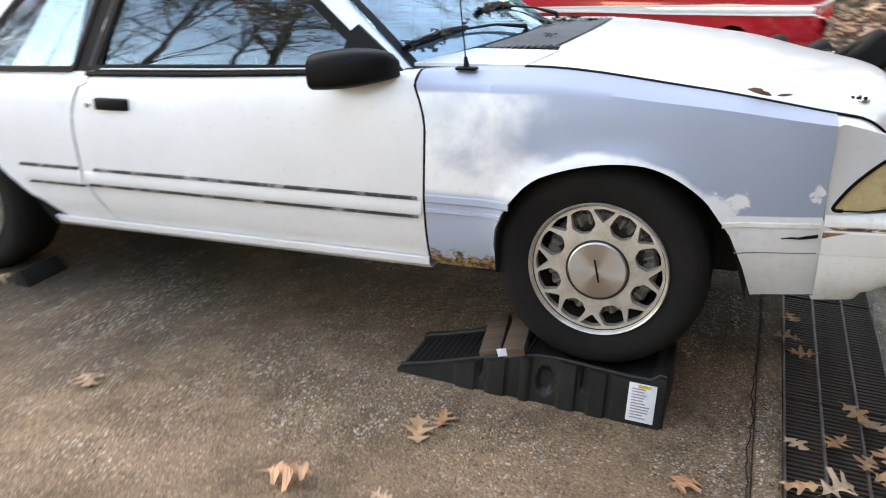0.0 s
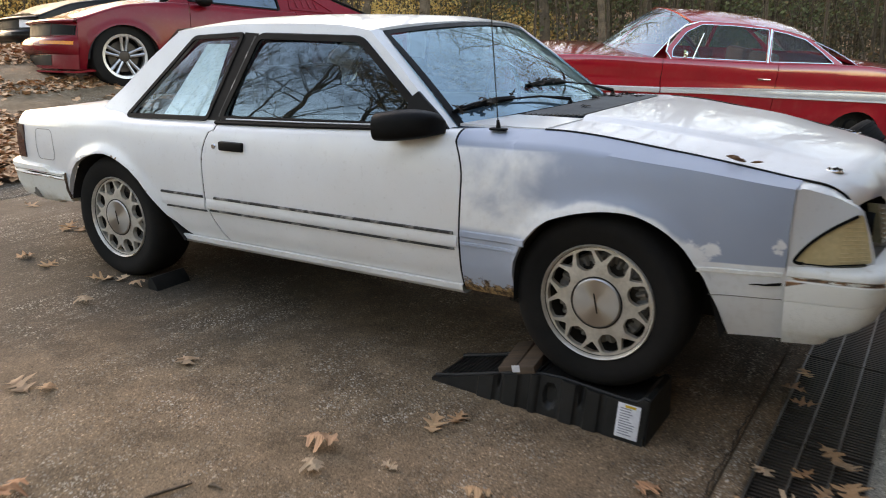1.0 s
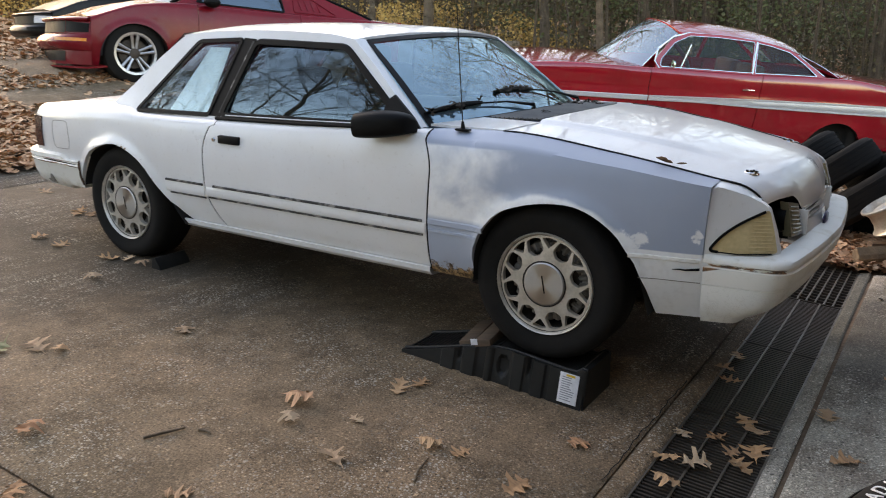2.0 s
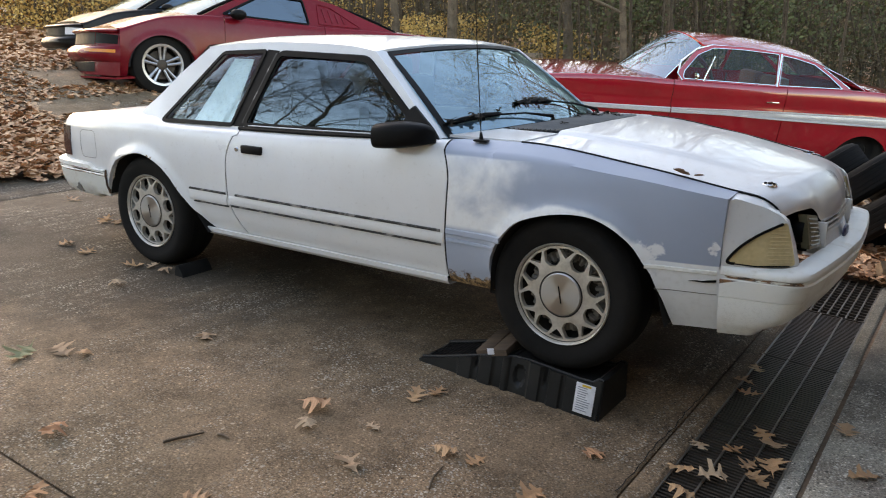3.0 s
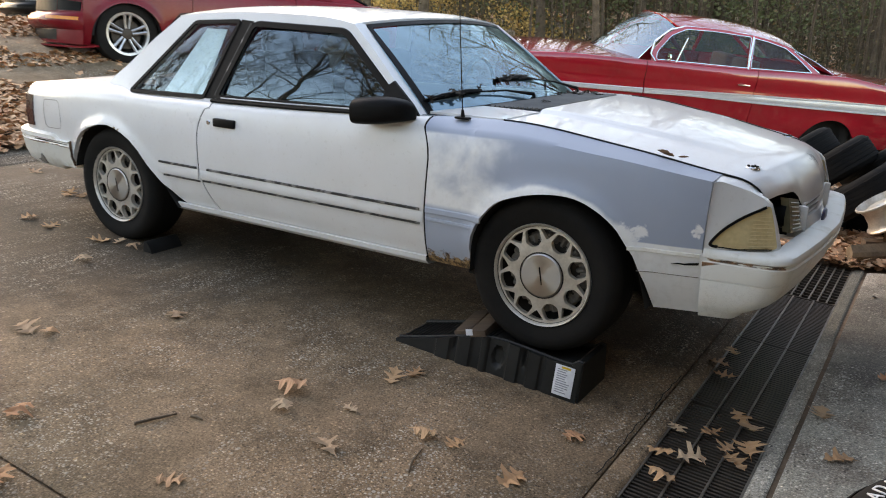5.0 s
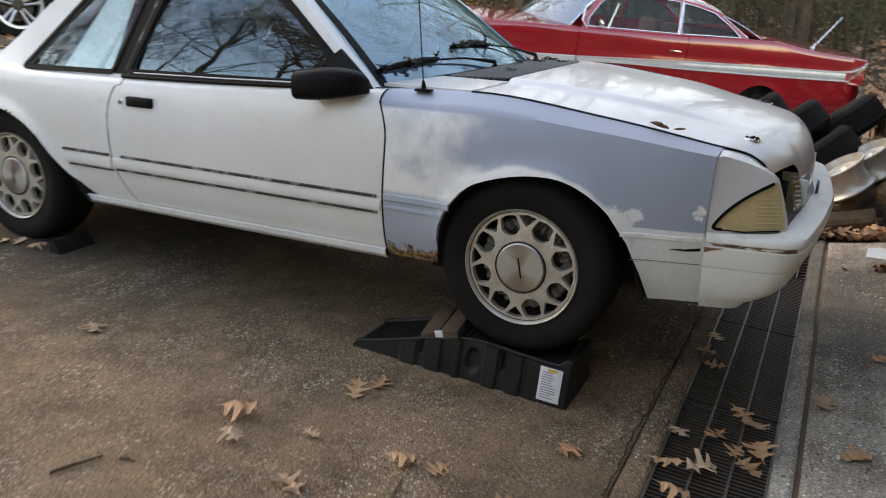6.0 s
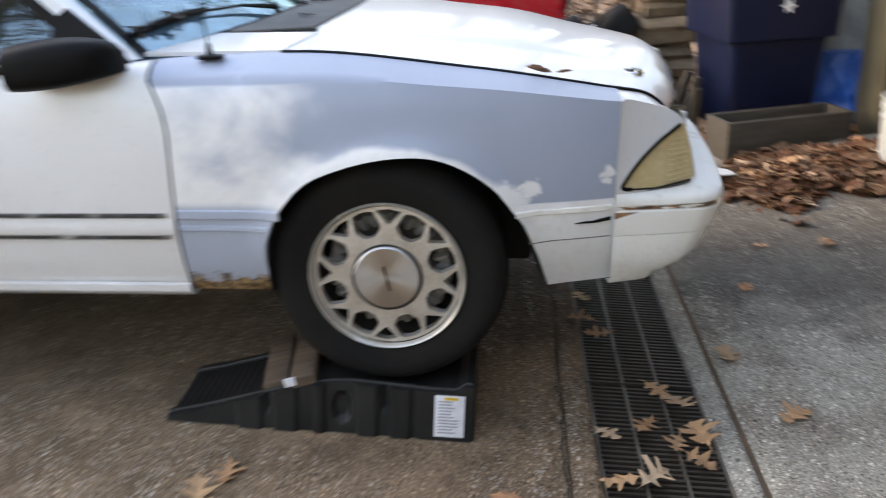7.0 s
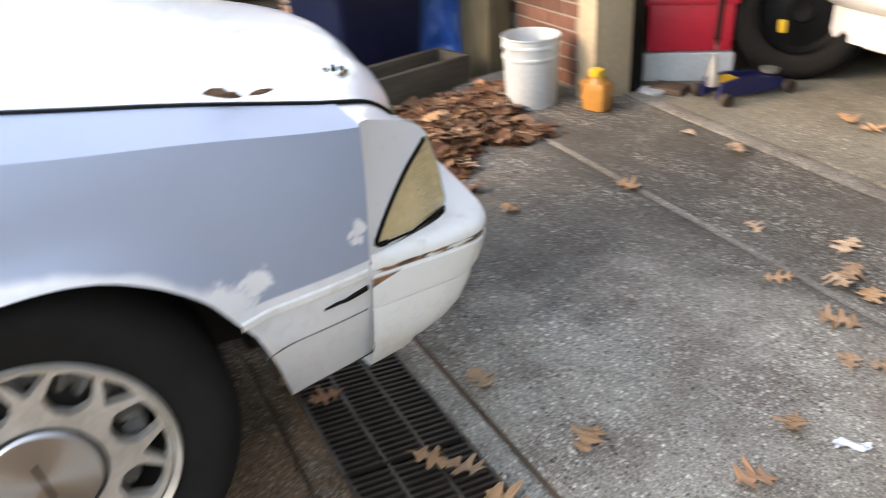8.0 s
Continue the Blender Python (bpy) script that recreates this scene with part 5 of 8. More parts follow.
for c0, c1, root in WIPERS:
    up = Vector((0.010, 0, 0.016))
    bm = bmesh.new()
    tube(bm, [root + Vector((0.012, 0, -0.004)), root + up, root.lerp(c1, 0.55) + up * 1.1, (c0 + c1) / 2 + up * 1.2], [0.014, 0.009, 0.0045, 0.004], 6)
    arm = part("wiper_arm", bm, M_BLACK, coupe, "black wiper arm")
    bm = bmesh.new()
    tube(bm, [c0 + up * 0.4, c0.lerp(c1, 0.3) + up * 0.8, c0.lerp(c1, 0.7) + up * 0.8, c1 + up * 0.4], [0.006, 0.012, 0.012, 0.006], 6)
    tube(bm, [c0, c0.lerp(c1, 0.5) + up * 0.2, c1], [0.004, 0.005, 0.004], 5)
    part("wiper_blade", bm, M_BLACK, arm)
# bonnet pins
for x, y in ((3.213, 0.405), (3.170, 2 * YC - 0.405)):
    bm = bmesh.new()
    ye = edge_y(min(x, 3.16)) + 0.006 + 0.45 * max(0, x - 3.16)
    p = hood_at(x, (y - ye) / (2 * YC - 2 * ye))
    lathe(bm, [(0.0, 0.003), (0.026, 0.003), (0.029, 0.0), (0.029, -0.006)], 20, "z", (x, y, p[2] + 0.001))
    pin = part("bonnet_pin", bm, M_CHROME, coupe, "chrome scuff plate of a bonnet pin")
    for dx, dy, r in ((-0.016, 0.002, 0.006), (0.0, 0.0, 0.008), (0.016, -0.003, 0.006), (0.004, 0.017, 0.005)):
        bm = bmesh.new()
        lathe(bm, [(0.0, 0.0075), (r * 0.8, 0.007), (r, 0.003)], 10, "z", (x + dx, y + dy, p[2] + 0.001))
        part("pin_stud", bm, M_BLACK, pin, "dark stud")

# cabin
part("dashboard", boxm(0.03, ((1.62, 0.17, 0.62), (2.0, 1.56, 0.85))), M_SEAT, coupe, "dark grey dashboard")
part("cabin_floor", boxm(0, ((0.0, 0.12, 0.60), (2.0, 1.61, 0.62))), M_DARK, coupe)
for y in (0.22, 0.98):
    part("front_seat", boxm(0.05, ((0.95, y, 0.55), (1.45, y + 0.5, 0.70)), ((0.82, y, 0.62), (0.97, y + 0.5, 1.05)), ((0.80, y + 0.13, 1.02), (0.90, y + 0.37, 1.16))), M_SEAT, coupe, "grey cloth front seat with headrest")
part("rear_bench", boxm(0.05, ((0.30, 0.2, 0.55), (0.75, 1.53, 0.68)), ((0.16, 0.2, 0.6), (0.32, 1.53, 0.90))), M_SEAT, coupe, "grey rear bench")
part("parcel_shelf", boxm(0.01, ((-0.04, 0.18, 0.835), (0.2, 1.55, 0.845))), M_SEAT, coupe)
part("headlining", boxm(0.01, ((0.45, 0.24, 1.20), (1.5, 1.49, 1.212))), M_SEAT, coupe)
bm = bmesh.new()
fill(bm, [[(0.39, 0.835), (0.595, 1.15), (0.735, 1.15), (0.67, 0.835)]], lambda a, b: (a, tumble(b) + 0.022, b), (0, 0.002, 0))
part("window_sheet", bm, M_PAPER, coupe, "pale sheet hung inside the quarter window", smooth=0)
bm = bmesh.new()
lathe(bm, [(0.175, -0.012), (0.187, 0), (0.175, 0.012), (0.163, 0), (0.175, -0.012)], 24, "x", (1.58, 1.22, 0.86))
part("steering_wheel", bm, M_BLACK, coupe)

# wheels
R_TYRE, R_RIM = 0.312, 0.203


def build_wheel(center, spin, side):
    """side 0: face towards -y."""
    cx, cy, cz = center
    s = -1 if side == 0 else 1
    bm = bmesh.new()
    pr = [(0.196, 0.01), (0.207, -0.002), (0.222, -0.006), (0.25, -0.014), (0.275, -0.016), (0.292, -0.008), (0.303, 0.006), (R_TYRE, 0.028), (R_TYRE + 0.002, 0.11), (R_TYRE, 0.185), (0.295, 0.215), (0.24, 0.225), (0.196, 0.215)]
    lathe(bm, [(r, -s * a) for r, a in pr], 64, center=(cx, cy, cz))
    w = part("wheel", bm, M_RUBBER, coupe, "black tyre on a dull eight-slot alloy wheel", smooth=60)
    w.name = "wheel"
    for i in range(3):
        bm = bmesh.new()
        a = 0.045 + i * 0.05
        lathe(bm, [(R_TYRE + 0.0025, -s * a), (R_TYRE + 0.0025, -s * (a + 0.034))], 64, center=(cx, cy, cz))
        part("tread_band", bm, M_RUBBER, w)
    # rim lip and barrel
    bm = bmesh.new()
    lathe(bm, [(r, -s * a) for r, a in [(0.1935, 0.022), (0.195, 0.006), (0.1985, -0.005), (R_RIM, -0.009), (0.2065, -0.003), (0.206, 0.010), (0.195, 0.03)]], 64, center=(cx, cy, cz))
    part("rim_lip", bm, M_ALLOY, w, "dull alloy rim lip")
    bm = bmesh.new()
    lathe(bm, [(0.194, -s * 0.03), (0.188, -s * 0.10), (0.19, -s * 0.2)], 48, center=(cx, cy, cz))
    part("rim_barrel", bm, M_GRIME, w, "grimy inside of the rim")
    # face with eight large windows and eight small ones near the lip
    loops = [[(0.1955 * math.cos(k * math.tau / 64), 0.1955 * math.sin(k * math.tau / 64)) for k in range(64)]]
    for k in range(8):
        a = spin + k * math.tau / 8
        pol = lambda r, d: (r * math.cos(a + d), r * math.sin(a + d))
        big = [pol(0.116, -0.12), pol(0.116, 0.12), pol(0.140, 0.255), pol(0.182, 0.165), pol(0.186, 0.0), pol(0.182, -0.165), pol(0.140, -0.255)]
        loops.append(round_corners(big, 0.008, 3))
        a = spin + (k + 0.5) * math.tau / 8
        pol2 = lambda r, d: (r * math.cos(a + d), r * math.sin(a + d))
        loops.append(round_corners([pol2(0.145, 0.0), pol2(0.1835, 0.182), pol2(0.187, 0.0), pol2(0.1835, -0.182)], 0.005, 2))
    bm = bmesh.new()
    dome = lambda r: 0.012 - 0.010 * (1 - (r / 0.19) ** 2)
    fill(bm, loops, lambda a, b: (cx + a, cy - s * (dome(math.hypot(a, b)) - 0.004), cz + b), (0, -s * 0.022, 0))
    part("rim_face", bm, M_ALLOY, w, "cast alloy face with grimy webbed slots", smooth=30)
    bm = bmesh.new()
    lathe(bm, [(0.0, -0.0085), (0.05, -0.008), (0.083, -0.006), (0.088, -0.002), (0.089, 0.006)], 48, center=(0, 0, 0))
    if s > 0:
        for v in bm.verts:
            v.co.y = -v.co.y
    cap = part("hub_cap", bm, M_CAP, w, "brushed metal hub cap")
    cap.location = (cx, cy, cz)
    bm = bmesh.new()
    lathe(bm, [(0.088, -s * 0.000), (0.0905, s * 0.0045), (0.0935, -s * 0.000)], 48, center=(cx, cy, cz))
    part("cap_groove", bm, M_GRIME, w, "dark groove round the hub cap")
    bm = bmesh.new()
    lathe(bm, [(0.1925, -s * 0.010), (0.1945, -s * 0.0055), (0.1970, -s * 0.004)], 64, center=(cx, cy, cz))
    part("lip_groove", bm, M_GRIME, w, "grimy groove inside the rim lip")
    bm = boxm(0.002, ((-0.0025, -0.0105, -0.036), (0.0025, -0.007, 0.036)))
    bmesh.ops.rotate(bm, verts=bm.verts[:], cent=(0, 0, 0), matrix=Matrix.Rotation(-0.2, 3, "Y"))
    for v in bm.verts:
        v.co.y *= -s
        v.co += Vector((cx, cy, cz))
    part("cap_mark", bm, M_BLACK, w, smooth=0)
    bm = bmesh.new()
    lathe(bm, [(0.06, -s * 0.06), (0.135, -s * 0.06), (0.135, -s * 0.075), (0.10, -s * 0.075), (0.10, -s * 0.12), (0.06, -s * 0.12)], 32, center=(cx, cy, cz))
    part("brake_disc", bm, M_GRIME, w, "rusty brake disc")
    bm = bmesh.new()
    cols = []
    for k in range(112):  # a ring cut into fins
        a, d = k * math.tau / 112, s * (0.046 if k % 4 < 2 else 0.062)
        cols.append([bm.verts.new((cx + r * math.cos(a), cy - d * e, cz + r * math.sin(a))) for r, e in ((0.120, 1.35), (0.128, 1.0), (0.158, 1.0), (0.166, 1.35))])
    for p, q in zip(cols, cols[1:] + cols[:1]):
        for i in range(3):
            bm.faces.new((p[i], q[i], q[i + 1], p[i + 1]))
    part("brake_ring", bm, M_SEAM, w, "dull finned ring behind the slots", smooth=0)
    bm = bmesh.new()
    lathe(bm, [(0.0, -s * 0.2), (0.195, -s * 0.2)], 24, center=(cx, cy, cz))
    part("wheel_back", bm, M_DARK, w)
    for k in range(5):
        a = k * math.tau / 5
        bm = bmesh.new()
        lathe(bm, [(0.0, -0.02 * -s), (0.009, -0.02 * -s), (0.01, 0.03 * -s)], 8, center=(cx + 0.057 * math.cos(a), cy - s * 0.03, cz + 0.057 * math.sin(a)))
        part("stud", bm, M_STEEL, w)
    return w


build_wheel((0.012, 0.05, 0.303), 0.30, 0)
build_wheel((2.564, 0.05, 0.303), 0.32, 0)
build_wheel((0.012, 2 * YC - 0.05, 0.303), 0.6, 1)
build_wheel((2.564, 2 * YC - 0.05, 0.303), 0.9, 1)

# ---- ramps, chocks and blocks, along the driveway's axes ----
def build_ramp(x, y, label):
    r = thing("car_ramp", label, "car ramp", DRIVE @ pose(x, y, 0), "pair of car ramps")
    top = [(0.0, 0.012), (0.10, 0.040), (0.30, 0.105), (0.46, 0.145), (0.52, 0.149), (0.74, 0.138), (0.80, 0.140), (0.825, 0.160), (0.842, 0.158)]
    bed = [(0.005, 0.010), (0.10, 0.036), (0.30, 0.100), (0.45, 0.138), (0.53, 0.120), (0.70, 0.118), (0.80, 0.136), (0.825, 0.160), (0.842, 0.158)]
    zt = pchip([p[0] for p in top], [p[1] for p in top])

    def wall(x, z):
        """How far the pressed side wall stands out: broad panels, slanted notches and an oval recess."""
        o = 0.022 * (1 - z / 0.16)
        for a, b in ((0.205, 0.268), (0.305, 0.365), (0.415, 0.440), (0.535, 0.585), (0.625, 0.675)):
            o += 0.011 * step(x, a - 0.008, a + 0.004) * (1 - step(x, b - 0.004, b + 0.008))
        for c in (0.288, 0.605):
            w = 0.004 + 0.012 * max(0.0, z / zt(x) - 0.35)
            o -= 0.020 * max(0.0, 1 - abs(x - c) / w) * step(z / zt(x), 0.35, 0.6)
        e = math.hypot((x - 0.490) / 0.026, (z - 0.076) / 0.044)
        return o - 0.016 * (1 - step(e, 0.8, 1.05)) + 0.006 * step(x, 0.690, 0.700)

    for y0, y1, out in ((0.0, 0.022, -1), (0.213, 0.235, 1)):
        bm = bmesh.new()
        yy, yi = (y0, y1) if out < 0 else (y1, y0)
        xs = sorted({0.842 * i / 130 for i in range(131)} | {p[0] for p in top})
        rows = [[(x, k / 13) for k in range(14)] for x in xs]
        vs = [[bm.verts.new((x, yy + out * wall(x, zt(x) * k), zt(x) * k)) for x, k in r] for r in rows]
        inner = [(bm.verts.new((x, yi, zt(x))), bm.verts.new((x, yi, 0))) for x in xs]
        for i in range(len(xs) - 1):
            a, b = vs[i], vs[i + 1]
            for j in range(13):
                bm.faces.new((a[j], b[j], b[j + 1], a[j + 1]))
            bm.faces.new((a[13], b[13], inner[i + 1][0], inner[i][0]))
            bm.faces.new((inner[i][0], inner[i + 1][0], inner[i + 1][1], inner[i][1]))
        part("side_wall", bm, M_RAMP, r, smooth=30)
        bm = bmesh.new()
        yy = 0.5 * (y0 + y1)
        tube(bm, [(a, yy, b) for a, b in top], 0.0065, 6)
        part("top_rail", bm, M_RAMP, r)
    bm = bmesh.new()
    loop = bed + [(0.842, 0.09), (0.70, 0.09), (0.5, 0.09), (0.30, 0.075), (0.1, 0.02)]
    fill(bm, [loop], lambda a, b: (a, 0.02, b), (0, 0.195, 0))
    part("deck", bm, M_RAMP, r, smooth=30)
    zb = pchip([p[0] for p in bed], [p[1] for p in bed])
    for k in range(20):
        xx = 0.02 + k * 0.022
        z = zb(xx)
        part("tread_bar", boxm(0, ((xx, 0.024, z - 0.003), (xx + 0.007, 0.211, z + 0.004))), M_RAMP, r, smooth=0)
    bm = boxm(0.0, ((0.838, 0.0, 0.0), (0.846, 0.235, 0.158)))
    for v in bm.verts:
        v.co.x += 0.004 * (1 - v.co.z / 0.158)
        if v.co.z < 0.01:
            v.co.y += -0.02 if v.co.y < 0.1 else 0.02
    part("end_wall", bm, M_RAMP, r)
    return r


near_ramp = build_ramp(1.940, -0.006, "black plastic wheel ramp with a white warning label")
bm = boxm(0.001, ((0.742, -0.0315, 0.014), (0.822, -0.0290, 0.134)))
for v in bm.verts:
    v.co.y += 0.0200 * (v.co.z / 0.16) + 0.0
label_sheet = part("warning_label", bm, M_LABEL, near_ramp, "white paper warning label with small print")
rl = random.Random(4)
for k in range(11):
    z = 0.116 - 0.009 * k
    bm = boxm(0, ((0.752, -0.0332 + 0.0200 * (z / 0.16), z), (0.752 + 0.055 * rl.uniform(0.6, 1.05), -0.0300 + 0.0200 * (z / 0.16), z + 0.0025)))
    part("print_bar", bm, M_GREYTEXT, label_sheet, smooth=0)
part("label_mark", boxm(0, ((0.768, -0.0175, 0.122), (0.805, -0.0140, 0.130))), M_YELLOW, label_sheet, "yellow warning mark", smooth=0)
build_ramp(1.95, 1.43, "black plastic wheel ramp under the far front wheel")


def board(name, label, m, size, material, bevel=0.004, cat="wood block", group=""):
    bm = boxm(bevel, ((-size[0] / 2, -size[1] / 2, 0), (size[0] / 2, size[1] / 2, size[2])))
    ob = part(name, bm, material, None)
    ob.matrix_world = m
    return tagged(ob, label, cat, group)


board("wood_block", "weathered brown wood offcut with a pale stamped end on the ramp", DRIVE @ pose(2.312, 0.125, 0.118, 0, -14, 8), (0.070, 0.27, 0.040), M_BLOCK, group="blocks on the ramp")
board("wood_block", "grey-brown wood offcut lying across the ramp", DRIVE @ pose(2.230, 0.135, 0.094, 0, -16, 10), (0.070, 0.26, 0.036), M_BLOCK, group="blocks on the ramp")
board("paper_tag", "small white paper tag stapled to a block's end", DRIVE @ pose(2.292, -0.013, 0.128, 0, -14, 8), (0.030, 0.003, 0.026), M_LABEL, 0.0005, "tag")

bm = bmesh.new()
fill(bm, [[(0.0, 0.0), (0.068, 0.0), (0.066, 0.03), (0.058, 0.058), (0.042, 0.060), (0.008, 0.022)]], lambda a, b: (a, 0, b), (0, 0.20, 0))
chock = part("wheel_chock", bm, M_RAMP, None)
chock.matrix_world = DRIVE @ pose(0.338, -0.015, 0, 0, 0, 180) @ pose(0, -0.2, 0)
tagged(chock, "black plastic wedge chocking the rear wheel", "wheel chock")

# ---- garage front and what stands there ----
FLOOR_Z = -0.13


def build_garage():
    wall = thing("wall_garage", "red brick garage front beside the cream door frame", "wall", kind="structure")
    part("mortar_bed", boxm(0, ((5.045, 2.004, -0.4), (5.30, 2.78, 2.6))), M_MORTAR, wall, smooth=0)
    part("header", boxm(0, ((5.05, -3.4, 2.05), (5.30, 2.0, 2.6))), M_MORTAR, wall, smooth=0)
    part("wing", boxm(0, ((5.05, -6.2, -0.4), (5.30, -3.4, 2.6))), M_MORTAR, wall, smooth=0)
    brick = boxm(0.004, ((-0.0485, -0.1, -0.0285), (0.0485, 0.1, 0.0285)))
    me = bpy.data.meshes.new("brick")
    brick.to_mesh(me)
    brick.free()
    me.materials.append(M_BRICK)
    rb = random.Random(7)
    for row in range(26):
        z = -0.16 + row * 0.067
        for k in range(5):
            y = 2.10 + k * 0.21 - (0.105 if row % 2 else 0)
            if y - 0.1 < 2.0 or y + 0.1 > 2.80:
                continue
            b = new("brick", me)
            b.parent = wall
            b.location = (5.09 - 0.002 - rb.uniform(0, 0.004), y, z)
            b.rotation_euler = (rb.uniform(-0.01, 0.01), 0, rb.uniform(-0.01, 0.01))
    frame_ = thing("door_1", "cream painted wooden garage door frame, open", "door frame", kind="structure")
    part("jamb_post", boxm(0.004, ((5.005, 1.875, -0.165), (5.20, 1.998, 2.05))), M_CREAM, frame_)
    part("jamb_casing", boxm(0.004, ((4.983, 1.868, -0.165), (5.004, 2.0, 2.12))), M_CREAM, frame_, "cream face board")
    part("lintel", boxm(0.004, ((4.983, -3.4, 1.98), (5.20, 1.868, 2.12))), M_CREAM, frame_)
    part("far_jamb", boxm(0.004, ((4.983, -3.5, -0.165), (5.20, -3.402, 2.12))), M_CREAM, frame_)
    part("door_track", boxm(0.003, ((5.215, 1.862, -0.13), (5.262, 1.90, 2.2))), M_TRIM, frame_, "dark steel door track")
    inner = thing("wall_inner", "dim unfinished garage walls", "wall", kind="structure")
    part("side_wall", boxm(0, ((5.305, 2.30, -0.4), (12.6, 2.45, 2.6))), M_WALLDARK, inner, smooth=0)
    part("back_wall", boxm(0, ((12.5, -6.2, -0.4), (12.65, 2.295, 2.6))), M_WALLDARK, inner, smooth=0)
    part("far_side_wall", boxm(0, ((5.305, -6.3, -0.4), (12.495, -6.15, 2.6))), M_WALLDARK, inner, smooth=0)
    bm = bmesh.new()
    fill(bm, [[(4.10, 2.525), (8.85, 3.85), (13.2, 2.765), (5.04, 2.765)]], lambda a, b: (a, -6.7, b), (0, 9.8, 0))
    tagged(part("house_roof", bm, M_TRIM, None, smooth=0), "low dark pitched roof over the garage block", "roof", kind="structure")
    # unseen eave, added to keep sky light off the garage front
    tagged(part("eave", boxm(0.01, ((4.15, -6.3, 2.40), (5.045, 2.9, 2.52))), M_CREAM, None), "unseen cream boxed eave added to shade the garage front", "eave", kind="structure")
    tagged(part("ceiling", boxm(0, ((5.05, -6.3, 2.604), (12.65, 2.78, 2.75))), M_WALLDARK, None, smooth=0), "dim board ceiling of the garage", "ceiling", kind="structure")
    post = part("fence_post", boxm(0.006, ((4.86, 2.62, -0.3), (5.0, 2.93, 1.9))), M_POST, None)
    tagged(post, "greenish weathered treated-wood post beside the brick", "post")


def build_bucket():
    bm = bmesh.new()
    lathe(bm, [(0.0, 0.006), (0.126, 0.006), (0.132, 0.0), (0.135, 0.01), (0.144, 0.25), (0.150, 0.255), (0.150, 0.268), (0.145, 0.272), (0.147, 0.315), (0.153, 0.318), (0.153, 0.33), (0.149, 0.335), (0.150, 0.36), (0.156, 0.364), (0.154, 0.372), (0.147, 0.370), (0.143, 0.33), (0.130, 0.02), (0.0, 0.016)], 40, "z")
    b = part("body", bm, M_BUCKET, None, smooth=40)
    t = thing("bucket", "white plastic five-gallon bucket standing among leaves", "bucket", pose(4.785, 2.095, apron_z(4.785, 2.095) - 0.005) @ Matrix.Scale(0.89, 4))
    b.parent = t
    bm = bmesh.new()
    tube(bm, [(0.155 * math.cos(a), 0.155 * math.sin(a), 0.325 - 0.05 * math.sin(a * 1.0 if a > 0 else 0)) for a in [k * math.pi / 14 for k in range(15)]], 0.003, 5)
    part("handle", bm, M_STEEL, t, "wire bail handle")


def build_jug():
    t = thing("jug", "small amber plastic jug with a yellow cap by the door frame", "jug", pose(4.952, 1.800, apron_z(4.952, 1.800), 0, 0, 20) @ Matrix.Scale(1.08, 4))
    bm = boxm(0.02, ((-0.042, -0.055, 0), (0.042, 0.055, 0.125)))
    part("body", bm, M_JUG, t, smooth=50)
    bm = bmesh.new()
    lathe(bm, [(0.045, 0.12), (0.03, 0.145), (0.022, 0.155)], 20, "z")
    part("neck", bm, M_JUG, t)
    bm = bmesh.new()
    lathe(bm, [(0.03, 0.150), (0.031, 0.176), (0.026, 0.180), (0.0, 0.181)], 20, "z", (-0.01, 0.0, 0))
    part("cap", bm, M_YELLOW, t, "yellow screw cap")
    bm = bmesh.new()
    tube(bm, [(0.0, 0.05, 0.13), (0.0, 0.085, 0.10), (0.0, 0.075, 0.04), (0.0, 0.05, 0.03)], 0.009, 8)
    part("grip", bm, M_JUG, t)


def build_planter():
    m = pose(4.02, 2.40, -0.245, 0, 0, 13.5)
    p = thing("planter_box", "empty weathered grey wooden planter box on the leaves", "planter", m)
    L, W, H, T = 0.71, 0.25, 0.242, 0.022
    for nm, lo, hi in (("long_board", (T, 0, 0), (L - T, T, H)), ("long_board", (T, W - T, 0), (L - T, W, H)), ("end_board", (0, 0, 0), (T, W, H)), ("end_board", (L - T, 0, 0), (L, W, H)), ("bottom_board", (T, T, 0.01), (L - T, W - T, 0.03))):
        part(nm, boxm(0.003, (lo, hi)), M_GREYWOOD, p)
    return p


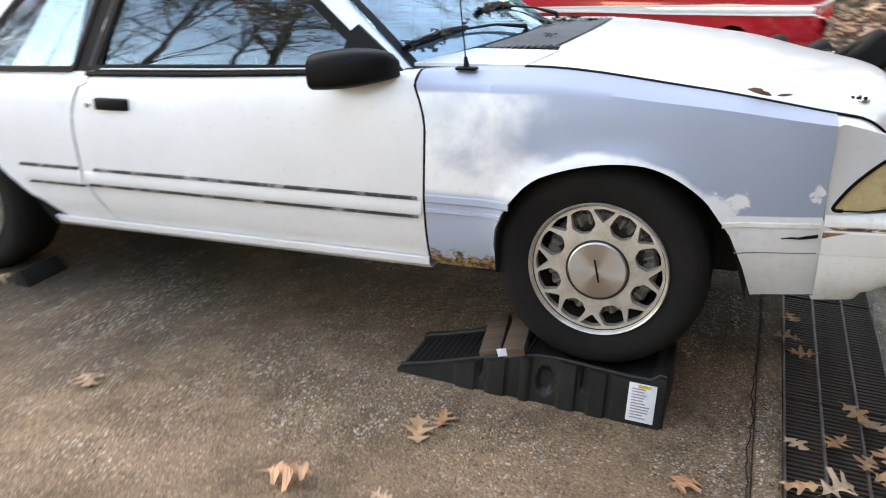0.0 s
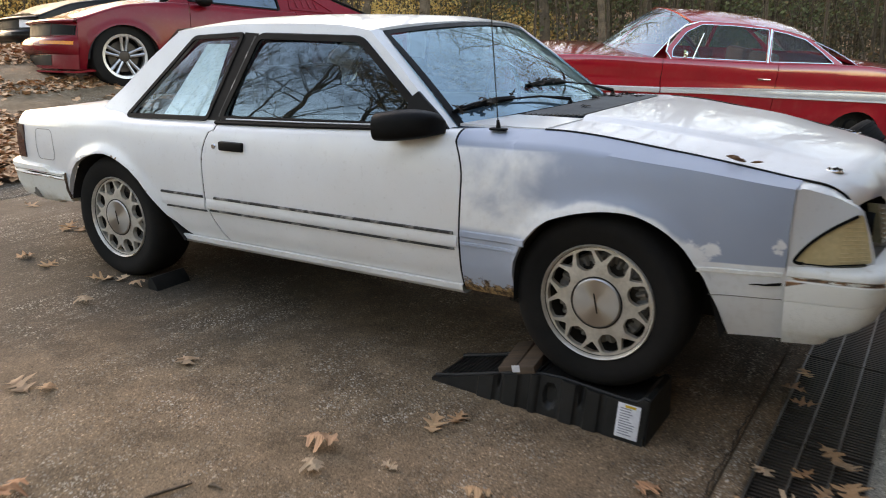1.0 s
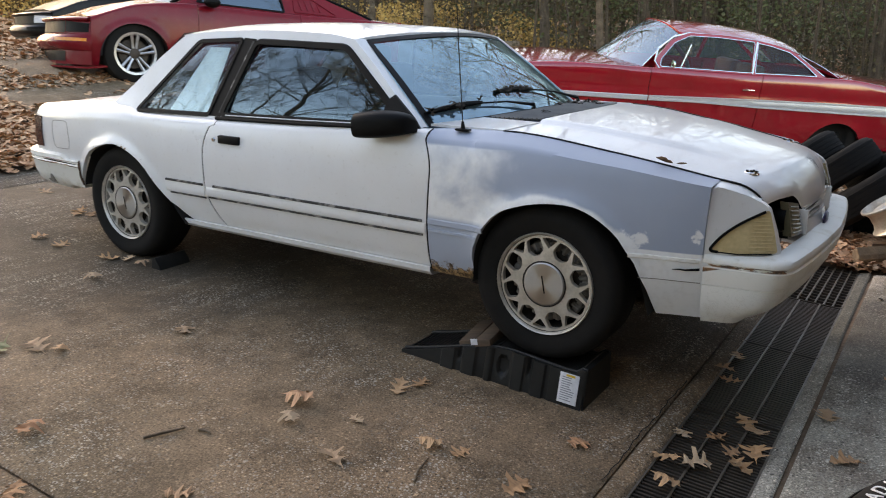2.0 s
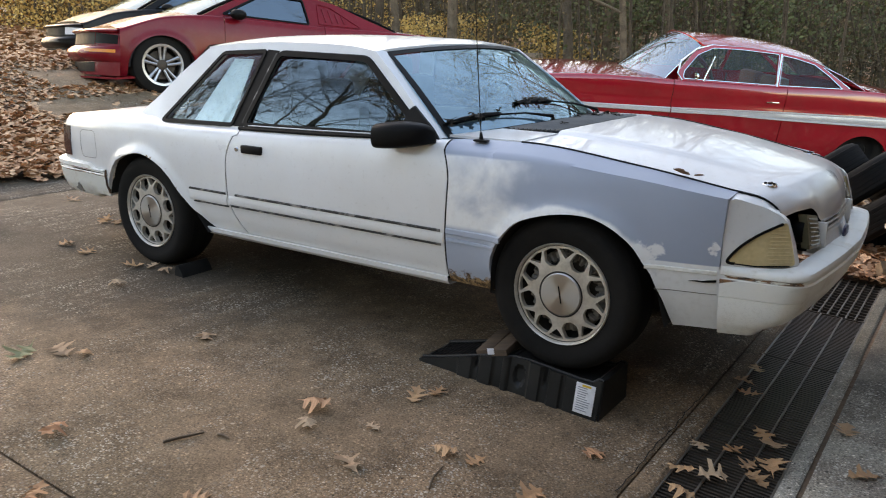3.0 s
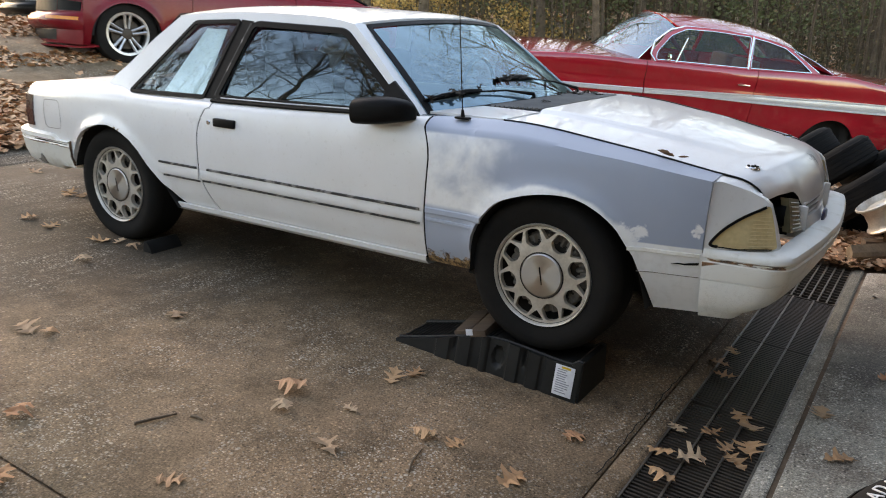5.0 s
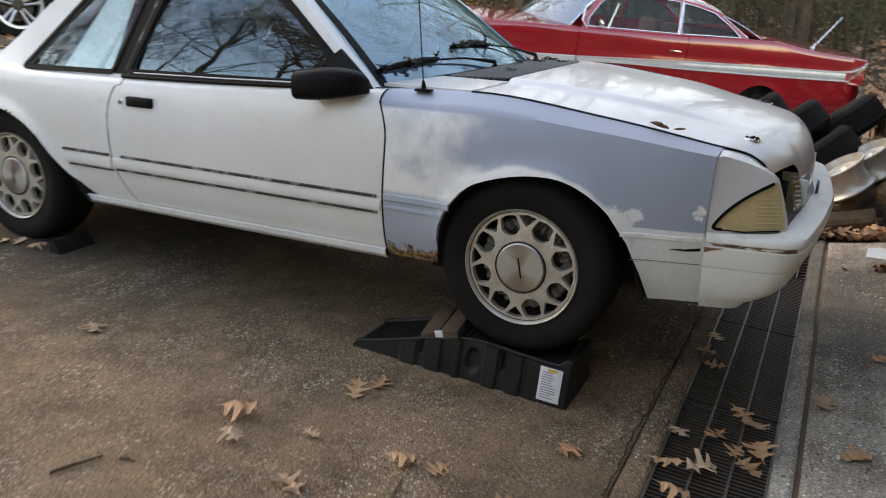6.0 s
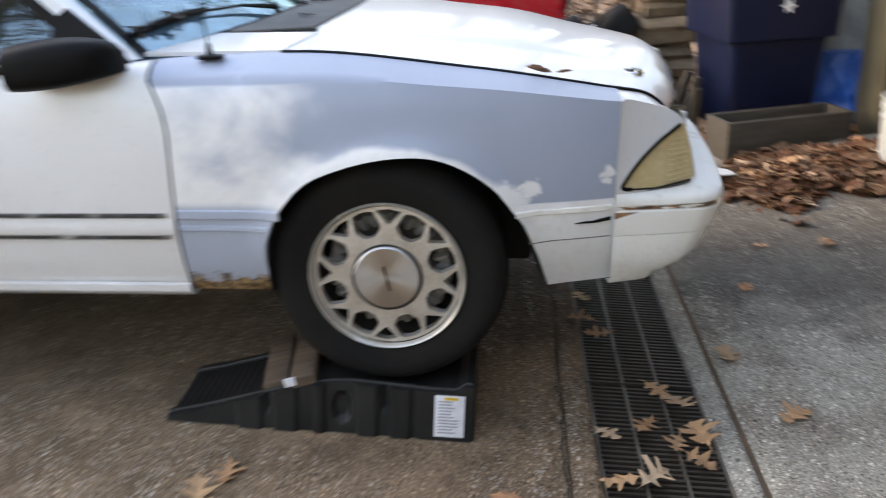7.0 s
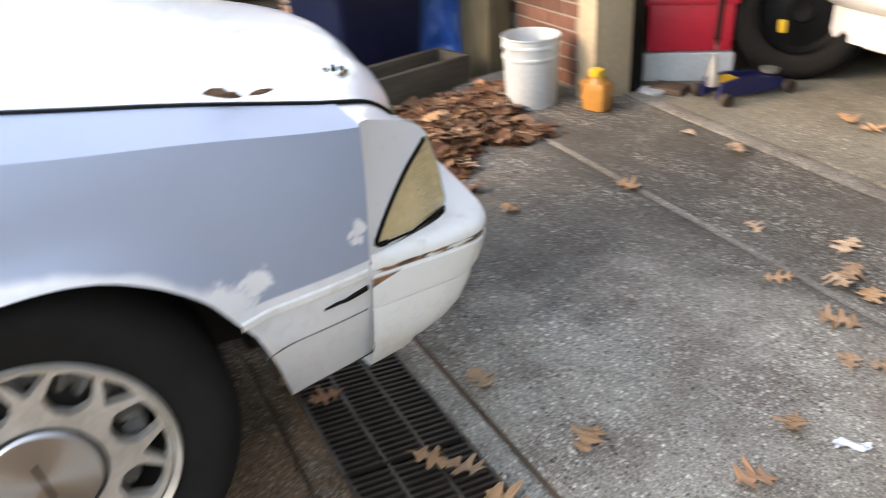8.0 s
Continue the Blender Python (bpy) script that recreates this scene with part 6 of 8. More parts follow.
def build_bin(name, label, m, body_mat, lid_mat, mark):
    b = thing(name, label, "wheeled bin", m, "wheeled bins")
    bm = bmesh.new()
    ring = lambda w, d, z: [(x, y, z) for x, y in round_corners([(-w, -d), (w, -d), (w, d), (-w, d)], 0.05, 4)]
    rows = [ring(0.235, 0.26, 0.0), ring(0.24, 0.27, 0.04), ring(0.275, 0.315, 0.55), ring(0.277, 0.317, 0.57), ring(0.322, 0.355, 0.585), ring(0.335, 0.365, 0.98)]
    vs = [[bm.verts.new(p) for p in r] for r in rows]
    n = len(vs[0])
    for a, c in zip(vs, vs[1:]):
        for i in range(n):
            bm.faces.new((a[i], a[(i + 1) % n], c[(i + 1) % n], c[i]))
    bm.faces.new(vs[0][::-1])
    part("body", bm, body_mat, b, smooth=40)
    bm = bmesh.new()
    grid(bm, 10, 10, lambda u, v: (-0.33 + 0.66 * u, -0.385 + 0.75 * v, 0.985 + 0.055 * math.sin(u * math.pi) ** 0.5 * math.sin(v * math.pi) ** 0.5))
    hem(bm, (0, 0, -0.035))
    part("lid", bm, lid_mat, b, smooth=40)
    for x in (-0.29, 0.29):
        bm = bmesh.new()
        lathe(bm, [(0.0, -0.025), (0.09, -0.025), (0.10, -0.015), (0.10, 0.015), (0.09, 0.025), (0.0, 0.025)], 24, "x", (x, 0.30, 0.10))
        part("bin_wheel", bm, M_RUBBER, b)
    if mark:
        bm = bmesh.new()
        star = [(0.045 * (1 if k % 2 == 0 else 0.5) * math.cos(k * math.tau / 12), 0.045 * (1 if k % 2 == 0 else 0.5) * math.sin(k * math.tau / 12)) for k in range(12)]
        fill(bm, [star], lambda a, c: (a, -0.368, 0.765 + c), (0, 0.003, 0))
        part("emblem", bm, M_WHITETEXT, b, "plain white emblem", smooth=0)
    bm = bmesh.new()
    tube(bm, [(-0.25, 0.40, 0.93), (0.25, 0.40, 0.93)], 0.014, 8)
    part("bar_handle", bm, body_mat, b)
    return b


def draped(name, label, m, w, h, material, seed, drop=0.0, cat="tarp"):
    bm = bmesh.new()

    def f(u, v):
        x, z = (u - 0.5) * w, h * v
        k = noise.noise((u * 4 + seed, v * 3, 0.3)) * 0.06 + noise.noise((u * 13, v * 7 + seed, 2)) * 0.02
        return (x * (1.05 - 0.15 * v), k - 0.16 * (1 - v) ** 2, z + drop * (u - 0.5))
    grid(bm, 26, 22, f)
    hem(bm, (0, 0.10, 0))
    ob = part(name, bm, material, None, smooth=70)
    ob.matrix_world = m
    return tagged(ob, label, cat)


def tyre_mesh(R=0.32, W=0.2, rim=0.2, name="tyre_body"):
    bm = bmesh.new()
    h = W / 2
    lathe(bm, [(rim, -h * 0.8), (rim + 0.02, -h * 0.95), (R * 0.84, -h), (R * 0.93, -h * 0.90), (R * 0.978, -h * 0.70), (R, -h * 0.42), (R + 0.001, 0), (R, h * 0.42), (R * 0.978, h * 0.70), (R * 0.93, h * 0.90), (R * 0.84, h), (rim + 0.02, h * 0.95), (rim, h * 0.8), (rim * 0.99, 0), (rim, -h * 0.8)], 48)
    return bm


def build_tyre(label, m, group="", R=0.32, W=0.2, rim=0.2):
    t = thing("tyre", label, "tyre", m, group)
    part("carcass", tyre_mesh(R, W, rim), M_RUBBER, t, smooth=45)
    for k in range(5):
        bm = bmesh.new()
        a = (-0.34 + k * 0.138) * W
        lathe(bm, [(R - 0.002, a), (R + 0.003, a + 0.003), (R + 0.003, a + 0.11 * W), (R - 0.002, a + 0.125 * W)], 48)
        part("tread_band", bm, M_RUBBER, t)
    return t


def build_garage_things():
    box_ = thing("red_crate", "red plastic crate with a dark bundle on top", "crate", pose(5.62, 1.97, FLOOR_Z + 0.14, 0, 0, -36))
    part("tub", boxm(0.02, ((-0.20, -0.13, 0), (0.20, 0.13, 0.26))), M_REDBOX, box_)
    part("rim_band", boxm(0.012, ((-0.215, -0.145, 0.225), (0.215, 0.145, 0.262))), M_REDBOX, box_)
    cart = thing("white_box", "white cardboard box with a blue print patch under the crate", "box", pose(5.62, 1.97, FLOOR_Z, 0, 0, -36))
    part("carton", boxm(0.004, ((-0.21, -0.145, 0), (0.21, 0.145, 0.138))), M_BUCKET, cart, smooth=0)
    part("print_patch", boxm(0, ((-0.212, -0.14, 0.02), (-0.2095, 0.02, 0.12)), ), M_BLUEJACK, cart, smooth=0)
    bm = bmesh.new()
    grid(bm, 14, 10, lambda u, v: (0.10 * math.cos(u * math.tau) * math.sin(v * math.pi), 0.08 * math.sin(u * math.tau) * math.sin(v * math.pi), 0.07 - 0.07 * math.cos(v * math.pi) + 0.01 * noise.noise((u * 6, v * 5, 1))), True)
    bun = part("dark_bundle", bm, M_BLACK, None)
    bun.matrix_world = pose(5.62, 1.96, FLOOR_Z + 0.402)
    tagged(bun, "dark crumpled bundle lying on the red crate", "bundle")
    # trolley jack
    j = thing("trolley_jack", "blue trolley jack with a grey handle on the garage floor", "car jack", pose(5.405, 1.55, FLOOR_Z, 0, 0, -4) @ Matrix.Scale(0.86, 4))
    for y in (-0.075, 0.055):
        bm = bmesh.new()
        fill(bm, [[(-0.02, 0.025), (0.40, 0.03), (0.46, 0.05), (0.40, 0.085), (0.15, 0.125), (0.0, 0.115)]], lambda a, b: (a, y, b), (0, 0.02, 0))
        part("side_plate", bm, M_BLUEJACK, j)
    part("cover", boxm(0.004, ((0.02, -0.055, 0.09), (0.14, 0.055, 0.115))), M_YELLOW, j, "yellow warning plate")
    part("crosshead", boxm(0.008, ((0.10, -0.05, 0.05), (0.36, 0.05, 0.085))), M_BLUEJACK, j)
    bm = bmesh.new()
    lathe(bm, [(0.0, 0.0), (0.045, 0.0), (0.05, 0.02), (0.0, 0.022)], 20, "z", (0.38, 0, 0.10))
    part("saddle", bm, M_STEEL, j)
    for x, y in ((0.43, -0.10), (0.43, 0.10), (0.0, -0.11), (0.0, 0.11)):
        bm = bmesh.new()
        lathe(bm, [(0.0, -0.018), (0.034, -0.018), (0.036, 0), (0.034, 0.018), (0.0, 0.018)], 18, "y", (x, y, 0.036))
        part("castor", bm, M_IRON, j)
    bm = bmesh.new()
    tube(bm, [(0.0, 0, 0.09), (-0.01, 0.0, 0.16), (0.0, 0.0, 0.33)], [0.035, 0.028, 0.016], 12)
    part("handle_socket", bm, M_STEEL, j, "grey steel handle socket")
    bm = bmesh.new()
    tube(bm, [(0.0, 0, 0.33), (0.03, 0.0, 1.1)], 0.016, 12)
    part("handle", bm, M_BLACK, j, "black foam-covered handle")
    bm = boxm(0.003, ((-0.07, -0.10, 0), (0.05, 0.06, 0.03)))
    w = part("wood_scrap", bm, M_BLOCK, None)
    w.matrix_world = pose(5.36, 1.80, FLOOR_Z, 0, 0, 25)
    tagged(w, "brown wood scrap on the garage floor", "wood scrap")
    bm = bmesh.new()
    lathe(bm, [(0.0, 0.0), (0.055, 0.0), (0.06, 0.02), (0.055, 0.024), (0.0, 0.022)], 20, "z")
    w = part("plastic_lid", bm, M_BUCKET, None)
    w.matrix_world = pose(5.27, 1.80, FLOOR_Z)
    tagged(w, "white plastic lid on the garage floor", "lid")
    t = build_tyre("black tyre on a black wheel leaning in the garage", pose(6.0, 1.62, FLOOR_Z + 0.312, 0, 0, -46) @ pose(0, 0, 0, -4, 0, 0), "", 0.315, 0.21, 0.2)
    bm = bmesh.new()
    lathe(bm, [(0.0, -0.03), (0.05, -0.035), (0.06, -0.02), (0.17, 0.0), (0.195, -0.02), (0.202, -0.08)], 32)
    part("wheel_disc", bm, M_BLACK, t, "black wheel disc")
    part("strap", boxm(0.01, ((-0.10, -0.085, -0.095), (-0.062, -0.06, -0.035))), M_YELLOW, t, "yellow strap")
    for x, y, m_, hh in ((6.75, 1.75, M_REDBOX, 0.20), (6.9, 1.50, M_BLUEBIN, 0.30)):
        bm = bmesh.new()
        lathe(bm, [(0.0, 0.0), (0.06, 0.0), (0.065, 0.02), (0.065, hh - 0.04), (0.03, hh), (0.0, hh)], 20, "z")
        w = part("oil_can", bm, m_, None)
        w.matrix_world = pose(x, y, FLOOR_Z)
        tagged(w, "red can on the garage floor" if m_ is M_REDBOX else "blue can on the garage floor", "can")


build_garage()
build_bucket()
build_jug()
build_planter()
build_bin("wheeled_bin", "dark blue wheeled bin with a white emblem and blue lid", pose(4.36, 3.22, -0.24, 0, 0, 8), M_BLUEBIN, M_YELLOW, True)
draped("blue_tarp", "crumpled bright blue tarp bundle against the post", pose(4.86, 3.08, -0.24, 0, 0, -4), 0.42, 0.46, M_TARP, 1.0)
draped("grey_tarp", "grey tarp folded over a stack behind the bin", pose(4.90, 3.30, 0.12, 0, 0, -4), 0.6, 0.75, M_GREYTARP, 5.0, 0.25)
part_base = boxm(0.01, ((4.70, 3.34, -0.28), (5.2, 3.9, 0.80)))
tagged(part("covered_stack", part_base, M_GREYTARP, None), "stack covered with grey tarp", "covered stack")
build_garage_things()

# tyres heaped behind the coupe's nose, each leaning on the next
lean = Vector((-0.62, 0.05, 0.78)).to_track_quat("Y", "Z").to_matrix().to_4x4()
for x, y, z, up in ((2.86, 3.80, 0.20, 1), (3.12, 3.74, 0.17, 1), (3.34, 3.58, 0.03, 1), (3.47, 4.00, 0.20, 1), (2.95, 3.78, -0.20, 0), (3.42, 4.10, -0.20, 0)):
    turned = lean if up else pose(0, 0, 0, 90, 0, 0)
    build_tyre("worn black car tyre leaning on the next in a heap" if up else "black car tyre lying flat under the heap", Matrix.Translation((x, y, z)) @ turned, "heap of tyres", 0.325, 0.215, 0.2)


def build_loose_rim(label, m):
    """A bare alloy rim: flanged barrel with a dished disc."""
    t = thing("loose_rim", label, "wheel rim", m, "loose rims")
    bm = bmesh.new()
    lathe(bm, [(0.150, -0.086), (0.160, -0.084), (0.161, -0.074), (0.148, -0.066), (0.132, -0.03), (0.130, 0.03), (0.146, 0.066), (0.161, 0.074), (0.160, 0.084), (0.150, 0.086), (0.140, 0.066), (0.124, 0.03), (0.126, -0.03), (0.140, -0.066), (0.150, -0.086)], 40)
    part("barrel", bm, M_ALLOY, t, "grey alloy barrel")
    bm = bmesh.new()
    lathe(bm, [(0.0, 0.03), (0.03, 0.032), (0.05, 0.05), (0.10, 0.055), (0.126, 0.04)], 32)
    part("disc", bm, M_ALLOY, t, "dished wheel disc")
    return t


lean_rim = Vector((-0.53, -0.12, 0.84)).to_track_quat("Y", "Z").to_matrix().to_4x4()
build_loose_rim("bare grey alloy rim leaning against the tyres", Matrix.Translation((3.555, 3.10, 0.035)) @ lean_rim)
build_loose_rim("bare grey alloy rim lying behind another", Matrix.Translation((3.70, 3.34, 0.10)) @ lean_rim)
for x, y, z, a in ((3.60, 3.16, -0.27, 20), (3.74, 3.32, -0.27, -15), (3.66, 3.24, -0.17, 70)):
    board("wood_block", "rough wood offcut under the loose rims", pose(x, y, z, 0, 0, a), (0.32, 0.10, 0.10), M_BLOCK, group="blocks under the rims")
bm = bmesh.new()
fill(bm, [[(0, 0), (0.30, -0.05), (0.34, -0.04), (0.30, 0.02), (0.05, 0.16), (-0.02, 0.14)]], lambda a, b: (a, b, 0.02), (0, 0, 0.006))
s = part("panel_shard", bm, M_BUCKET, None)
s.matrix_world = pose(3.70, 2.12, -0.20, 8, -6, -14) @ Matrix.Scale(0.86, 4)
tagged(s, "white plastic shard lying by the planter", "scrap")

# two tyres stacked on the apron, the upper one with raised white letters
STACK = (4.08, -0.95, apron_z(4.08, -0.95))
build_tyre("plain black tyre lying flat under another on the apron", Matrix.Translation((STACK[0] + 0.02, STACK[1] - 0.02, STACK[2] + 0.111)) @ pose(0, 0, 0, 90, 0, 0), "stacked tyres", 0.335, 0.22, 0.2)
top_tyre = Matrix.Translation((STACK[0], STACK[1], STACK[2] + 0.333))
lt = build_tyre("black tyre with raised white sidewall letters, stacked on another", top_tyre @ pose(0, 0, 0, 90, 0, 0), "stacked tyres", 0.335, 0.22, 0.2)
for k, ch in enumerate("RADIAL"):
    cu = bpy.data.curves.new("letter", "FONT")
    cu.body, cu.size, cu.extrude, cu.align_x = ch, 0.046, 0.0012, "CENTER"
    tmp = new("letter_curve", cu)
    me = bpy.data.meshes.new_from_object(tmp.evaluated_get(bpy.context.evaluated_depsgraph_get()))
    bpy.data.objects.remove(tmp)
    me.materials.append(M_WHITETEXT)
    o = new("raised_letter", me)
    o.parent = lt
    a = radians(152 + 8.0 * (3.0 - k))
    o.matrix_local = pose(0, 0, 0, -90, 0, 0) @ Matrix.Translation((0.262 * math.cos(a), 0.262 * math.sin(a), 0.1112)) @ pose(0, 0, 0, 0, 0, math.degrees(a) - 90)

# ---- the other cars: x forward from the tail, y = 0 the middle line, z up ----
def build_car(name, label, m, s):
    """A parked car from a dictionary of its curves; both flanks, lids, greenhouse, bumpers, wheels."""
    car = thing(name, label, "car", m)
    hw, L, paint = s["hw"], s["L"], s["paint"]
    inset, bulge, belt = pchip(*s["plan"]), pchip(*s["prof"]), pchip(*s["belt"])
    arches = s["arches"]

    def bottom(x):
        z = s["low"]
        for c, zc, r in arches:
            if abs(x - c) < r:
                z = max(z, zc + math.sqrt(r * r - (x - c) ** 2))
        return z

    def side_y(x, z):
        y = hw - inset(x) - bulge(z)
        for c, zc, r in arches:
            g = abs(math.hypot(x - c, z - zc) - r)
            if z > zc - 0.05:
                y += s["flare"] * math.exp(-(g / 0.05) ** 2)
        return y

    for sg in (1, -1):
        for nm, x0, x1 in s["panels"]:
            bm = bmesh.new()
            us = {i / 15 for i in range(16)}
            for c, zc, r in arches:
                us |= {(c + r * math.cos(k * math.pi / 14) - x0) / (x1 - x0) for k in range(15)}
            us = sorted(u for u in us if 0 <= u <= 1)
            cols = []
            for u in us:
                x = x0 + 0.004 + (x1 - x0 - 0.008) * u
                zb, zt = bottom(x), belt(x)
                col = [bm.verts.new((x, sg * side_y(x, zb + (zt - zb) * j / 13), zb + (zt - zb) * j / 13)) for j in range(14)]
                ys = side_y(x, zt)
                for k in (1, 2, 3):
                    col.append(bm.verts.new((x, sg * (ys - 0.04 * k / 3), zt + 0.018 * math.sin(k * math.pi / 6))))
                cols.append(col)
            for a, b in zip(cols, cols[1:]):
                for j in range(len(a) - 1):
                    bm.faces.new((a[j], b[j], b[j + 1], a[j + 1]))
            hem(bm, (0, -sg * 0.03, 0))
            part(nm, bm, paint, car, smooth=55)
    for nm, x0, x1, crown in s["lids"]:
        bm = bmesh.new()

        def lid(u, v):
            t = 2 * v - 1
            xs = x0 + (s["wrap"] * 0.97 * (1 - t * t) if nm == "bonnet" else 0)
            x = xs + (x1 - xs) * u
            ys = side_y(x0 + (x1 - x0) * u, belt(x0 + (x1 - x0) * u)) - 0.044
            return (x, ys * t, belt(x) + 0.018 + crown * (1 - abs(t) ** 2.5) + s["ridge"] * math.exp(-((abs(t) - 0.62) / 0.09) ** 2))
        grid(bm, 14, 26, lid)
        hem(bm, (0, 0, -0.03))
        part(nm, bm, paint, car, smooth=55)
    for nm, xe, bow, sgn in (("front_panel", s["panels"][-1][2], s["bow"][1], 1), ("tail_panel", s["panels"][0][1], s["bow"][0], -1)):
        bm = bmesh.new()
        zt = belt(xe)
        grid(bm, 24, 9, lambda u, v: (xe + sgn * bow * (1 - abs(2 * u - 1) ** 3) - sgn * 0.05 * v * v, (side_y(xe, 0.5)) * (2 * u - 1), s["low"] + (zt + 0.01 - s["low"]) * v))
        part(nm, bm, paint, car, smooth=60)
    # greenhouse
    tum = lambda z: side_y(s["mid"], belt(s["mid"])) - 0.03 - (z - belt(s["mid"])) * s["tumble"]
    for sg in (1, -1):
        bm = bmesh.new()
        fill(bm, [s["cabin"]] + [w for _, w in s["windows"]], lambda a, b: (a, sg * tum(b), b), (0, -sg * 0.035, 0))
        part("pillar_frame", bm, paint, car, smooth=30)
        for nm, w in s["windows"]:
            bm = bmesh.new()
            fill(bm, [w], lambda a, b: (a, sg * (tum(b) - 0.012), b), (0, -sg * 0.004, 0))
            g = part(nm, bm, s["glass"], car, smooth=0)
            g.visible_shadow = False
            bm = bmesh.new()
            ribbon(bm, list(w) + [w[0]], s["trimw"], lambda a, b, h: (a, sg * (tum(b) + h + 0.001), b), 0.008)
            part("window_trim", bm, s["trim"], car)
    rx0, rx1 = s["roof"]
    edge = pchip(*s["roofline"])
    bm = bmesh.new()

    def roof(u, v):
        t = 2 * v - 1
        x = rx0 + (rx1 - rx0) * u
        return (x + (0.10 * u - 0.05 * (1 - u)) * (1 - t * t), (tum(edge(x)) - 0.004) * t, edge(x) + s["crown"] * (1 - abs(t) ** 2.4))
    grid(bm, 16, 22, roof)
    hem(bm, (0, 0, -0.02))
    part("roof", bm, paint, car, smooth=60)
    for nm, xa, xb, bowa, bowb in (("windscreen", rx1, s["screens"][1], 0.10, s["wrap"]), ("rear_window", rx0, s["screens"][0], -0.05, -0.16)):
        bm = bmesh.new()

        def pane(u, v):
            t = 2 * v - 1
            za, zb = edge(xa) + s["crown"] * (1 - abs(t) ** 2.4) - 0.01, belt(xb) + 0.02
            w = (tum(edge(xa)) - 0.05) * (1 - u) + (tum(belt(xb)) - 0.04) * u
            return (xa + (xb - xa) * u + (bowa * (1 - u) + bowb * u) * (1 - t * t), w * t, za + (zb - za) * u + 0.02 * math.sin(u * math.pi))
        grid(bm, 10, 20, pane)
        g = part(nm, bm, s.get("screen", s["glass"]), car)
        g.visible_shadow = False
        for v in (0.0, 1.0):
            bm = bmesh.new()
            tube(bm, [tuple(a + b for a, b in zip(pane(k / 8, v), (0.0, 0.0, 0.004))) for k in range(9)], s["trimw"] * 0.7, 6)
            part("screen_trim", bm, s["trim"], car)
    for y in (0.08, -0.60):
        part("seat", boxm(0.05, ((s["mid"] - 0.30, y, 0.45), (s["mid"] + 0.25, y + 0.52, 0.62)), ((s["mid"] - 0.45, y, 0.55), (s["mid"] - 0.28, y + 0.52, belt(s["mid"]) + s["seat"]))), s["seatm"], car)
    part("floor_pan", boxm(0.02, ((s["panels"][0][1] + 0.15, -hw + 0.33, s["low"] + 0.02), (s["panels"][-1][2] - 0.15, hw - 0.33, belt(s["mid"]) - 0.22))), M_DARK, car)
    for c, zc, r in arches:
        for sg in (1, -1):
            bm = bmesh.new()
            grid(bm, 17, 3, lambda u, v: (c + r * math.cos(u * math.pi), sg * (side_y(c, zc + r) - 0.02 - 0.32 * v), zc + r * math.sin(u * math.pi)))
            part("wheel_well", bm, M_DARK, car)
            s["wheel"](car, (c, sg * (hw - s["track"]), s["rad"]), sg)
    s["extra"](car, side_y, belt, edge, tum)
    return car


def steel_wheel(car, c, sg):
    R = 0.345
    bm = bmesh.new()
    lathe(bm, [(0.19, -sg * 0.02), (0.24, sg * 0.006), (0.30, 0.0), (0.335, -sg * 0.02), (R, -sg * 0.05), (R, -sg * 0.16), (0.30, -sg * 0.2)], 40, center=c)
    w = part("wheel", bm, M_RUBBER, car, "black tyre on a dark steel wheel")
    bm = bmesh.new()
    lathe(bm, [(0.0, -sg * 0.01), (0.08, -sg * 0.012), (0.10, -sg * 0.035), (0.16, -sg * 0.03), (0.19, -sg * 0.015)], 32, center=c)
    part("wheel_cover", bm, M_BLACK, w, "dark steel wheel disc")


def sport_wheel(car, c, sg):
    R = 0.345
    bm = bmesh.new()
    lathe(bm, [(0.232, -sg * 0.01), (0.245, sg * 0.006), (0.30, sg * 0.004), (0.332, -sg * 0.015), (R, -sg * 0.045), (R, -sg * 0.19), (0.30, -sg * 0.22)], 48, center=c)
    w = part("wheel", bm, M_RUBBER, car, "black low tyre on a silver five-spoke wheel")
    bm = bmesh.new()
    lathe(bm, [(0.203, -sg * 0.03), (0.212, -sg * 0.002), (0.238, sg * 0.002), (0.241, -sg * 0.012), (0.225, -sg * 0.20)], 48, center=c)
    part("rim", bm, M_STEEL, w, "polished rim lip")
    for k in range(5):
        a = math.pi / 2 + k * math.tau / 5
        for d in (-0.17, 0.17):
            bm = bmesh.new()
            pts = [(c[0] + r * math.cos(a + d * f), c[1] - sg * dd, c[2] + r * math.sin(a + d * f)) for r, f, dd in ((0.06, 1.6, 0.04), (0.13, 1.15, 0.035), (0.222, 0.95, 0.02))]
            tube(bm, pts, [0.016, 0.014, 0.022], 6)
            part("spoke", bm, M_STEEL, w)
    bm = bmesh.new()
    lathe(bm, [(0.0, -sg * 0.026), (0.03, -sg * 0.026), (0.058, -sg * 0.034), (0.064, -sg * 0.06)], 24, center=c)
    part("hub", bm, M_IRON, w, "dark wheel hub")
    bm = bmesh.new()
    lathe(bm, [(0.07, -sg * 0.08), (0.165, -sg * 0.08), (0.165, -sg * 0.1)], 32, center=c)
    part("brake_disc", bm, M_IRON, w)
    bm = bmesh.new()
    lathe(bm, [(0.0, -sg * 0.16), (0.228, -sg * 0.16)], 24, center=c)
    part("wheel_back", bm, M_DARK, w)


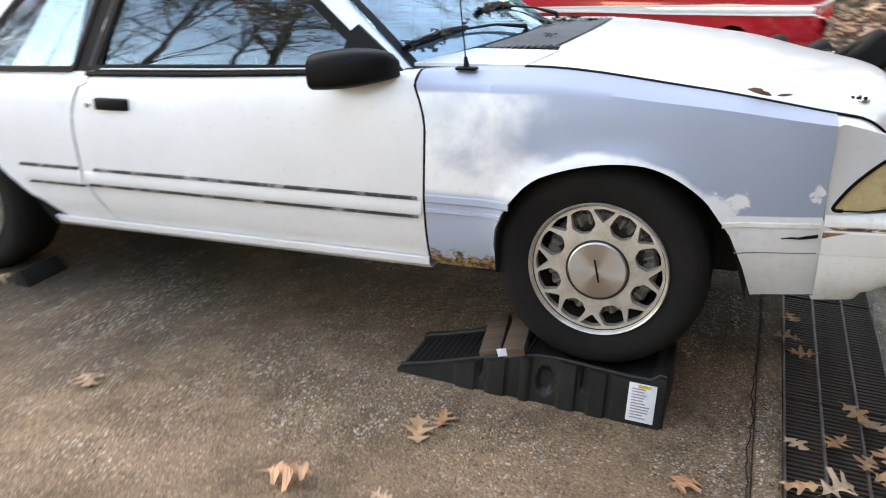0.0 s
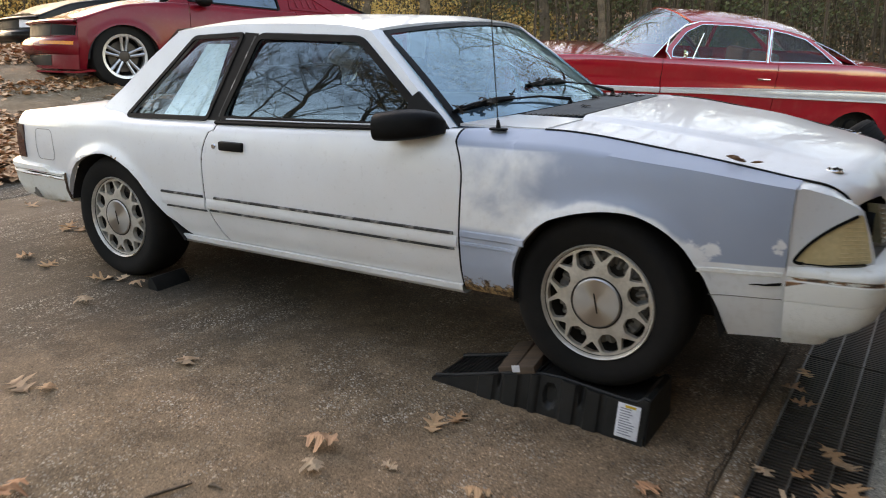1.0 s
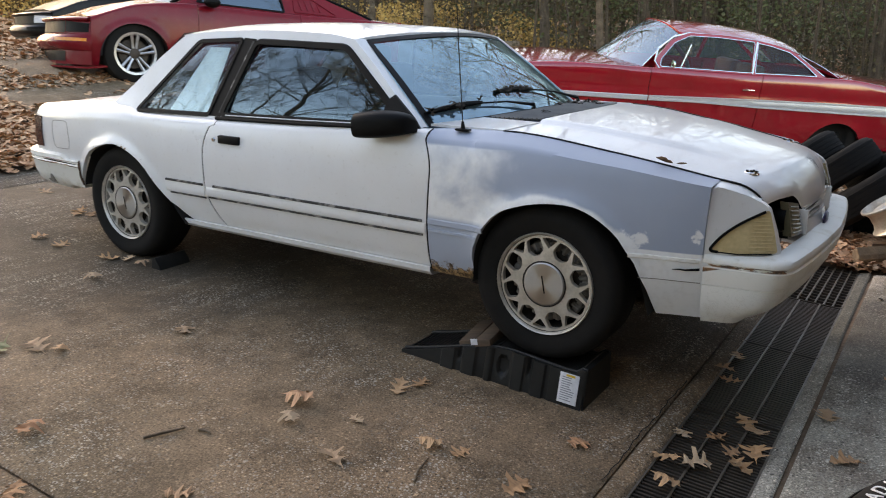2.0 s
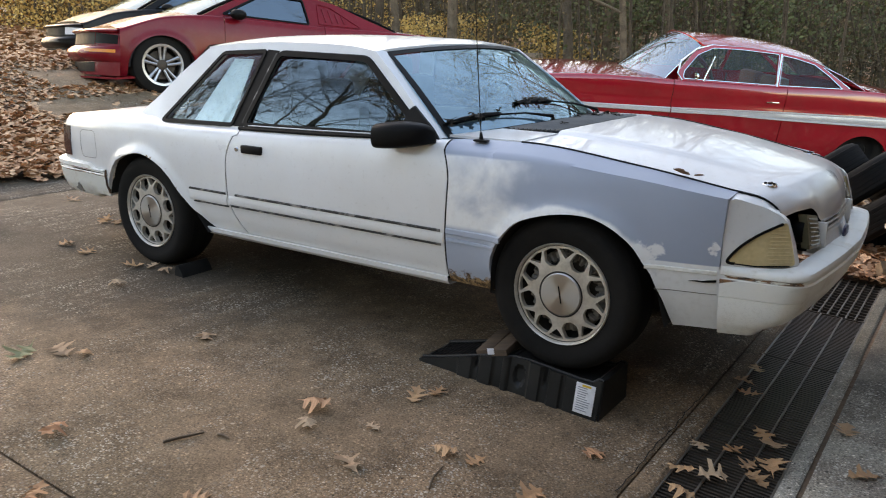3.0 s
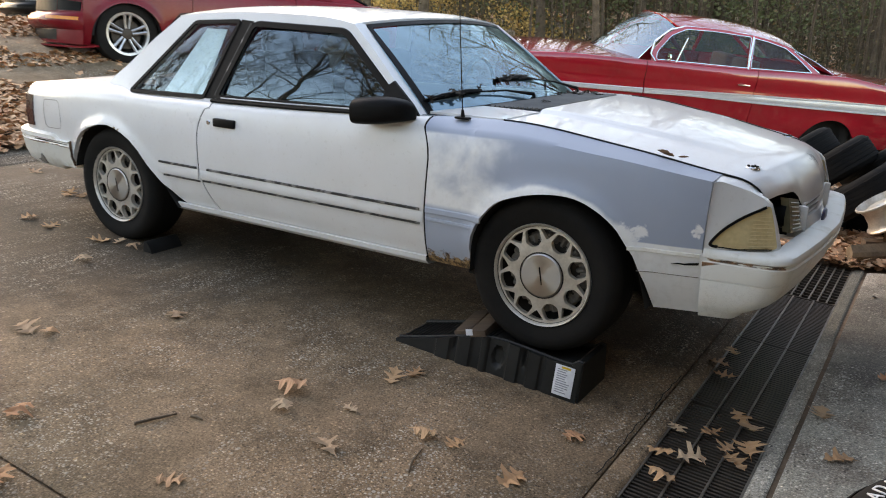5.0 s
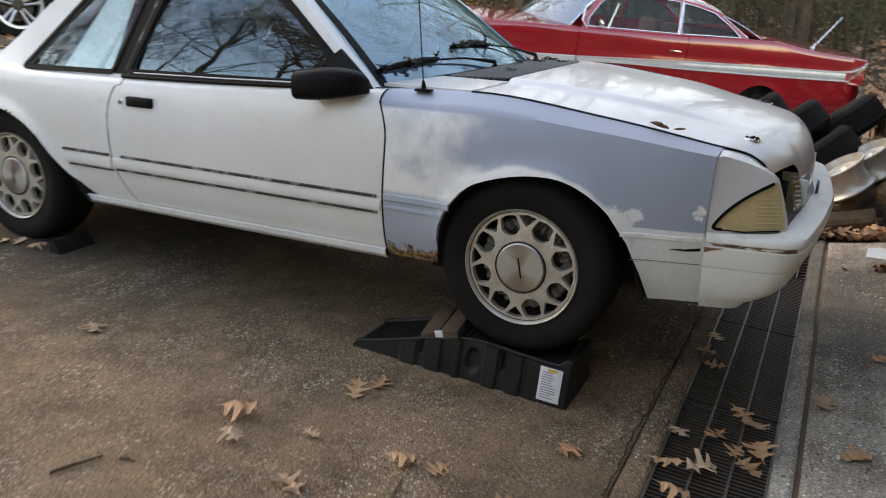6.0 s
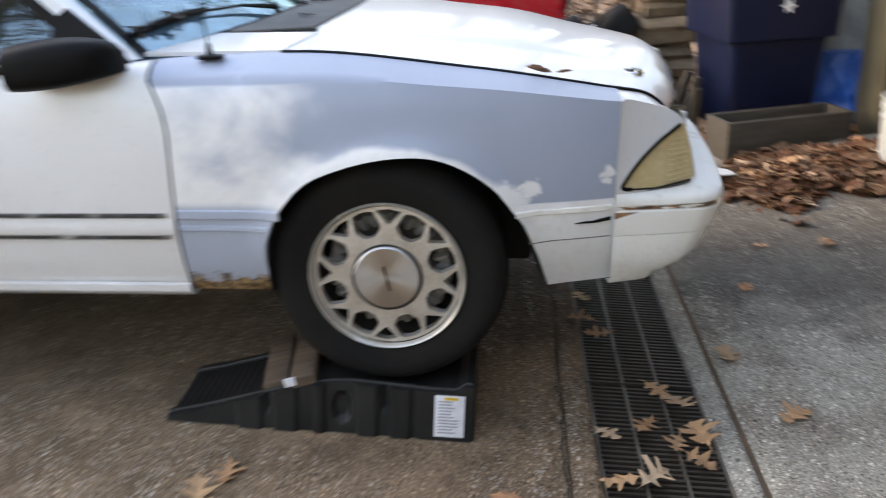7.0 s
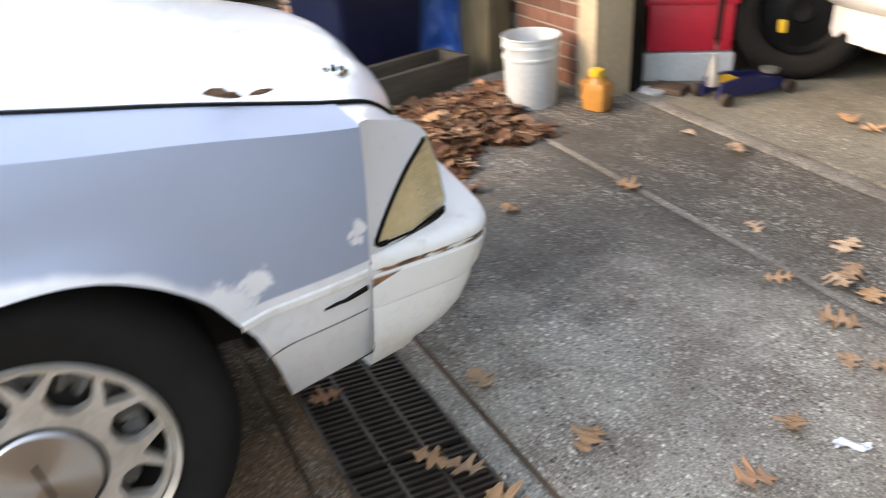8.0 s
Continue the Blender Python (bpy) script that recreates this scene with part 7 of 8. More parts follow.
def old_extra(car, side_y, belt, edge, tum):
    def strip(nm, pts_top, pts_bot, mtl, off, lab=""):
        for sg in (1, -1):
            bm = bmesh.new()
            n = 22
            ft, fb = pchip(*pts_top), pchip(*pts_bot)
            x0, x1 = pts_top[0][0], pts_top[0][-1]
            grid(bm, n, 4, lambda u, v: (x0 + (x1 - x0) * u, sg * (side_y(x0 + (x1 - x0) * u, 0.7) + (off if 0 < v < 1 else off * 0.4)), fb(x0 + (x1 - x0) * u) + (ft(x0 + (x1 - x0) * u) - fb(x0 + (x1 - x0) * u)) * (v if v in (0, 1) else 0.12 if v < 0.5 else 0.88)))
            hem(bm, (0, -sg * 0.012, 0))
            part(nm, bm, mtl, car, lab)
    strip("flank_spear", ([-0.15, 0.67, 2.148, 2.906, 3.57], [0.769, 0.764, 0.738, 0.722, 0.705]), ([-0.15, 0.67, 2.148, 2.906, 3.57], [0.678, 0.669, 0.667, 0.678, 0.690]), M_SILVERTRIM, 0.010, "grey anodised side spear")
    strip("spear_moulding", ([-0.432, -0.15, 0.67, 2.148, 3.57], [0.875, 0.79, 0.782, 0.756, 0.713]), ([-0.432, -0.15, 0.67, 2.148, 3.57], [0.848, 0.769, 0.764, 0.738, 0.695]), M_MOULD, 0.016, "chrome side moulding")
    strip("spear_moulding", ([-0.226, -0.155, 0.67, 2.148, 2.906, 3.57], [0.678, 0.678, 0.669, 0.667, 0.683, 0.695]), ([-0.226, -0.155, 0.67, 2.148, 2.906, 3.57], [0.657, 0.659, 0.651, 0.649, 0.659, 0.646]), M_MOULD, 0.016, "chrome side moulding")
    strip("spear_moulding", ([3.586, 5.26], [0.712, 0.686]), ([3.586, 5.26], [0.646, 0.634]), M_MOULD, 0.016, "chrome side moulding")
    strip("fin_edge", ([-0.467, -0.41, -0.203], [0.928, 0.885, 0.681]), ([-0.467, -0.41, -0.203], [0.864, 0.801, 0.657]), M_CHROME, 0.013, "chrome fin edge")
    for sg in (1, -1):
        part("door_handle", boxm(0.005, ((2.229, sg * 0.975 - 0.015, 0.852), (2.391, sg * 0.975 + 0.015, 0.868))), M_CHROME, car, "chrome door handle")
        bm = bmesh.new()
        tube(bm, [(3.48, sg * 0.93, 1.036), (3.539, sg * 0.90, 1.122), (3.49, sg * 0.84, 1.276), (3.304, sg * 0.77, 1.414), (3.101, sg * 0.735, 1.470)], 0.011, 8)
        part("windscreen_chrome", bm, M_CHROME, car, "chrome windscreen surround")
        bm = bmesh.new()
        tube(bm, [(1.329, sg * 0.90, 1.092), (1.543, sg * 0.83, 1.229), (1.751, sg * 0.775, 1.361), (2.324, sg * 0.74, 1.456), (2.722, sg * 0.73, 1.472), (3.101, sg * 0.735, 1.470)], 0.008, 8)
        part("roof_chrome", bm, M_CHROME, car)
        bm = bmesh.new()
        tube(bm, [(2.281, sg * 0.935, 1.05), (2.223, sg * 0.775, 1.431)], 0.011, 8)
        part("window_post", bm, M_CHROME, car, "chrome window post")
        bm = bmesh.new()
        tube(bm, [(3.211, sg * 0.925, 1.049), (3.069, sg * 0.80, 1.341)], 0.007, 8)
        part("vent_post", bm, M_CHROME, car)
        bm = bmesh.new()
        lathe(bm, [(0.0, -0.02), (0.05, -0.02), (0.055, 0.0), (0.0, 0.012)], 20, "x", (3.318, sg * 0.93, 1.097))
        part("side_mirror", bm, M_CHROME, car, "small round chrome mirror")
    bm = bmesh.new()
    prof_ = [(-0.46, 0.63), (-0.57, 0.619), (-0.60, 0.556), (-0.59, 0.47), (-0.52, 0.438)]
    grid(bm, 24, 5, lambda u, v: (prof_[int(round(v * 4))][0] + 0.10 * abs(2 * u - 1) ** 4, 0.99 * (2 * u - 1), prof_[int(round(v * 4))][1]))
    hem(bm, (0.10, 0, 0))
    part("rear_bumper", bm, M_CHROME, car, "chrome rear bumper")
    bm = bmesh.new()
    tube(bm, [(0.252, 0.70, 1.01), (0.23, 0.70, 1.04)], [0.035, 0.02], 10)
    tube(bm, [(0.24, 0.70, 1.03), (-0.111, 0.66, 1.439)], [0.008, 0.005], 6)
    part("aerial", bm, M_CHROME, car, "chrome rear aerial")
    bm = bmesh.new()
    tube(bm, [(2.9, -0.70, 1.42), (2.5, -0.72, 1.05), (2.4, -0.74, 0.85)], 0.03, 8)
    part("seat_belt_bar", bm, M_REDSEAT, car)


OLD = dict(hw=0.98, L=5.8, paint=M_RED, low=0.20, flare=0.012, track=0.07, rad=0.335, tumble=0.42, mid=2.4, glass=M_CLEAR, screen=M_OLDSCREEN, trim=M_CHROME, trimw=0.006, crown=0.11, ridge=0.0, wrap=0.36, seat=0.10, seatm=M_REDSEAT,
           plan=([-0.48, -0.18, 1.1, 4.08, 5.07, 5.35], [0.06, 0.02, 0.0, 0.0, 0.03, 0.08]), prof=([0.2, 0.4, 0.62, 0.70, 0.80, 0.92, 1.1], [0.09, 0.035, 0.012, 0.0, 0.022, 0.004, 0.03]),
           belt=([-0.47, -0.05, 0.306, 1.0, 1.452, 2.329, 3.487, 4.493, 5.36], [0.932, 0.96, 0.988, 1.06, 1.06, 1.031, 1.024, 1.018, 0.957]),
           arches=[(1.02, 0.152, 0.38), (4.20, 0.165, 0.38)], panels=[("rear_quarter", -0.475, 2.147), ("door", 2.147, 3.581), ("front_fender", 3.581, 5.356)], lids=[("boot_lid", -0.44, 1.06, 0.05), ("bonnet", 3.66, 5.34, 0.045)], bow=(0.0, 0.10),
           cabin=[(1.283, 1.063), (1.542, 1.229), (1.751, 1.36), (2.027, 1.419), (2.321, 1.456), (2.72, 1.472), (3.13, 1.468), (3.33, 1.374), (3.51, 1.16), (3.525, 1.034), (2.85, 1.033), (1.991, 1.048)],
           windows=[("quarter_window", round_corners([(1.43, 1.085), (1.60, 1.218), (1.79, 1.338), (2.03, 1.393), (2.205, 1.418), (2.245, 1.066)], 0.015)), ("door_window", round_corners([(2.285, 1.066), (2.250, 1.428), (2.72, 1.446), (3.09, 1.440), (3.285, 1.348), (3.455, 1.15), (3.468, 1.062)], 0.03))],
           roof=(1.66, 3.22), roofline=([1.408, 1.743, 2.324, 2.725, 3.102, 3.454], [1.168, 1.36, 1.456, 1.475, 1.471, 1.463]), screens=(1.12, 3.68), wheel=steel_wheel, extra=old_extra)
build_car("red_hardtop", "glossy red sixties hardtop coupe with a chrome side spear", DRIVE @ Matrix.Translation((2.702, 10.113, -0.276)) @ pose(0, 0, 0, 0, 0, 218) @ pose(0, 0, 0, 0, -1.5, 0) @ pose(0, 0, 0, -2.0, 0, 0), OLD)


def new_extra(car, side_y, belt, edge, tum):
    xe = 4.24
    front = lambda t, z: (xe + 0.26 * (1 - abs(t) ** 3) - 0.05 * ((z - 0.19) / 0.62) ** 2 + 0.004, side_y(xe, 0.5) * t, z)
    for sg in (1, -1):
        bm = bmesh.new()
        grid(bm, 8, 6, lambda u, v: front(sg * (0.95 - 0.34 * u), 0.545 + (0.115 - 0.02 * (1 - u)) * v))
        hem(bm, (-0.03, 0, 0))
        part("headlamp", bm, s_lamp[0], car, "headlamp lens")
        bm = bmesh.new()
        grid(bm, 8, 3, lambda u, v: tuple(q + d for q, d in zip(front(sg * (0.96 - 0.40 * u), 0.445 + 0.035 * v), (0.09 * (1 - (0.96 - 0.40 * u) ** 6) + 0.004, 0, 0))))
        hem(bm, (-0.03, 0, 0))
        part("side_marker", bm, s_mark[0], car, "marker lamp")
        bm = bmesh.new()
        grid(bm, 12, 10, lambda u, v: (2.92 + 0.10 * math.cos(u * math.tau) * math.sin(v * math.pi), sg * (0.98 + 0.09 * math.cos(v * math.pi)), 0.99 + 0.065 * math.sin(u * math.tau) * math.sin(v * math.pi)), True)
        part("door_mirror", bm, M_BLACK, car, "black door mirror", smooth=60)
    for sg in (1, -1):
        bm = bmesh.new()
        ribbon(bm, round_corners([(1.16, 0.995), (1.58, 1.225), (1.76, 1.25), (1.78, 0.995)], 0.02) + [round_corners([(1.16, 0.995), (1.58, 1.225), (1.76, 1.25), (1.78, 0.995)], 0.02)[0]], 0.014, lambda a, b, h: (a, sg * (tum(b) + h), b), 0.012)
        part("louvre_frame", bm, s_paint[0], car)
        for k in range(4):
            x = 1.40 + 0.09 * k
            bm = bmesh.new()
            tube(bm, [(x, sg * tum(1.02), 1.02), (x + 0.03, sg * tum(1.03 + 0.16 * min(1, 0.55 + 0.2 * k)), 1.03 + 0.16 * min(1, 0.55 + 0.2 * k))], 0.014, 6)
            part("louvre", bm, s_paint[0], car)
    bm = bmesh.new()
    grid(bm, 28, 9, lambda u, v: tuple(q + d for q, d in zip(front(2 * u - 1, 0.34 + 0.19 * v), (0.085 * math.sin(v * math.pi) ** 0.6 * (1 - abs(2 * u - 1) ** 6), 0, 0))))
    part("bumper_cover", bm, s_paint[0], car, smooth=70)
    bm = bmesh.new()
    grid(bm, 28, 5, lambda u, v: tuple(q + d for q, d in zip(front(1.96 * u - 0.98, 0.660 + 0.05 * v), (0.05 * math.sin(v * math.pi) ** 0.7, 0, 0))))
    part("bonnet_lip", bm, s_paint[0], car, smooth=70)
    bm = bmesh.new()
    grid(bm, 20, 6, lambda u, v: front(0.60 * (2 * u - 1), 0.535 + 0.14 * v))
    part("grille", bm, s_vent[0], car)
    bm = bmesh.new()
    grid(bm, 16, 4, lambda u, v: front(0.62 * (2 * u - 1), 0.225 + 0.11 * v))
    part("lower_intake", bm, s_vent[0], car)
    bm = bmesh.new()
    chin = 0.0 if s_vent[0] is M_BLACK else 0.16  # tucked under the white car's bumper
    grid(bm, 24, 3, lambda u, v: (xe - chin + 0.05 + 0.27 * (1 - abs(2 * u - 1) ** 3) - 0.25 * v, 0.84 * (2 * u - 1), 0.15 + 0.03 * v))
    hem(bm, (0, 0, 0.02))
    part("chin_splitter", bm, s_paint[0], car, "low chin splitter")
    bm = bmesh.new()
    grid(bm, 14, 4, lambda u, v: (0.02 + 0.12 * v, 0.72 * (2 * u - 1), 0.985 + 0.03 * math.sin(v * math.pi)))
    hem(bm, (0, 0, -0.025))
    part("spoiler", bm, s_paint[0], car)


s_paint, s_lamp, s_mark, s_vent = [M_MAROON], [M_BLACK], [M_AMBER], [M_BLACK]
NEWER = dict(hw=0.93, L=4.7, paint=M_MAROON, low=0.19, flare=0.02, track=0.05, rad=0.345, tumble=0.50, mid=2.3, glass=M_GLASS, trim=M_BLACK, trimw=0.022, crown=0.05, ridge=0.012, wrap=0.28, seat=0.18, seatm=M_SEAT,
             plan=([0, 0.3, 1.0, 3.5, 4.0, 4.24], [0.10, 0.03, 0.0, 0.0, 0.04, 0.12]), prof=([0.15, 0.3, 0.55, 0.75, 0.9, 1.0], [0.08, 0.03, 0.0, 0.006, 0.03, 0.06]),
             belt=([0, 0.5, 1.4, 2.3, 3.1, 3.7, 4.24], [0.96, 0.97, 0.955, 0.94, 0.945, 0.885, 0.70]),
             arches=[(1.05, 0.30, 0.375), (3.78, 0.30, 0.375)], panels=[("rear_quarter", 0.0, 1.72), ("door", 1.72, 3.06), ("front_fender", 3.06, 4.24)], lids=[("boot_lid", 0.02, 0.75, 0.04), ("bonnet", 3.30, 4.26, 0.045)], bow=(0.08, 0.26),
             cabin=[(0.55, 0.955), (1.10, 1.13), (1.50, 1.27), (1.9, 1.325), (2.3, 1.335), (2.60, 1.30), (2.95, 1.14), (3.34, 0.935), (2.3, 0.935), (1.4, 0.945)],
             windows=[("door_window", round_corners([(1.92, 0.975), (1.96, 1.275), (2.30, 1.285), (2.56, 1.25), (3.06, 0.99)], 0.03))],
             roof=(1.45, 2.62), roofline=([1.2, 1.5, 1.9, 2.3, 2.62], [1.15, 1.27, 1.325, 1.338, 1.30]), screens=(0.60, 3.36), wheel=sport_wheel, extra=new_extra)
turn = -110.0
hub = Vector((-4.11, 3.30, 0.70))
R = Matrix.Rotation(radians(turn), 4, "Z")
build_car("maroon_coupe", "dark red modern coupe with silver five-spoke wheels", Matrix.Translation(hub) @ R @ pose(0, 0, 0, 0, -5.0, 0) @ Matrix.Translation((-3.78, -0.93, 0)), NEWER)
s_paint[0], s_lamp[0], s_mark[0] = M_BLACKCAR, M_LABEL, M_BLACK
BLACK = dict(NEWER)
BLACK["paint"] = M_BLACKCAR
R = Matrix.Rotation(radians(-104), 4, "Z")
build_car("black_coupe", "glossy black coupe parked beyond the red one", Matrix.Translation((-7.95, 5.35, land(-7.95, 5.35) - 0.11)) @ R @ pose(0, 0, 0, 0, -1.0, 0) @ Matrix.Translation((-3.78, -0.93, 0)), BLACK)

# the white car standing nose out in the garage
s_paint[0], s_lamp[0], s_mark[0], s_vent[0] = M_WHITE, M_WHITE, M_WHITE, M_WHITE
PALE = dict(NEWER)
PALE["paint"] = M_WHITE
build_car("white_car", "white coupe parked nose out inside the dim garage", pose(10.54, 1.04, FLOOR_Z, 0, 0, 180), PALE)

# ---- leaves ----
def leaf_mesh(name, seed, size=1.0):
    """An oak leaf along +y: three pairs of pointed lobes, curled, with a stalk."""
    r = random.Random(seed)
    outline = [(0.012, 0.0), (0.04, 0.10), (0.10, 0.16), (0.30, 0.25), (0.27, 0.30), (0.10, 0.33), (0.08, 0.40), (0.16, 0.46), (0.46, 0.56), (0.40, 0.62), (0.15, 0.62), (0.09, 0.67), (0.13, 0.74), (0.31, 0.86), (0.20, 0.89), (0.09, 0.90), (0.0, 1.06)]
    if seed % 2:  # broader blade with shallower bays
        outline = [(0.012, 0.0), (0.05, 0.10), (0.13, 0.17), (0.36, 0.24), (0.33, 0.31), (0.15, 0.36), (0.13, 0.42), (0.20, 0.47), (0.50, 0.52), (0.47, 0.60), (0.26, 0.66), (0.14, 0.68), (0.16, 0.76), (0.30, 0.84), (0.22, 0.92), (0.10, 0.94), (0.0, 1.03)]
    mid = [0.0, 0.07, 0.13, 0.20, 0.26, 0.32, 0.38, 0.44, 0.50, 0.56, 0.61, 0.66, 0.72, 0.79, 0.86, 0.93, 1.03]
    bend, cup, twist = r.uniform(-0.4, 0.5), r.uniform(-0.8, 0.6), r.uniform(-0.4, 0.4)
    verts, faces = [], []

    def put(x, y):
        z = cup * x * x * 1.4 + bend * (y - 0.45) ** 2 * 0.9 + twist * x * (y - 0.4) + 0.05 * math.sin(9 * y + seed) * abs(x) + 0.11 * noise.noise((x * 5, y * 5, seed * 3.1))
        verts.append((x * size, (y - 0.45) * size, z * size))
        return len(verts) - 1
    for s in (-1, 1):
        k = r.uniform(0.85, 1.15)
        mids = [put(0, a) for a in mid]
        outs = [put(s * x * k * r.uniform(0.85, 1.15), y + r.uniform(-0.02, 0.02)) for x, y in outline]
        for i in range(len(mid) - 1):
            f = (mids[i], mids[i + 1], outs[i + 1], outs[i])
            faces.append(f if s > 0 else f[::-1])
    a = put(-0.012, 0.0)
    b = put(0.012, 0.0)
    c = put(r.uniform(-0.05, 0.05), -0.22)
    faces.append((a, b, c))
    zmin = min(v[2] for v in verts)
    verts = [(x, y, z - zmin) for x, y, z in verts]
    me = bpy.data.meshes.new(name)
    me.from_pydata(verts, [], faces)
    me.materials.append(M_LEAF)
    return me


LEAVES = [leaf_mesh("oak_leaf", k) for k in range(9)]
rleaf = random.Random(11)


def put_leaf(m, size, k=None, label="curled dead brown oak leaf on the concrete", material=None, group="fallen oak leaves"):
    me = LEAVES[rleaf.randrange(len(LEAVES)) if k is None else k]
    ob = new("oak_leaf", me)
    if material is not None:
        ob.data = me.copy()
        ob.data.materials[0] = material
    ob.matrix_world = m @ pose(0, 0, 0, rleaf.uniform(-9, 9), rleaf.uniform(-9, 9), rleaf.uniform(0, 360)) @ Matrix.Scale(size, 4)
    return tagged(ob, label, "leaf", group)


DRIVE_LEAVES = [(1.90, -0.64, 17), (1.98, -0.77, 12), (2.26, -0.86, 16), (2.46, -0.60, 13), (2.58, -0.57, 11), (2.14, -0.33, 15), (2.18, -0.24, 13), (0.20, -0.32, 13), (1.06, -0.47, 13), (1.35, -1.35, 15), (0.76, -0.97, 17), (0.85, -0.93, 12), (-0.64, -0.10, 14), (-0.42, -0.11, 16), (-0.94, 0.36, 17), (-0.85, 0.40, 13), (-0.02, -0.08, 15), (0.07, -0.02, 12), (0.20, -0.01, 12), (2.88, -0.26, 13), (2.17, -0.62, 9), (1.65, -1.59, 16), (2.01, -1.30, 13), (2.83, -0.63, 14), (-1.59, 0.55, 15)]
for x, y, s in DRIVE_LEAVES:
    put_leaf(DRIVE @ pose(x, y, 0.003), s * 0.0075)
put_leaf(DRIVE @ pose(0.66, -1.08, 0.003), 0.15, 2, "pale green oak leaf on the concrete", M_GREENLEAF)
DRAIN_LEAVES = [(3.32, 0.28, 14), (3.38, 0.22, 17), (3.26, 0.08, 14), (3.15, 0.04, 12), (3.25, -0.14, 18), (3.41, 0.06, 18), (3.17, -0.17, 15), (3.20, -0.32, 15), (3.38, -0.05, 14), (3.14, 0.72, 14), (3.19, 0.62, 13), (3.15, 0.91, 12), (3.34, 0.02, 12), (3.30, -0.48, 15), (3.22, -0.60, 16)]
for x, y, s in DRAIN_LEAVES:
    put_leaf(DRIVE @ pose(x, y, 0.004), s * 0.0068, None, "dead brown oak leaf caught on the drain grate")
APRON_LEAVES = [(3.57, 0.47, 14), (3.68, 0.13, 15), (3.89, -0.17, 16), (4.10, -0.10, 14), (4.64, 0.23, 16), (4.53, 0.36, 14), (4.50, 0.10, 17), (4.38, -0.02, 11), (4.57, 1.11, 14), (4.13, 1.24, 12), (4.70, 0.62, 11), (4.82, 0.35, 15), (4.71, 0.24, 16), (4.67, 0.14, 14), (5.08, 1.07, 16), (5.05, 1.32, 12), (4.43, -0.08, 11), (3.75, 0.95, 9), (3.90, 1.30, 10)]
for x, y, s in APRON_LEAVES:
    put_leaf(pose(x, y, apron_z(x, y) + 0.003), s * 0.0068, None, "dead tan oak leaf on the grey apron")
for x, y in ((5.65, 1.02), (5.63, 0.90)):
    put_leaf(pose(x, y, FLOOR_Z + 0.003), 0.12, None, "dead brown oak leaf on the garage floor")


def curled_leaf(m, length, width, seed):
    """A dry leaf rolled up along its rib, with a ragged edge."""
    bm = bmesh.new()

    def f(u, v):
        w = width * math.sin(math.pi * min(max(u, 0.04), 0.96)) ** 0.6 * (1 + 0.30 * noise.noise((u * 5, seed, v * 2)))
        a = (v - 0.5) * 3.6
        return (length * (u - 0.5), w * 0.5 * math.sin(a) + 0.15 * width * math.sin(u * 5 + seed), w * 0.45 * (1 - math.cos(a)) + length * 0.18 * (u - 0.5) ** 2 + 0.002 * seed)
    grid(bm, 22, 10, f)
    bmesh.ops.solidify(bm, geom=bm.faces[:], thickness=0.0012)
    ob = part("oak_leaf", bm, M_CURLED, None)
    ob.matrix_world = m
    tagged(ob, "curled dark dead leaf caught at the bonnet's edge", "leaf", "fallen oak leaves")


curled_leaf(CAR @ pose(2.950, 0.190, 0.803, 0, 14, 8), 0.062, 0.023, 1)
curled_leaf(CAR @ pose(3.015, 0.194, 0.796, 0, -8, -12), 0.040, 0.012, 2)
for k in range(10):
    v = rleaf.uniform(0.3, 0.85)
    a, b = screen_pt(0.985, v), hood_pt(0.0, v)
    t = rleaf.uniform(0.0, 0.8)
    put_leaf(CAR @ pose(a[0] + (b[0] - a[0]) * t, a[1] + (b[1] - a[1]) * t, a[2] + 0.006), rleaf.uniform(0.04, 0.07), None, "crumbled dark dead leaf on the cowl", M_DEADLEAF, group="leaf bits on the cowl")

for c0, c1, root in WIPERS:
    for k in range(8):
        p = c0.lerp(c1, rleaf.uniform(0.05, 0.98)) + Vector((0.012, 0, rleaf.uniform(0.004, 0.018)))
        put_leaf(CAR @ pose(p.x, p.y, p.z, rleaf.uniform(-50, 50), rleaf.uniform(-50, 50), 0), rleaf.uniform(0.035, 0.07), None, "shrivelled dark dead leaf caught on the wiper", M_DEADLEAF, group="dead leaves on the wipers")


def stick(m, pts, r, label="thin dry twig on the concrete"):
    bm = bmesh.new()
    tube(bm, pts, [r, r * 1.1, r * 0.6], 6)
    ob = part("twig", bm, M_BARK, None)
    ob.matrix_world = m
    tagged(ob, label, "twig", "fallen twigs")


stick(DRIVE @ pose(0, 0, 0.006), [(1.68, -1.16, 0), (1.71, -1.10, 0.004), (1.735, -1.03, 0)], 0.005)
stick(DRIVE @ pose(0, 0, 0.005), [(1.78, -1.01, 0), (1.80, -1.0, 0.002), (1.83, -1.0, 0)], 0.004)
stick(DRIVE @ pose(0, 0, 0.005), [(2.55, -0.81, 0), (2.525, -0.75, 0.003), (2.51, -0.67, 0)], 0.004)
bm = bmesh.new()
grid(bm, 14, 6, lambda u, v: (0.088 * (u - 0.5) + 0.004 * math.sin(v * 7), (0.026 + 0.008 * math.sin(u * 11) + 0.004 * math.sin(u * 31)) * (v - 0.5) + 0.005 * math.sin(u * 6), 0.006 + 0.005 * math.sin(u * 9 + v * 5)))
foil = part("paper_scrap", bm, M_LABEL, None)
foil.matrix_world = pose(4.15, -0.22, apron_z(4.15, -0.22), 0, 0, -34)
tagged(foil, "crumpled white paper scrap on the apron", "scrap")


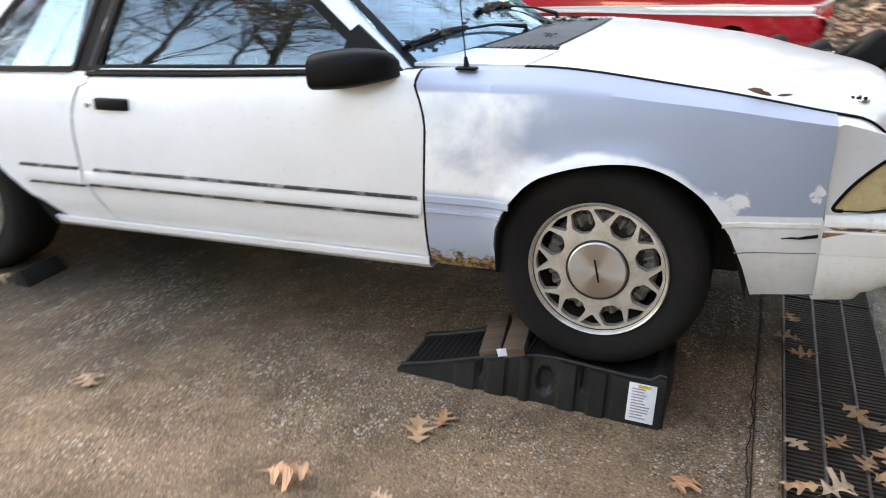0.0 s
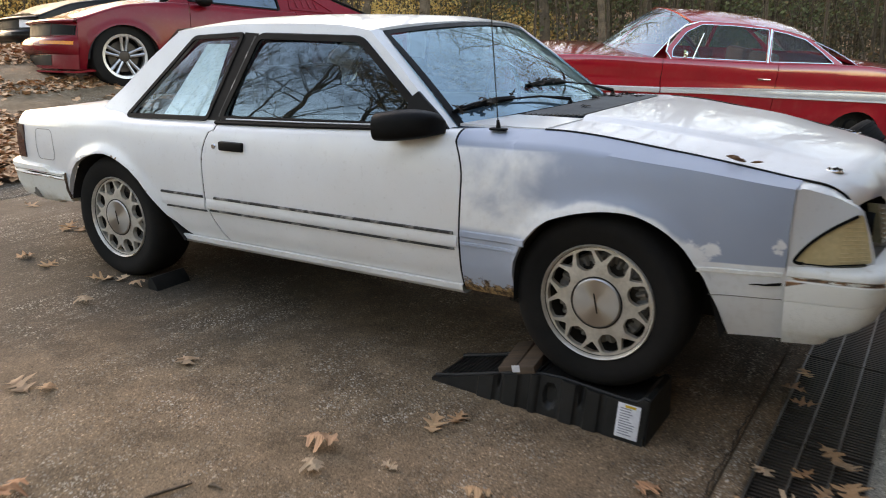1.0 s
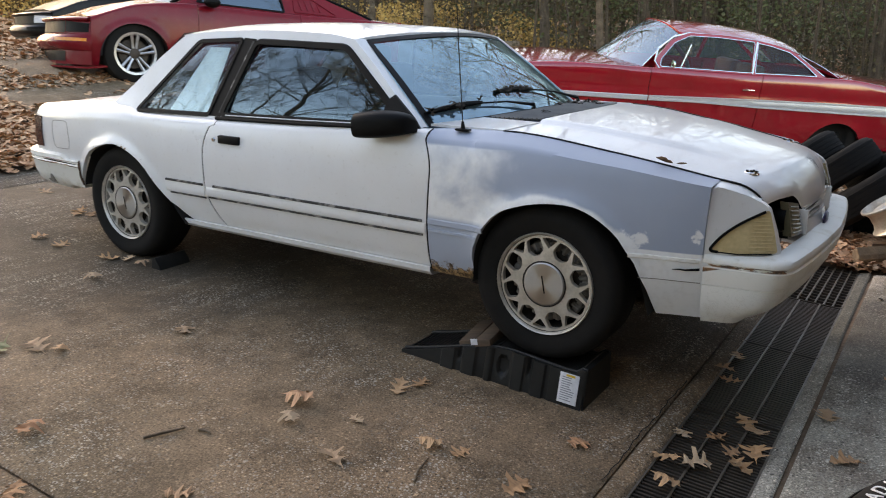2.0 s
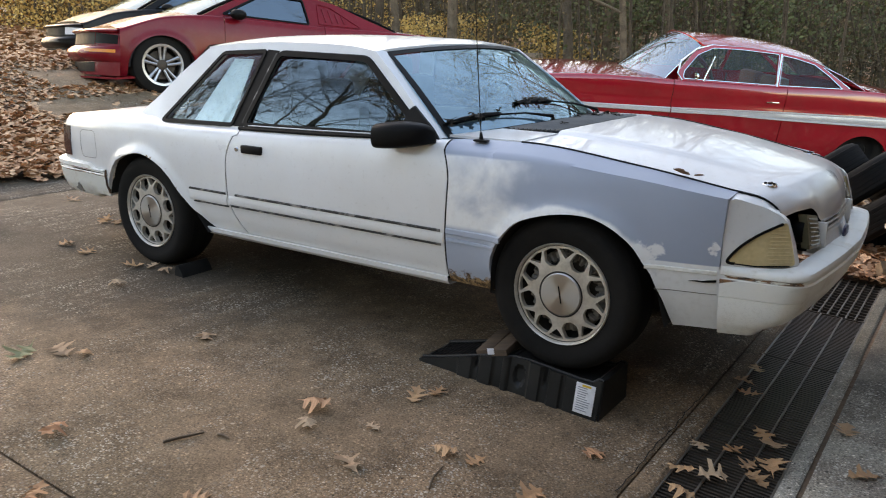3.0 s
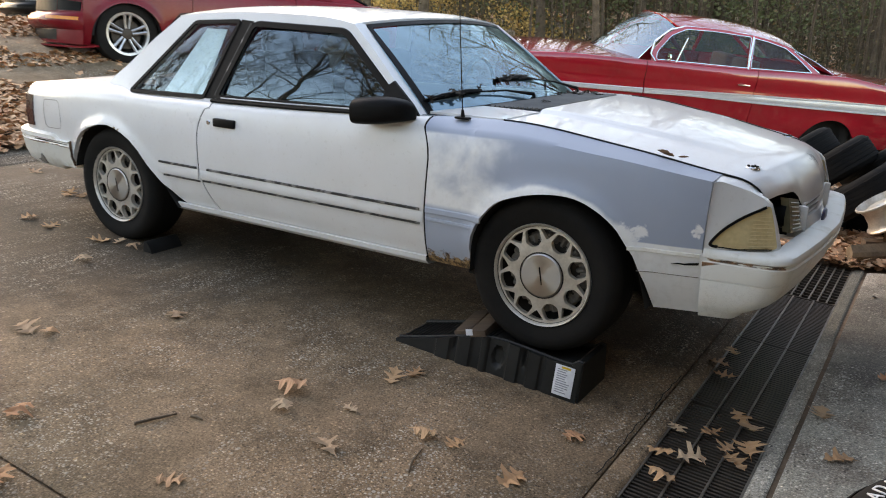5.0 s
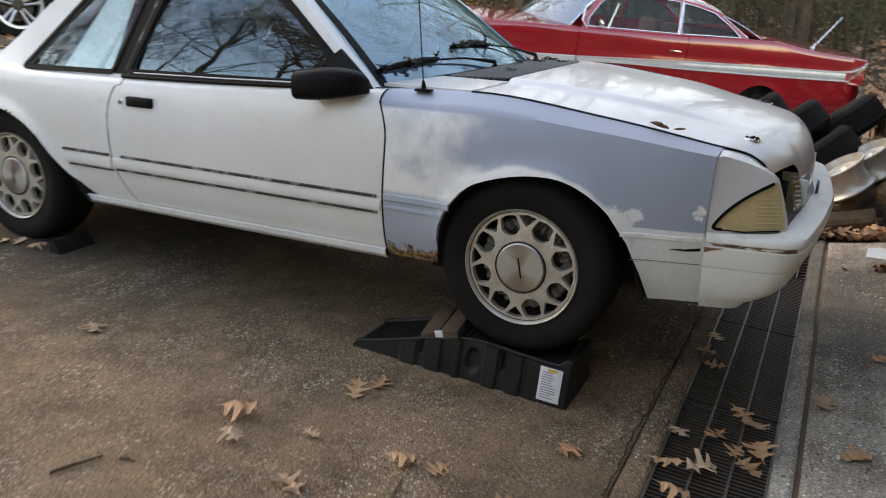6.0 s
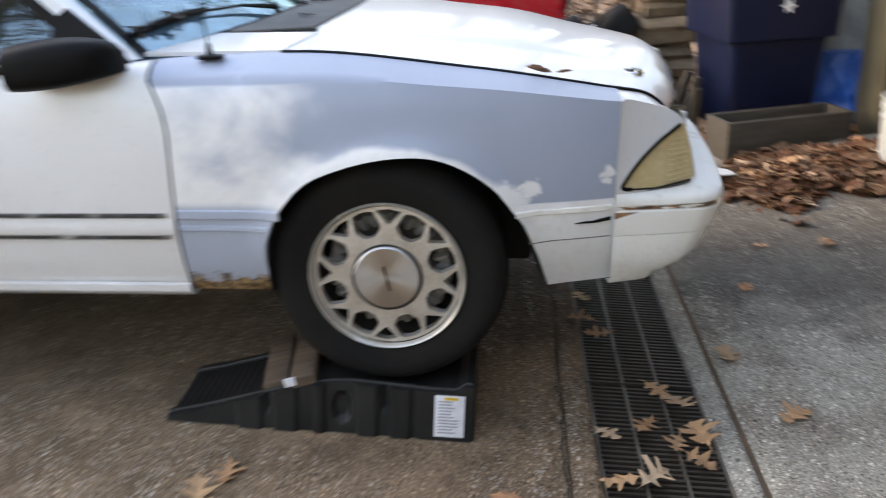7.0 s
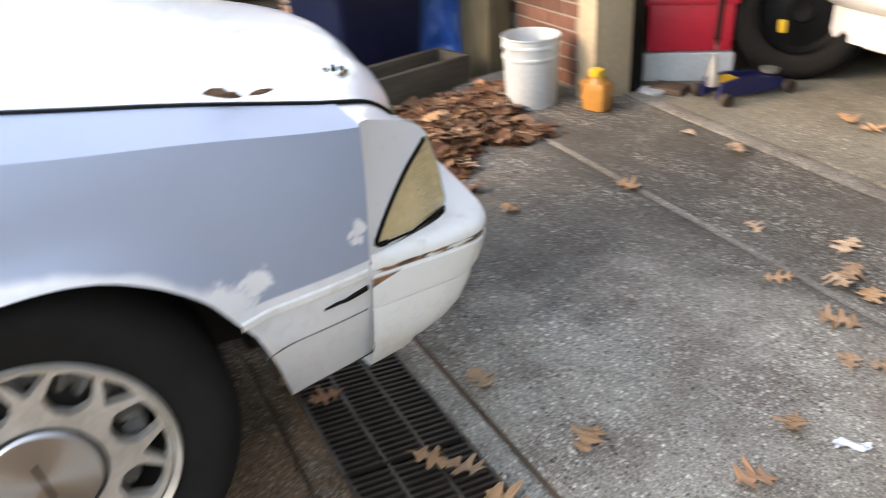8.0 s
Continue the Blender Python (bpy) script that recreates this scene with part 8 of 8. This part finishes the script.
def litter(name, label, count, where, size, seed, lift=0.03, material=None):
    """Many small bent leaf blades over the ground, joined."""
    r = np.random.RandomState(seed)
    verts, faces = [], []
    for _ in range(count):
        x, y, z, up = where(r)
        s = size * r.uniform(0.6, 1.3)
        a = r.uniform(0, math.tau)
        ca, sa = math.cos(a) * s, math.sin(a) * s
        t1, t2, c = r.uniform(-0.5, 0.5), r.uniform(-0.6, 0.6), r.uniform(0.1, 0.5)
        z += r.uniform(0, lift)
        n = len(verts)
        for px, py in ((0, -0.5), (0.34, -0.18), (0.14, 0.02), (0.40, 0.28), (0, 0.55), (-0.40, 0.24), (-0.14, 0.0), (-0.34, -0.2)):
            h = (t1 * px + t2 * py + c * (px * px + 0.4 * py * py)) * s
            verts.append((x + px * ca - py * sa, y + px * sa + py * ca, z + h + 0.012 * up))
        faces += [(n, n + 1, n + 2, n + 6), (n, n + 6, n + 7), (n + 2, n + 3, n + 4, n + 5), (n + 2, n + 5, n + 6)]
    return tagged(raw_mesh(name, verts, faces, material or M_LITTER), label, "leaves", kind="stuff")


def in_bank(r):
    while True:
        x, y = -2.2 - 9 * r.rand() ** 1.4, r.uniform(-2, 7.5)
        edge = -2.25 - 0.12 * math.sin(y * 2.3) - 0.07 * math.sin(y * 5.1)
        pad = (-5.3 < x < -4.62 and y > 2.3 or -4.2 < x < -3.72 and y > 1.7) and r.rand() < 0.96
        if x < edge and not pad:
            return x, y, land(x, y), 1
        if x >= edge and r.rand() < 0.02:
            return x, y, -SLOPE * x + 0.004, 0


def in_yard(r):
    while True:
        x, y = r.uniform(-4, 8), r.uniform(2.8, 13)
        return x, y, land(x, y), 1


def in_pile(r):
    while True:
        a, q = r.uniform(0, math.tau), math.sqrt(r.rand())
        wide = (1 + 0.55 * noise.noise((2.1 * math.cos(a), 2.1 * math.sin(a), 0.4)) + 0.3 * noise.noise((6 * math.cos(a), 6 * math.sin(a), 2.0))) * (1.28 if r.rand() < 0.05 else 1.0)
        x, y = 4.29 + 0.42 * q * wide * math.cos(a), 2.10 + 0.37 * q * wide * math.sin(a)
        if not (3.9 < x < 4.75 and y > 2.46):
            return x, y, max(land(x, y), apron_z(x, y)) - 0.022 + 0.030 * (1 - q), 0


def in_woods(r):
    x, y = r.uniform(-30, 20), r.uniform(12, 34)
    return x, y, land(x, y), 1


bm = bmesh.new()
for pts in ([(3.030, -0.43), (3.034, -0.26), (3.026, -0.05), (3.037, 0.12), (3.030, 0.27), (3.038, 0.5)],):
    for (xa, ya), (xb, yb) in zip(pts, pts[1:]):
        for k in range(6):
            u, w = k / 6, (k + 1) / 6
            f = lambda q: (xa + (xb - xa) * q + 0.003 * math.sin(61 * (ya + (yb - ya) * q)), ya + (yb - ya) * q)
            (x0, y0), (x1, y1) = f(u), f(w)
            bm.faces.new([bm.verts.new((x, y, 0.0025)) for x, y in ((x0 - 0.0018, y0), (x0 + 0.0018, y0), (x1 + 0.0018, y1), (x1 - 0.0018, y1))])
crack = part("crack", bm, M_DARK, None)
crack.matrix_world = DRIVE
tagged(crack, "dark crack in the concrete along the drain kerb", "crack", kind="structure")
litter("leaf_bank", "thick brown oak leaf litter beside the driveway", 62000, in_bank, 0.075, 3)
litter("leaf_yard", "brown leaf litter round the parked red car", 14000, in_yard, 0.10, 4)
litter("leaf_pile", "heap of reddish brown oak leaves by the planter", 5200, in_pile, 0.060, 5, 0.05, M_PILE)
heap = np.random.RandomState(6)
for _ in range(120):
    x, y, z, up = in_pile(heap)
    put_leaf(pose(x, y, z + 0.040, heap.uniform(-25, 25), heap.uniform(-25, 25), 0), heap.uniform(0.075, 0.115), None, "reddish brown oak leaf on the heap", M_CURLED if heap.rand() < 0.7 else None, group="leaves on the heap")


def in_nook(r):
    x, y = r.uniform(2.6, 4.6), r.uniform(2.72, 4.6)
    return x, y, max(land(x, y), apron_z(x, y) if x > 3.5 and y < 2.8 else -1) + 0.01, 1


litter("leaf_nook", "pale curled oak leaves drifted behind the drain's end", 8000, in_nook, 0.052, 17, 0.05)


def in_far(r):
    x, y = r.uniform(-26, -9), r.uniform(-3, 15)
    return x, y, land(x, y), 1


litter("leaf_slope", "pale brown leaves strewn up the slope", 14000, in_far, 0.20, 16)
litter("woodland_leaves", "fallen leaves on the woodland floor", 9000, in_woods, 0.28, 6)
pad = slab("parking_pad", -5.7, -3.2, 1.6, 7.5, Matrix.Translation((0, 0, 0)), M_DRIVE, None, 0.1, 10, 12)
for v in pad.data.vertices:
    v.co.z += land(v.co.x, v.co.y) + 0.03
tagged(pad, "dark concrete parking pad among leaves", "pavement", kind="structure")


# ---- firewood ----
def build_woodpile():
    rp = random.Random(21)
    me = []
    for k in range(4):
        bm = bmesh.new()
        n = 7
        pts = [(0.06 * (1 + 0.35 * rp.uniform(-1, 1)) * math.cos(i * math.tau / n), 0.05 * (1 + 0.35 * rp.uniform(-1, 1)) * math.sin(i * math.tau / n)) for i in range(n)]
        fill(bm, [pts], lambda a, b: (a, 0, b), (0, 0.42, 0))
        m = bpy.data.meshes.new("log")
        bmesh.ops.recalc_face_normals(bm, faces=bm.faces[:])
        bm.to_mesh(m)
        bm.free()
        m.materials.append(M_LOG)
        me.append(m)
    for row in range(11):
        for k in range(9):
            if rp.random() < 0.06:
                continue
            ob = new("log", me[rp.randrange(4)])
            x, y = 3.66 + 0.02 * row + rp.uniform(-0.03, 0.03), 3.95 + k * 0.135 + rp.uniform(-0.02, 0.02)
            ob.matrix_world = pose(x, y, -0.24 + row * 0.093 + rp.uniform(-0.01, 0.01), rp.uniform(-6, 6), rp.uniform(0, 360), -90 + rp.uniform(-12, 12))
            tagged(ob, "split firewood log stacked behind the bin", "log", "stacked firewood")
    for k in range(14):
        ob = new("log", me[rp.randrange(4)])
        ob.matrix_world = pose(rp.uniform(3.55, 4.0), rp.uniform(3.0, 4.6), -0.22 + rp.uniform(0, 0.08), rp.uniform(-25, 25), rp.uniform(0, 360), rp.uniform(0, 180))
        tagged(ob, "loose split log fallen from the stack", "log", "stacked firewood")
    for k, (x, y, a, h) in enumerate(((3.88, 2.98, 8, 0.42), (3.95, 2.95, -4, 0.36), (3.80, 3.05, 14, 0.45))):
        board("fence_board", "grey-brown upright board leaning on the firewood", pose(x, y, -0.26, 12, a, 20), (0.05, 0.018, h), M_GREYWOOD, 0.003, "board", "leaning boards")


M_FARWOOD = mat("distant_woods", (0.075, 0.056, 0.036), (0.034, 0.028, 0.018), 0.4, 2.0, 1.0, relief=0.0)
M_LOG = mat("split_log_wood", (0.24, 0.165, 0.10), (0.10, 0.072, 0.05), 7, 40, 0.9, relief=0.6, dist=0.01, vary=0.7)
build_woodpile()


bm = bmesh.new()
tube(bm, [(-0.30, 0, 0.17), (-0.28, 0, 0.17), (0.28, 0, 0.17), (0.30, 0, 0.17)], [0.15, 0.17, 0.165, 0.15], 20)
log = part("cut_log", bm, M_LOG, None)
log.matrix_world = pose(-4.3, 12.4, land(-4.3, 12.4), 0, 0, 25)
tagged(log, "short sawn log lying at the edge of the woods", "log")

# ---- trees ----
def branch(verts, faces, p, d, length, r0, depth, r, twigs):
    """A crooked tapering limb with side limbs."""
    steps = max(3, int(4 + depth))
    sides = 7 if depth >= 3 else 5 if depth == 2 else 3
    pts, rad = [p.copy()], [r0]
    q = d.copy()
    for i in range(steps):
        q = (q + Vector((r.uniform(-1, 1), r.uniform(-1, 1), r.uniform(-0.5, 0.8))) * (0.10 if depth >= 3 else 0.22)).normalized()
        p = p + q * (length / steps)
        pts.append(p.copy())
        rad.append(r0 * (1 - 0.78 * (i + 1) / steps))
    base = len(verts)
    for i, (c, rr) in enumerate(zip(pts, rad)):
        dd = (pts[min(i + 1, steps)] - pts[max(i - 1, 0)]).normalized()
        a = dd.orthogonal().normalized()
        b = dd.cross(a)
        for k in range(sides):
            verts.append(tuple(c + (a * math.cos(k * math.tau / sides) + b * math.sin(k * math.tau / sides)) * rr))
    for i in range(steps):
        for k in range(sides):
            faces.append((base + i * sides + k, base + i * sides + (k + 1) % sides, base + (i + 1) * sides + (k + 1) % sides, base + (i + 1) * sides + k))
    if depth <= 0:
        return
    n = twigs[4 - depth]
    for k in range(n):
        t = r.uniform(0.3 if depth == 4 else 0.2, 0.98)
        i = min(int(t * steps), steps - 1)
        at = pts[i].lerp(pts[i + 1], t * steps - i)
        side = Vector((r.uniform(-1, 1), r.uniform(-1, 1), r.uniform(-0.1, 0.7))).normalized()
        dd = ((pts[i + 1] - pts[i]).normalized() * 0.5 + side).normalized()
        branch(verts, faces, at, dd, length * r.uniform(0.34, 0.52), max(rad[i] * 0.48, 0.004), depth - 1, r, twigs)


def bare_tree(seed, height, r0, forks=(9, 6, 5, 4)):
    r = random.Random(seed)
    verts, faces = [], []
    branch(verts, faces, Vector((0, 0, -0.2)), Vector((0, 0, 1)), height, r0, 4, r, forks)
    me = bpy.data.meshes.new("bare_tree")
    me.from_pydata(verts, [], faces)
    me.materials.append(M_BARK)
    for f in me.polygons:
        f.use_smooth = True
    return me


BARE = [bare_tree(31 + k, 8.5 + k, 0.12 + 0.015 * k) for k in range(4)]
rt = random.Random(5)


def plant(me, x, y, s, label, group):
    ob = new("bare_tree", me)
    ob.matrix_world = pose(x, y, land(x, y), rt.uniform(-3, 3), rt.uniform(-3, 3), rt.uniform(0, 360)) @ Matrix.Scale(s, 4)
    tagged(ob, label, "tree", group)


for k, (x, y) in enumerate(((2.5, -17.0), (-17.0, -15.0), (7.5, -15.0), (-0.5, -16.0))):
    plant(BARE[k % 4], x, y, rt.uniform(0.9, 1.2), "leafless hardwood tree with crooked spreading limbs", "bare trees across the drive")
TWIGGY = [bare_tree(71 + k, 12.5, 0.12, (13, 8, 6, 5)) for k in range(2)]
for k, (x, y) in enumerate(((2.4, 14.5), (-0.6, 15.5), (5.0, 14.0), (-3.6, 14.8), (9.0, 11.0))):
    plant(TWIGGY[k % 2], x, y, rt.uniform(0.95, 1.2), "tall leafless oak with dense fine twigs", "bare trees across the drive")
for k, (x, y, sc) in enumerate(((-3.6, 12.8, 0.95), (-6.2, 12.4, 0.75), (-7.4, 12.0, 0.65), (-1.0, 15.2, 1.0), (4.2, 16.0, 0.9), (7.6, 13.0, 0.9), (-4.9, 14.6, 0.6))):
    plant(BARE[(k * 3) % 4], x, y, sc, "straight grey hardwood trunk at the wood's edge", "woodland trees")
SLIM = [bare_tree(91 + k, 8.5 + k, 0.12 + 0.015 * k, (7, 5, 4, 2)) for k in range(4)]
for k in range(64):
    y = 11.5 + (k % 16) * 1.15 + rt.uniform(-0.8, 0.8)
    x = -24 + (k * 7.3) % 44 + rt.uniform(-1, 1)
    if x < -6 and y < 14:
        y += 4
    plant(SLIM[k % 4], x, y, rt.uniform(0.5, 0.85), "slim leafless woodland tree behind the cars", "woodland trees")


def leafy_oak(x, y, s, seed, label):
    """An oak that keeps its brown leaves: trunk with limbs, and a ragged crown of small blades along the twigs."""
    tree = thing("oak_tree", label, "tree", pose(x, y, land(x, y), 0, 0, seed * 77) @ Matrix.Scale(s, 4), "oaks across the drive")
    me = bare_tree(seed, 10.5, 0.16, (10, 6, 5, 3))
    t = new("trunk", me)
    t.parent = tree
    r = np.random.RandomState(seed)
    pts = [v.co for v in me.vertices if v.co.z > 2.6]
    verts, faces = [], []
    for _ in range(7000):
        c = pts[r.randint(len(pts))] + Vector(r.normal(size=3)) * 0.10
        a = Vector(r.normal(size=3)).normalized()
        b = a.orthogonal().normalized() * 0.035 * r.uniform(0.7, 1.3)
        a = a * 0.075 * r.uniform(0.7, 1.3)
        n = len(verts)
        verts += [tuple(c - a), tuple(c + b), tuple(c + a), tuple(c - b)]
        faces.append((n, n + 1, n + 2, n + 3))
    raw_mesh("crown", verts, faces, M_OAK, tree)


for k, (x, y, sc) in enumerate(((-3.9, -8.0, 0.90), (-1.6, -12.5, 0.95), (-14.5, -9.5, 0.95), (6.5, -14.5, 0.9))):
    leafy_oak(x, y, sc, 141 + k, "oak still holding brown leaves across the drive")


def undergrowth(name, label, count, where, size, seed, material, stalk):
    r = np.random.RandomState(seed)
    verts, faces = [], []
    for _ in range(count):
        x, y, z = where(r)
        s = size * r.uniform(0.5, 1.4)
        n = len(verts)
        a = Vector(r.normal(size=3)).normalized()
        b = a.orthogonal().normalized() * s * 0.5
        if r.rand() < stalk:  # thin upright stalk
            a = Vector((a.x * 0.25, a.y * 0.25, 1.0)) * 3.2
            b = b * 0.16
        a = a * s
        c = Vector((x, y, z))
        verts += [tuple(c - a * 0.5), tuple(c + b), tuple(c + a * 0.6), tuple(c - b)]
        faces.append((n, n + 1, n + 2, n + 3))
    return tagged(raw_mesh(name, verts, faces, material), label, "undergrowth", kind="stuff")


clumps = [(rt.uniform(-30, 22), 12.5 + 16 * rt.random() ** 1.2, rt.uniform(0.7, 2.2), rt.uniform(1.0, 4.2)) for _ in range(260)]


def in_clump(r):
    cx, cy, w, h = clumps[r.randint(len(clumps))]
    x, y = cx + r.normal() * w * 0.5, cy + r.normal() * w * 0.5
    return x, y, land(x, y) + h * abs(r.normal()) * 0.55


def in_curtain(r):
    x, y = r.uniform(-45, 34), r.uniform(25, 34)
    return x, y, land(x, y) + 5.5 * r.rand() ** 1.3


undergrowth("undergrowth", "tangled brown and green brush between the trees", 150000, in_clump, 0.055, 8, M_BUSH, 0.45)
undergrowth("far_brush", "dense brush deep in the woods", 100000, in_curtain, 0.11, 9, M_BUSH, 0.65)


def in_glow(r):
    cx, cy = -13 - 3.2 * (r.randint(6)), 10.5 + 1.7 * r.randint(8)
    x, y = cx + r.normal() * 1.1, cy + r.normal() * 0.9
    return x, y, land(x, y) + 0.2 + 6.4 * r.rand()


def in_rim(r):
    x, y = r.uniform(-36, -21), r.uniform(-6, 26)
    return x, y, land(x, y) + 7.5 * r.rand() ** 1.2


def in_belt(r):
    x, y = r.uniform(-36, 16), -15 - 9 * r.rand()
    return x, y, land(x, y) + 4.6 * r.rand() ** 1.2


def in_green(r):
    k = r.randint(11)
    x, y = -4.5 + (k * 3.7) % 10.5 + r.normal() * 0.7, 13.8 + (k * 2.3) % 4.0 + r.normal() * 0.5
    return x, y, land(x, y) + 0.5 + 0.35 * (k % 4) + 3.4 * r.rand() ** 1.1


def in_low(r):
    k = r.randint(7)
    x, y = -7.5 + (k * 2.9) % 8.5 + r.normal() * 0.45, 12.6 + (k * 1.7) % 3.0 + r.normal() * 0.4
    return x, y, land(x, y) + 0.75 * r.rand() ** 1.3


undergrowth("evergreen_brush", "olive green leaves on saplings at the wood's edge", 22000, in_green, 0.062, 49, M_GREEN, 0.05)
undergrowth("golden_shrubs", "low golden brown shrubs at the wood's edge", 8000, in_low, 0.05, 59, M_GOLD, 0.2)
# unseen belt of brush, added to block light from the low sky
undergrowth("belt_brush", "unseen dense brown brush added across the drive to cut low sky light", 55000, in_belt, 0.17, 39, M_BUSH, 0.4)
undergrowth("slope_brush", "brown and gold brush thick up the slope", 90000, in_rim, 0.095, 29, M_GOLD, 0.3)
undergrowth("golden_brush", "golden leaves still hanging on the saplings, sunlit glow put into their colour", 75000, in_glow, 0.060, 19, M_GOLD, 0.05)


def stems(name, label, count, seed):
    r = random.Random(seed)
    verts, faces = [], []
    for _ in range(count):
        x, y = r.uniform(-32, 24), r.uniform(12, 32)
        h, rr = r.uniform(2, 8), r.uniform(0.012, 0.05)
        lx, ly = r.uniform(-0.6, 0.6), r.uniform(-0.6, 0.6)
        z = land(x, y)
        n = len(verts)
        for i in range(3):
            t = i / 2
            for k in range(4):
                a = k * math.pi / 2
                verts.append((x + lx * t * t + rr * (1 - 0.6 * t) * math.cos(a), y + ly * t * t + rr * (1 - 0.6 * t) * math.sin(a), z - 0.1 + h * t))
        for i in range(2):
            for k in range(4):
                faces.append((n + i * 4 + k, n + i * 4 + (k + 1) % 4, n + (i + 1) * 4 + (k + 1) % 4, n + (i + 1) * 4 + k))
    return tagged(raw_mesh(name, verts, faces, M_BARK, smooth=True), label, "saplings", kind="stuff")


stems("saplings", "thin grey saplings crowding the woods", 1300, 12)

for k, (x, y) in enumerate(((-8.0, -8.6), (-10.8, -12.0), (-6.6, -11.0), (-12.5, -7.5))):
    plant(TWIGGY[k % 2], x, y, 0.95, "tall leafless oak with dense fine twigs", "bare trees across the drive")

# far woods closing the view
bm = bmesh.new()
grid(bm, 40, 6, lambda u, v: (-90 + 170 * u, 62 + 14 * math.cos(u * math.pi * 2) + 0.5 * math.sin(u * 60), -2 + 10 * v + 1.6 * noise.noise((u * 30, 0, v))))
tagged(part("backdrop", bm, M_FARWOOD, None), "brown haze of distant bare woods", "woods", kind="structure")
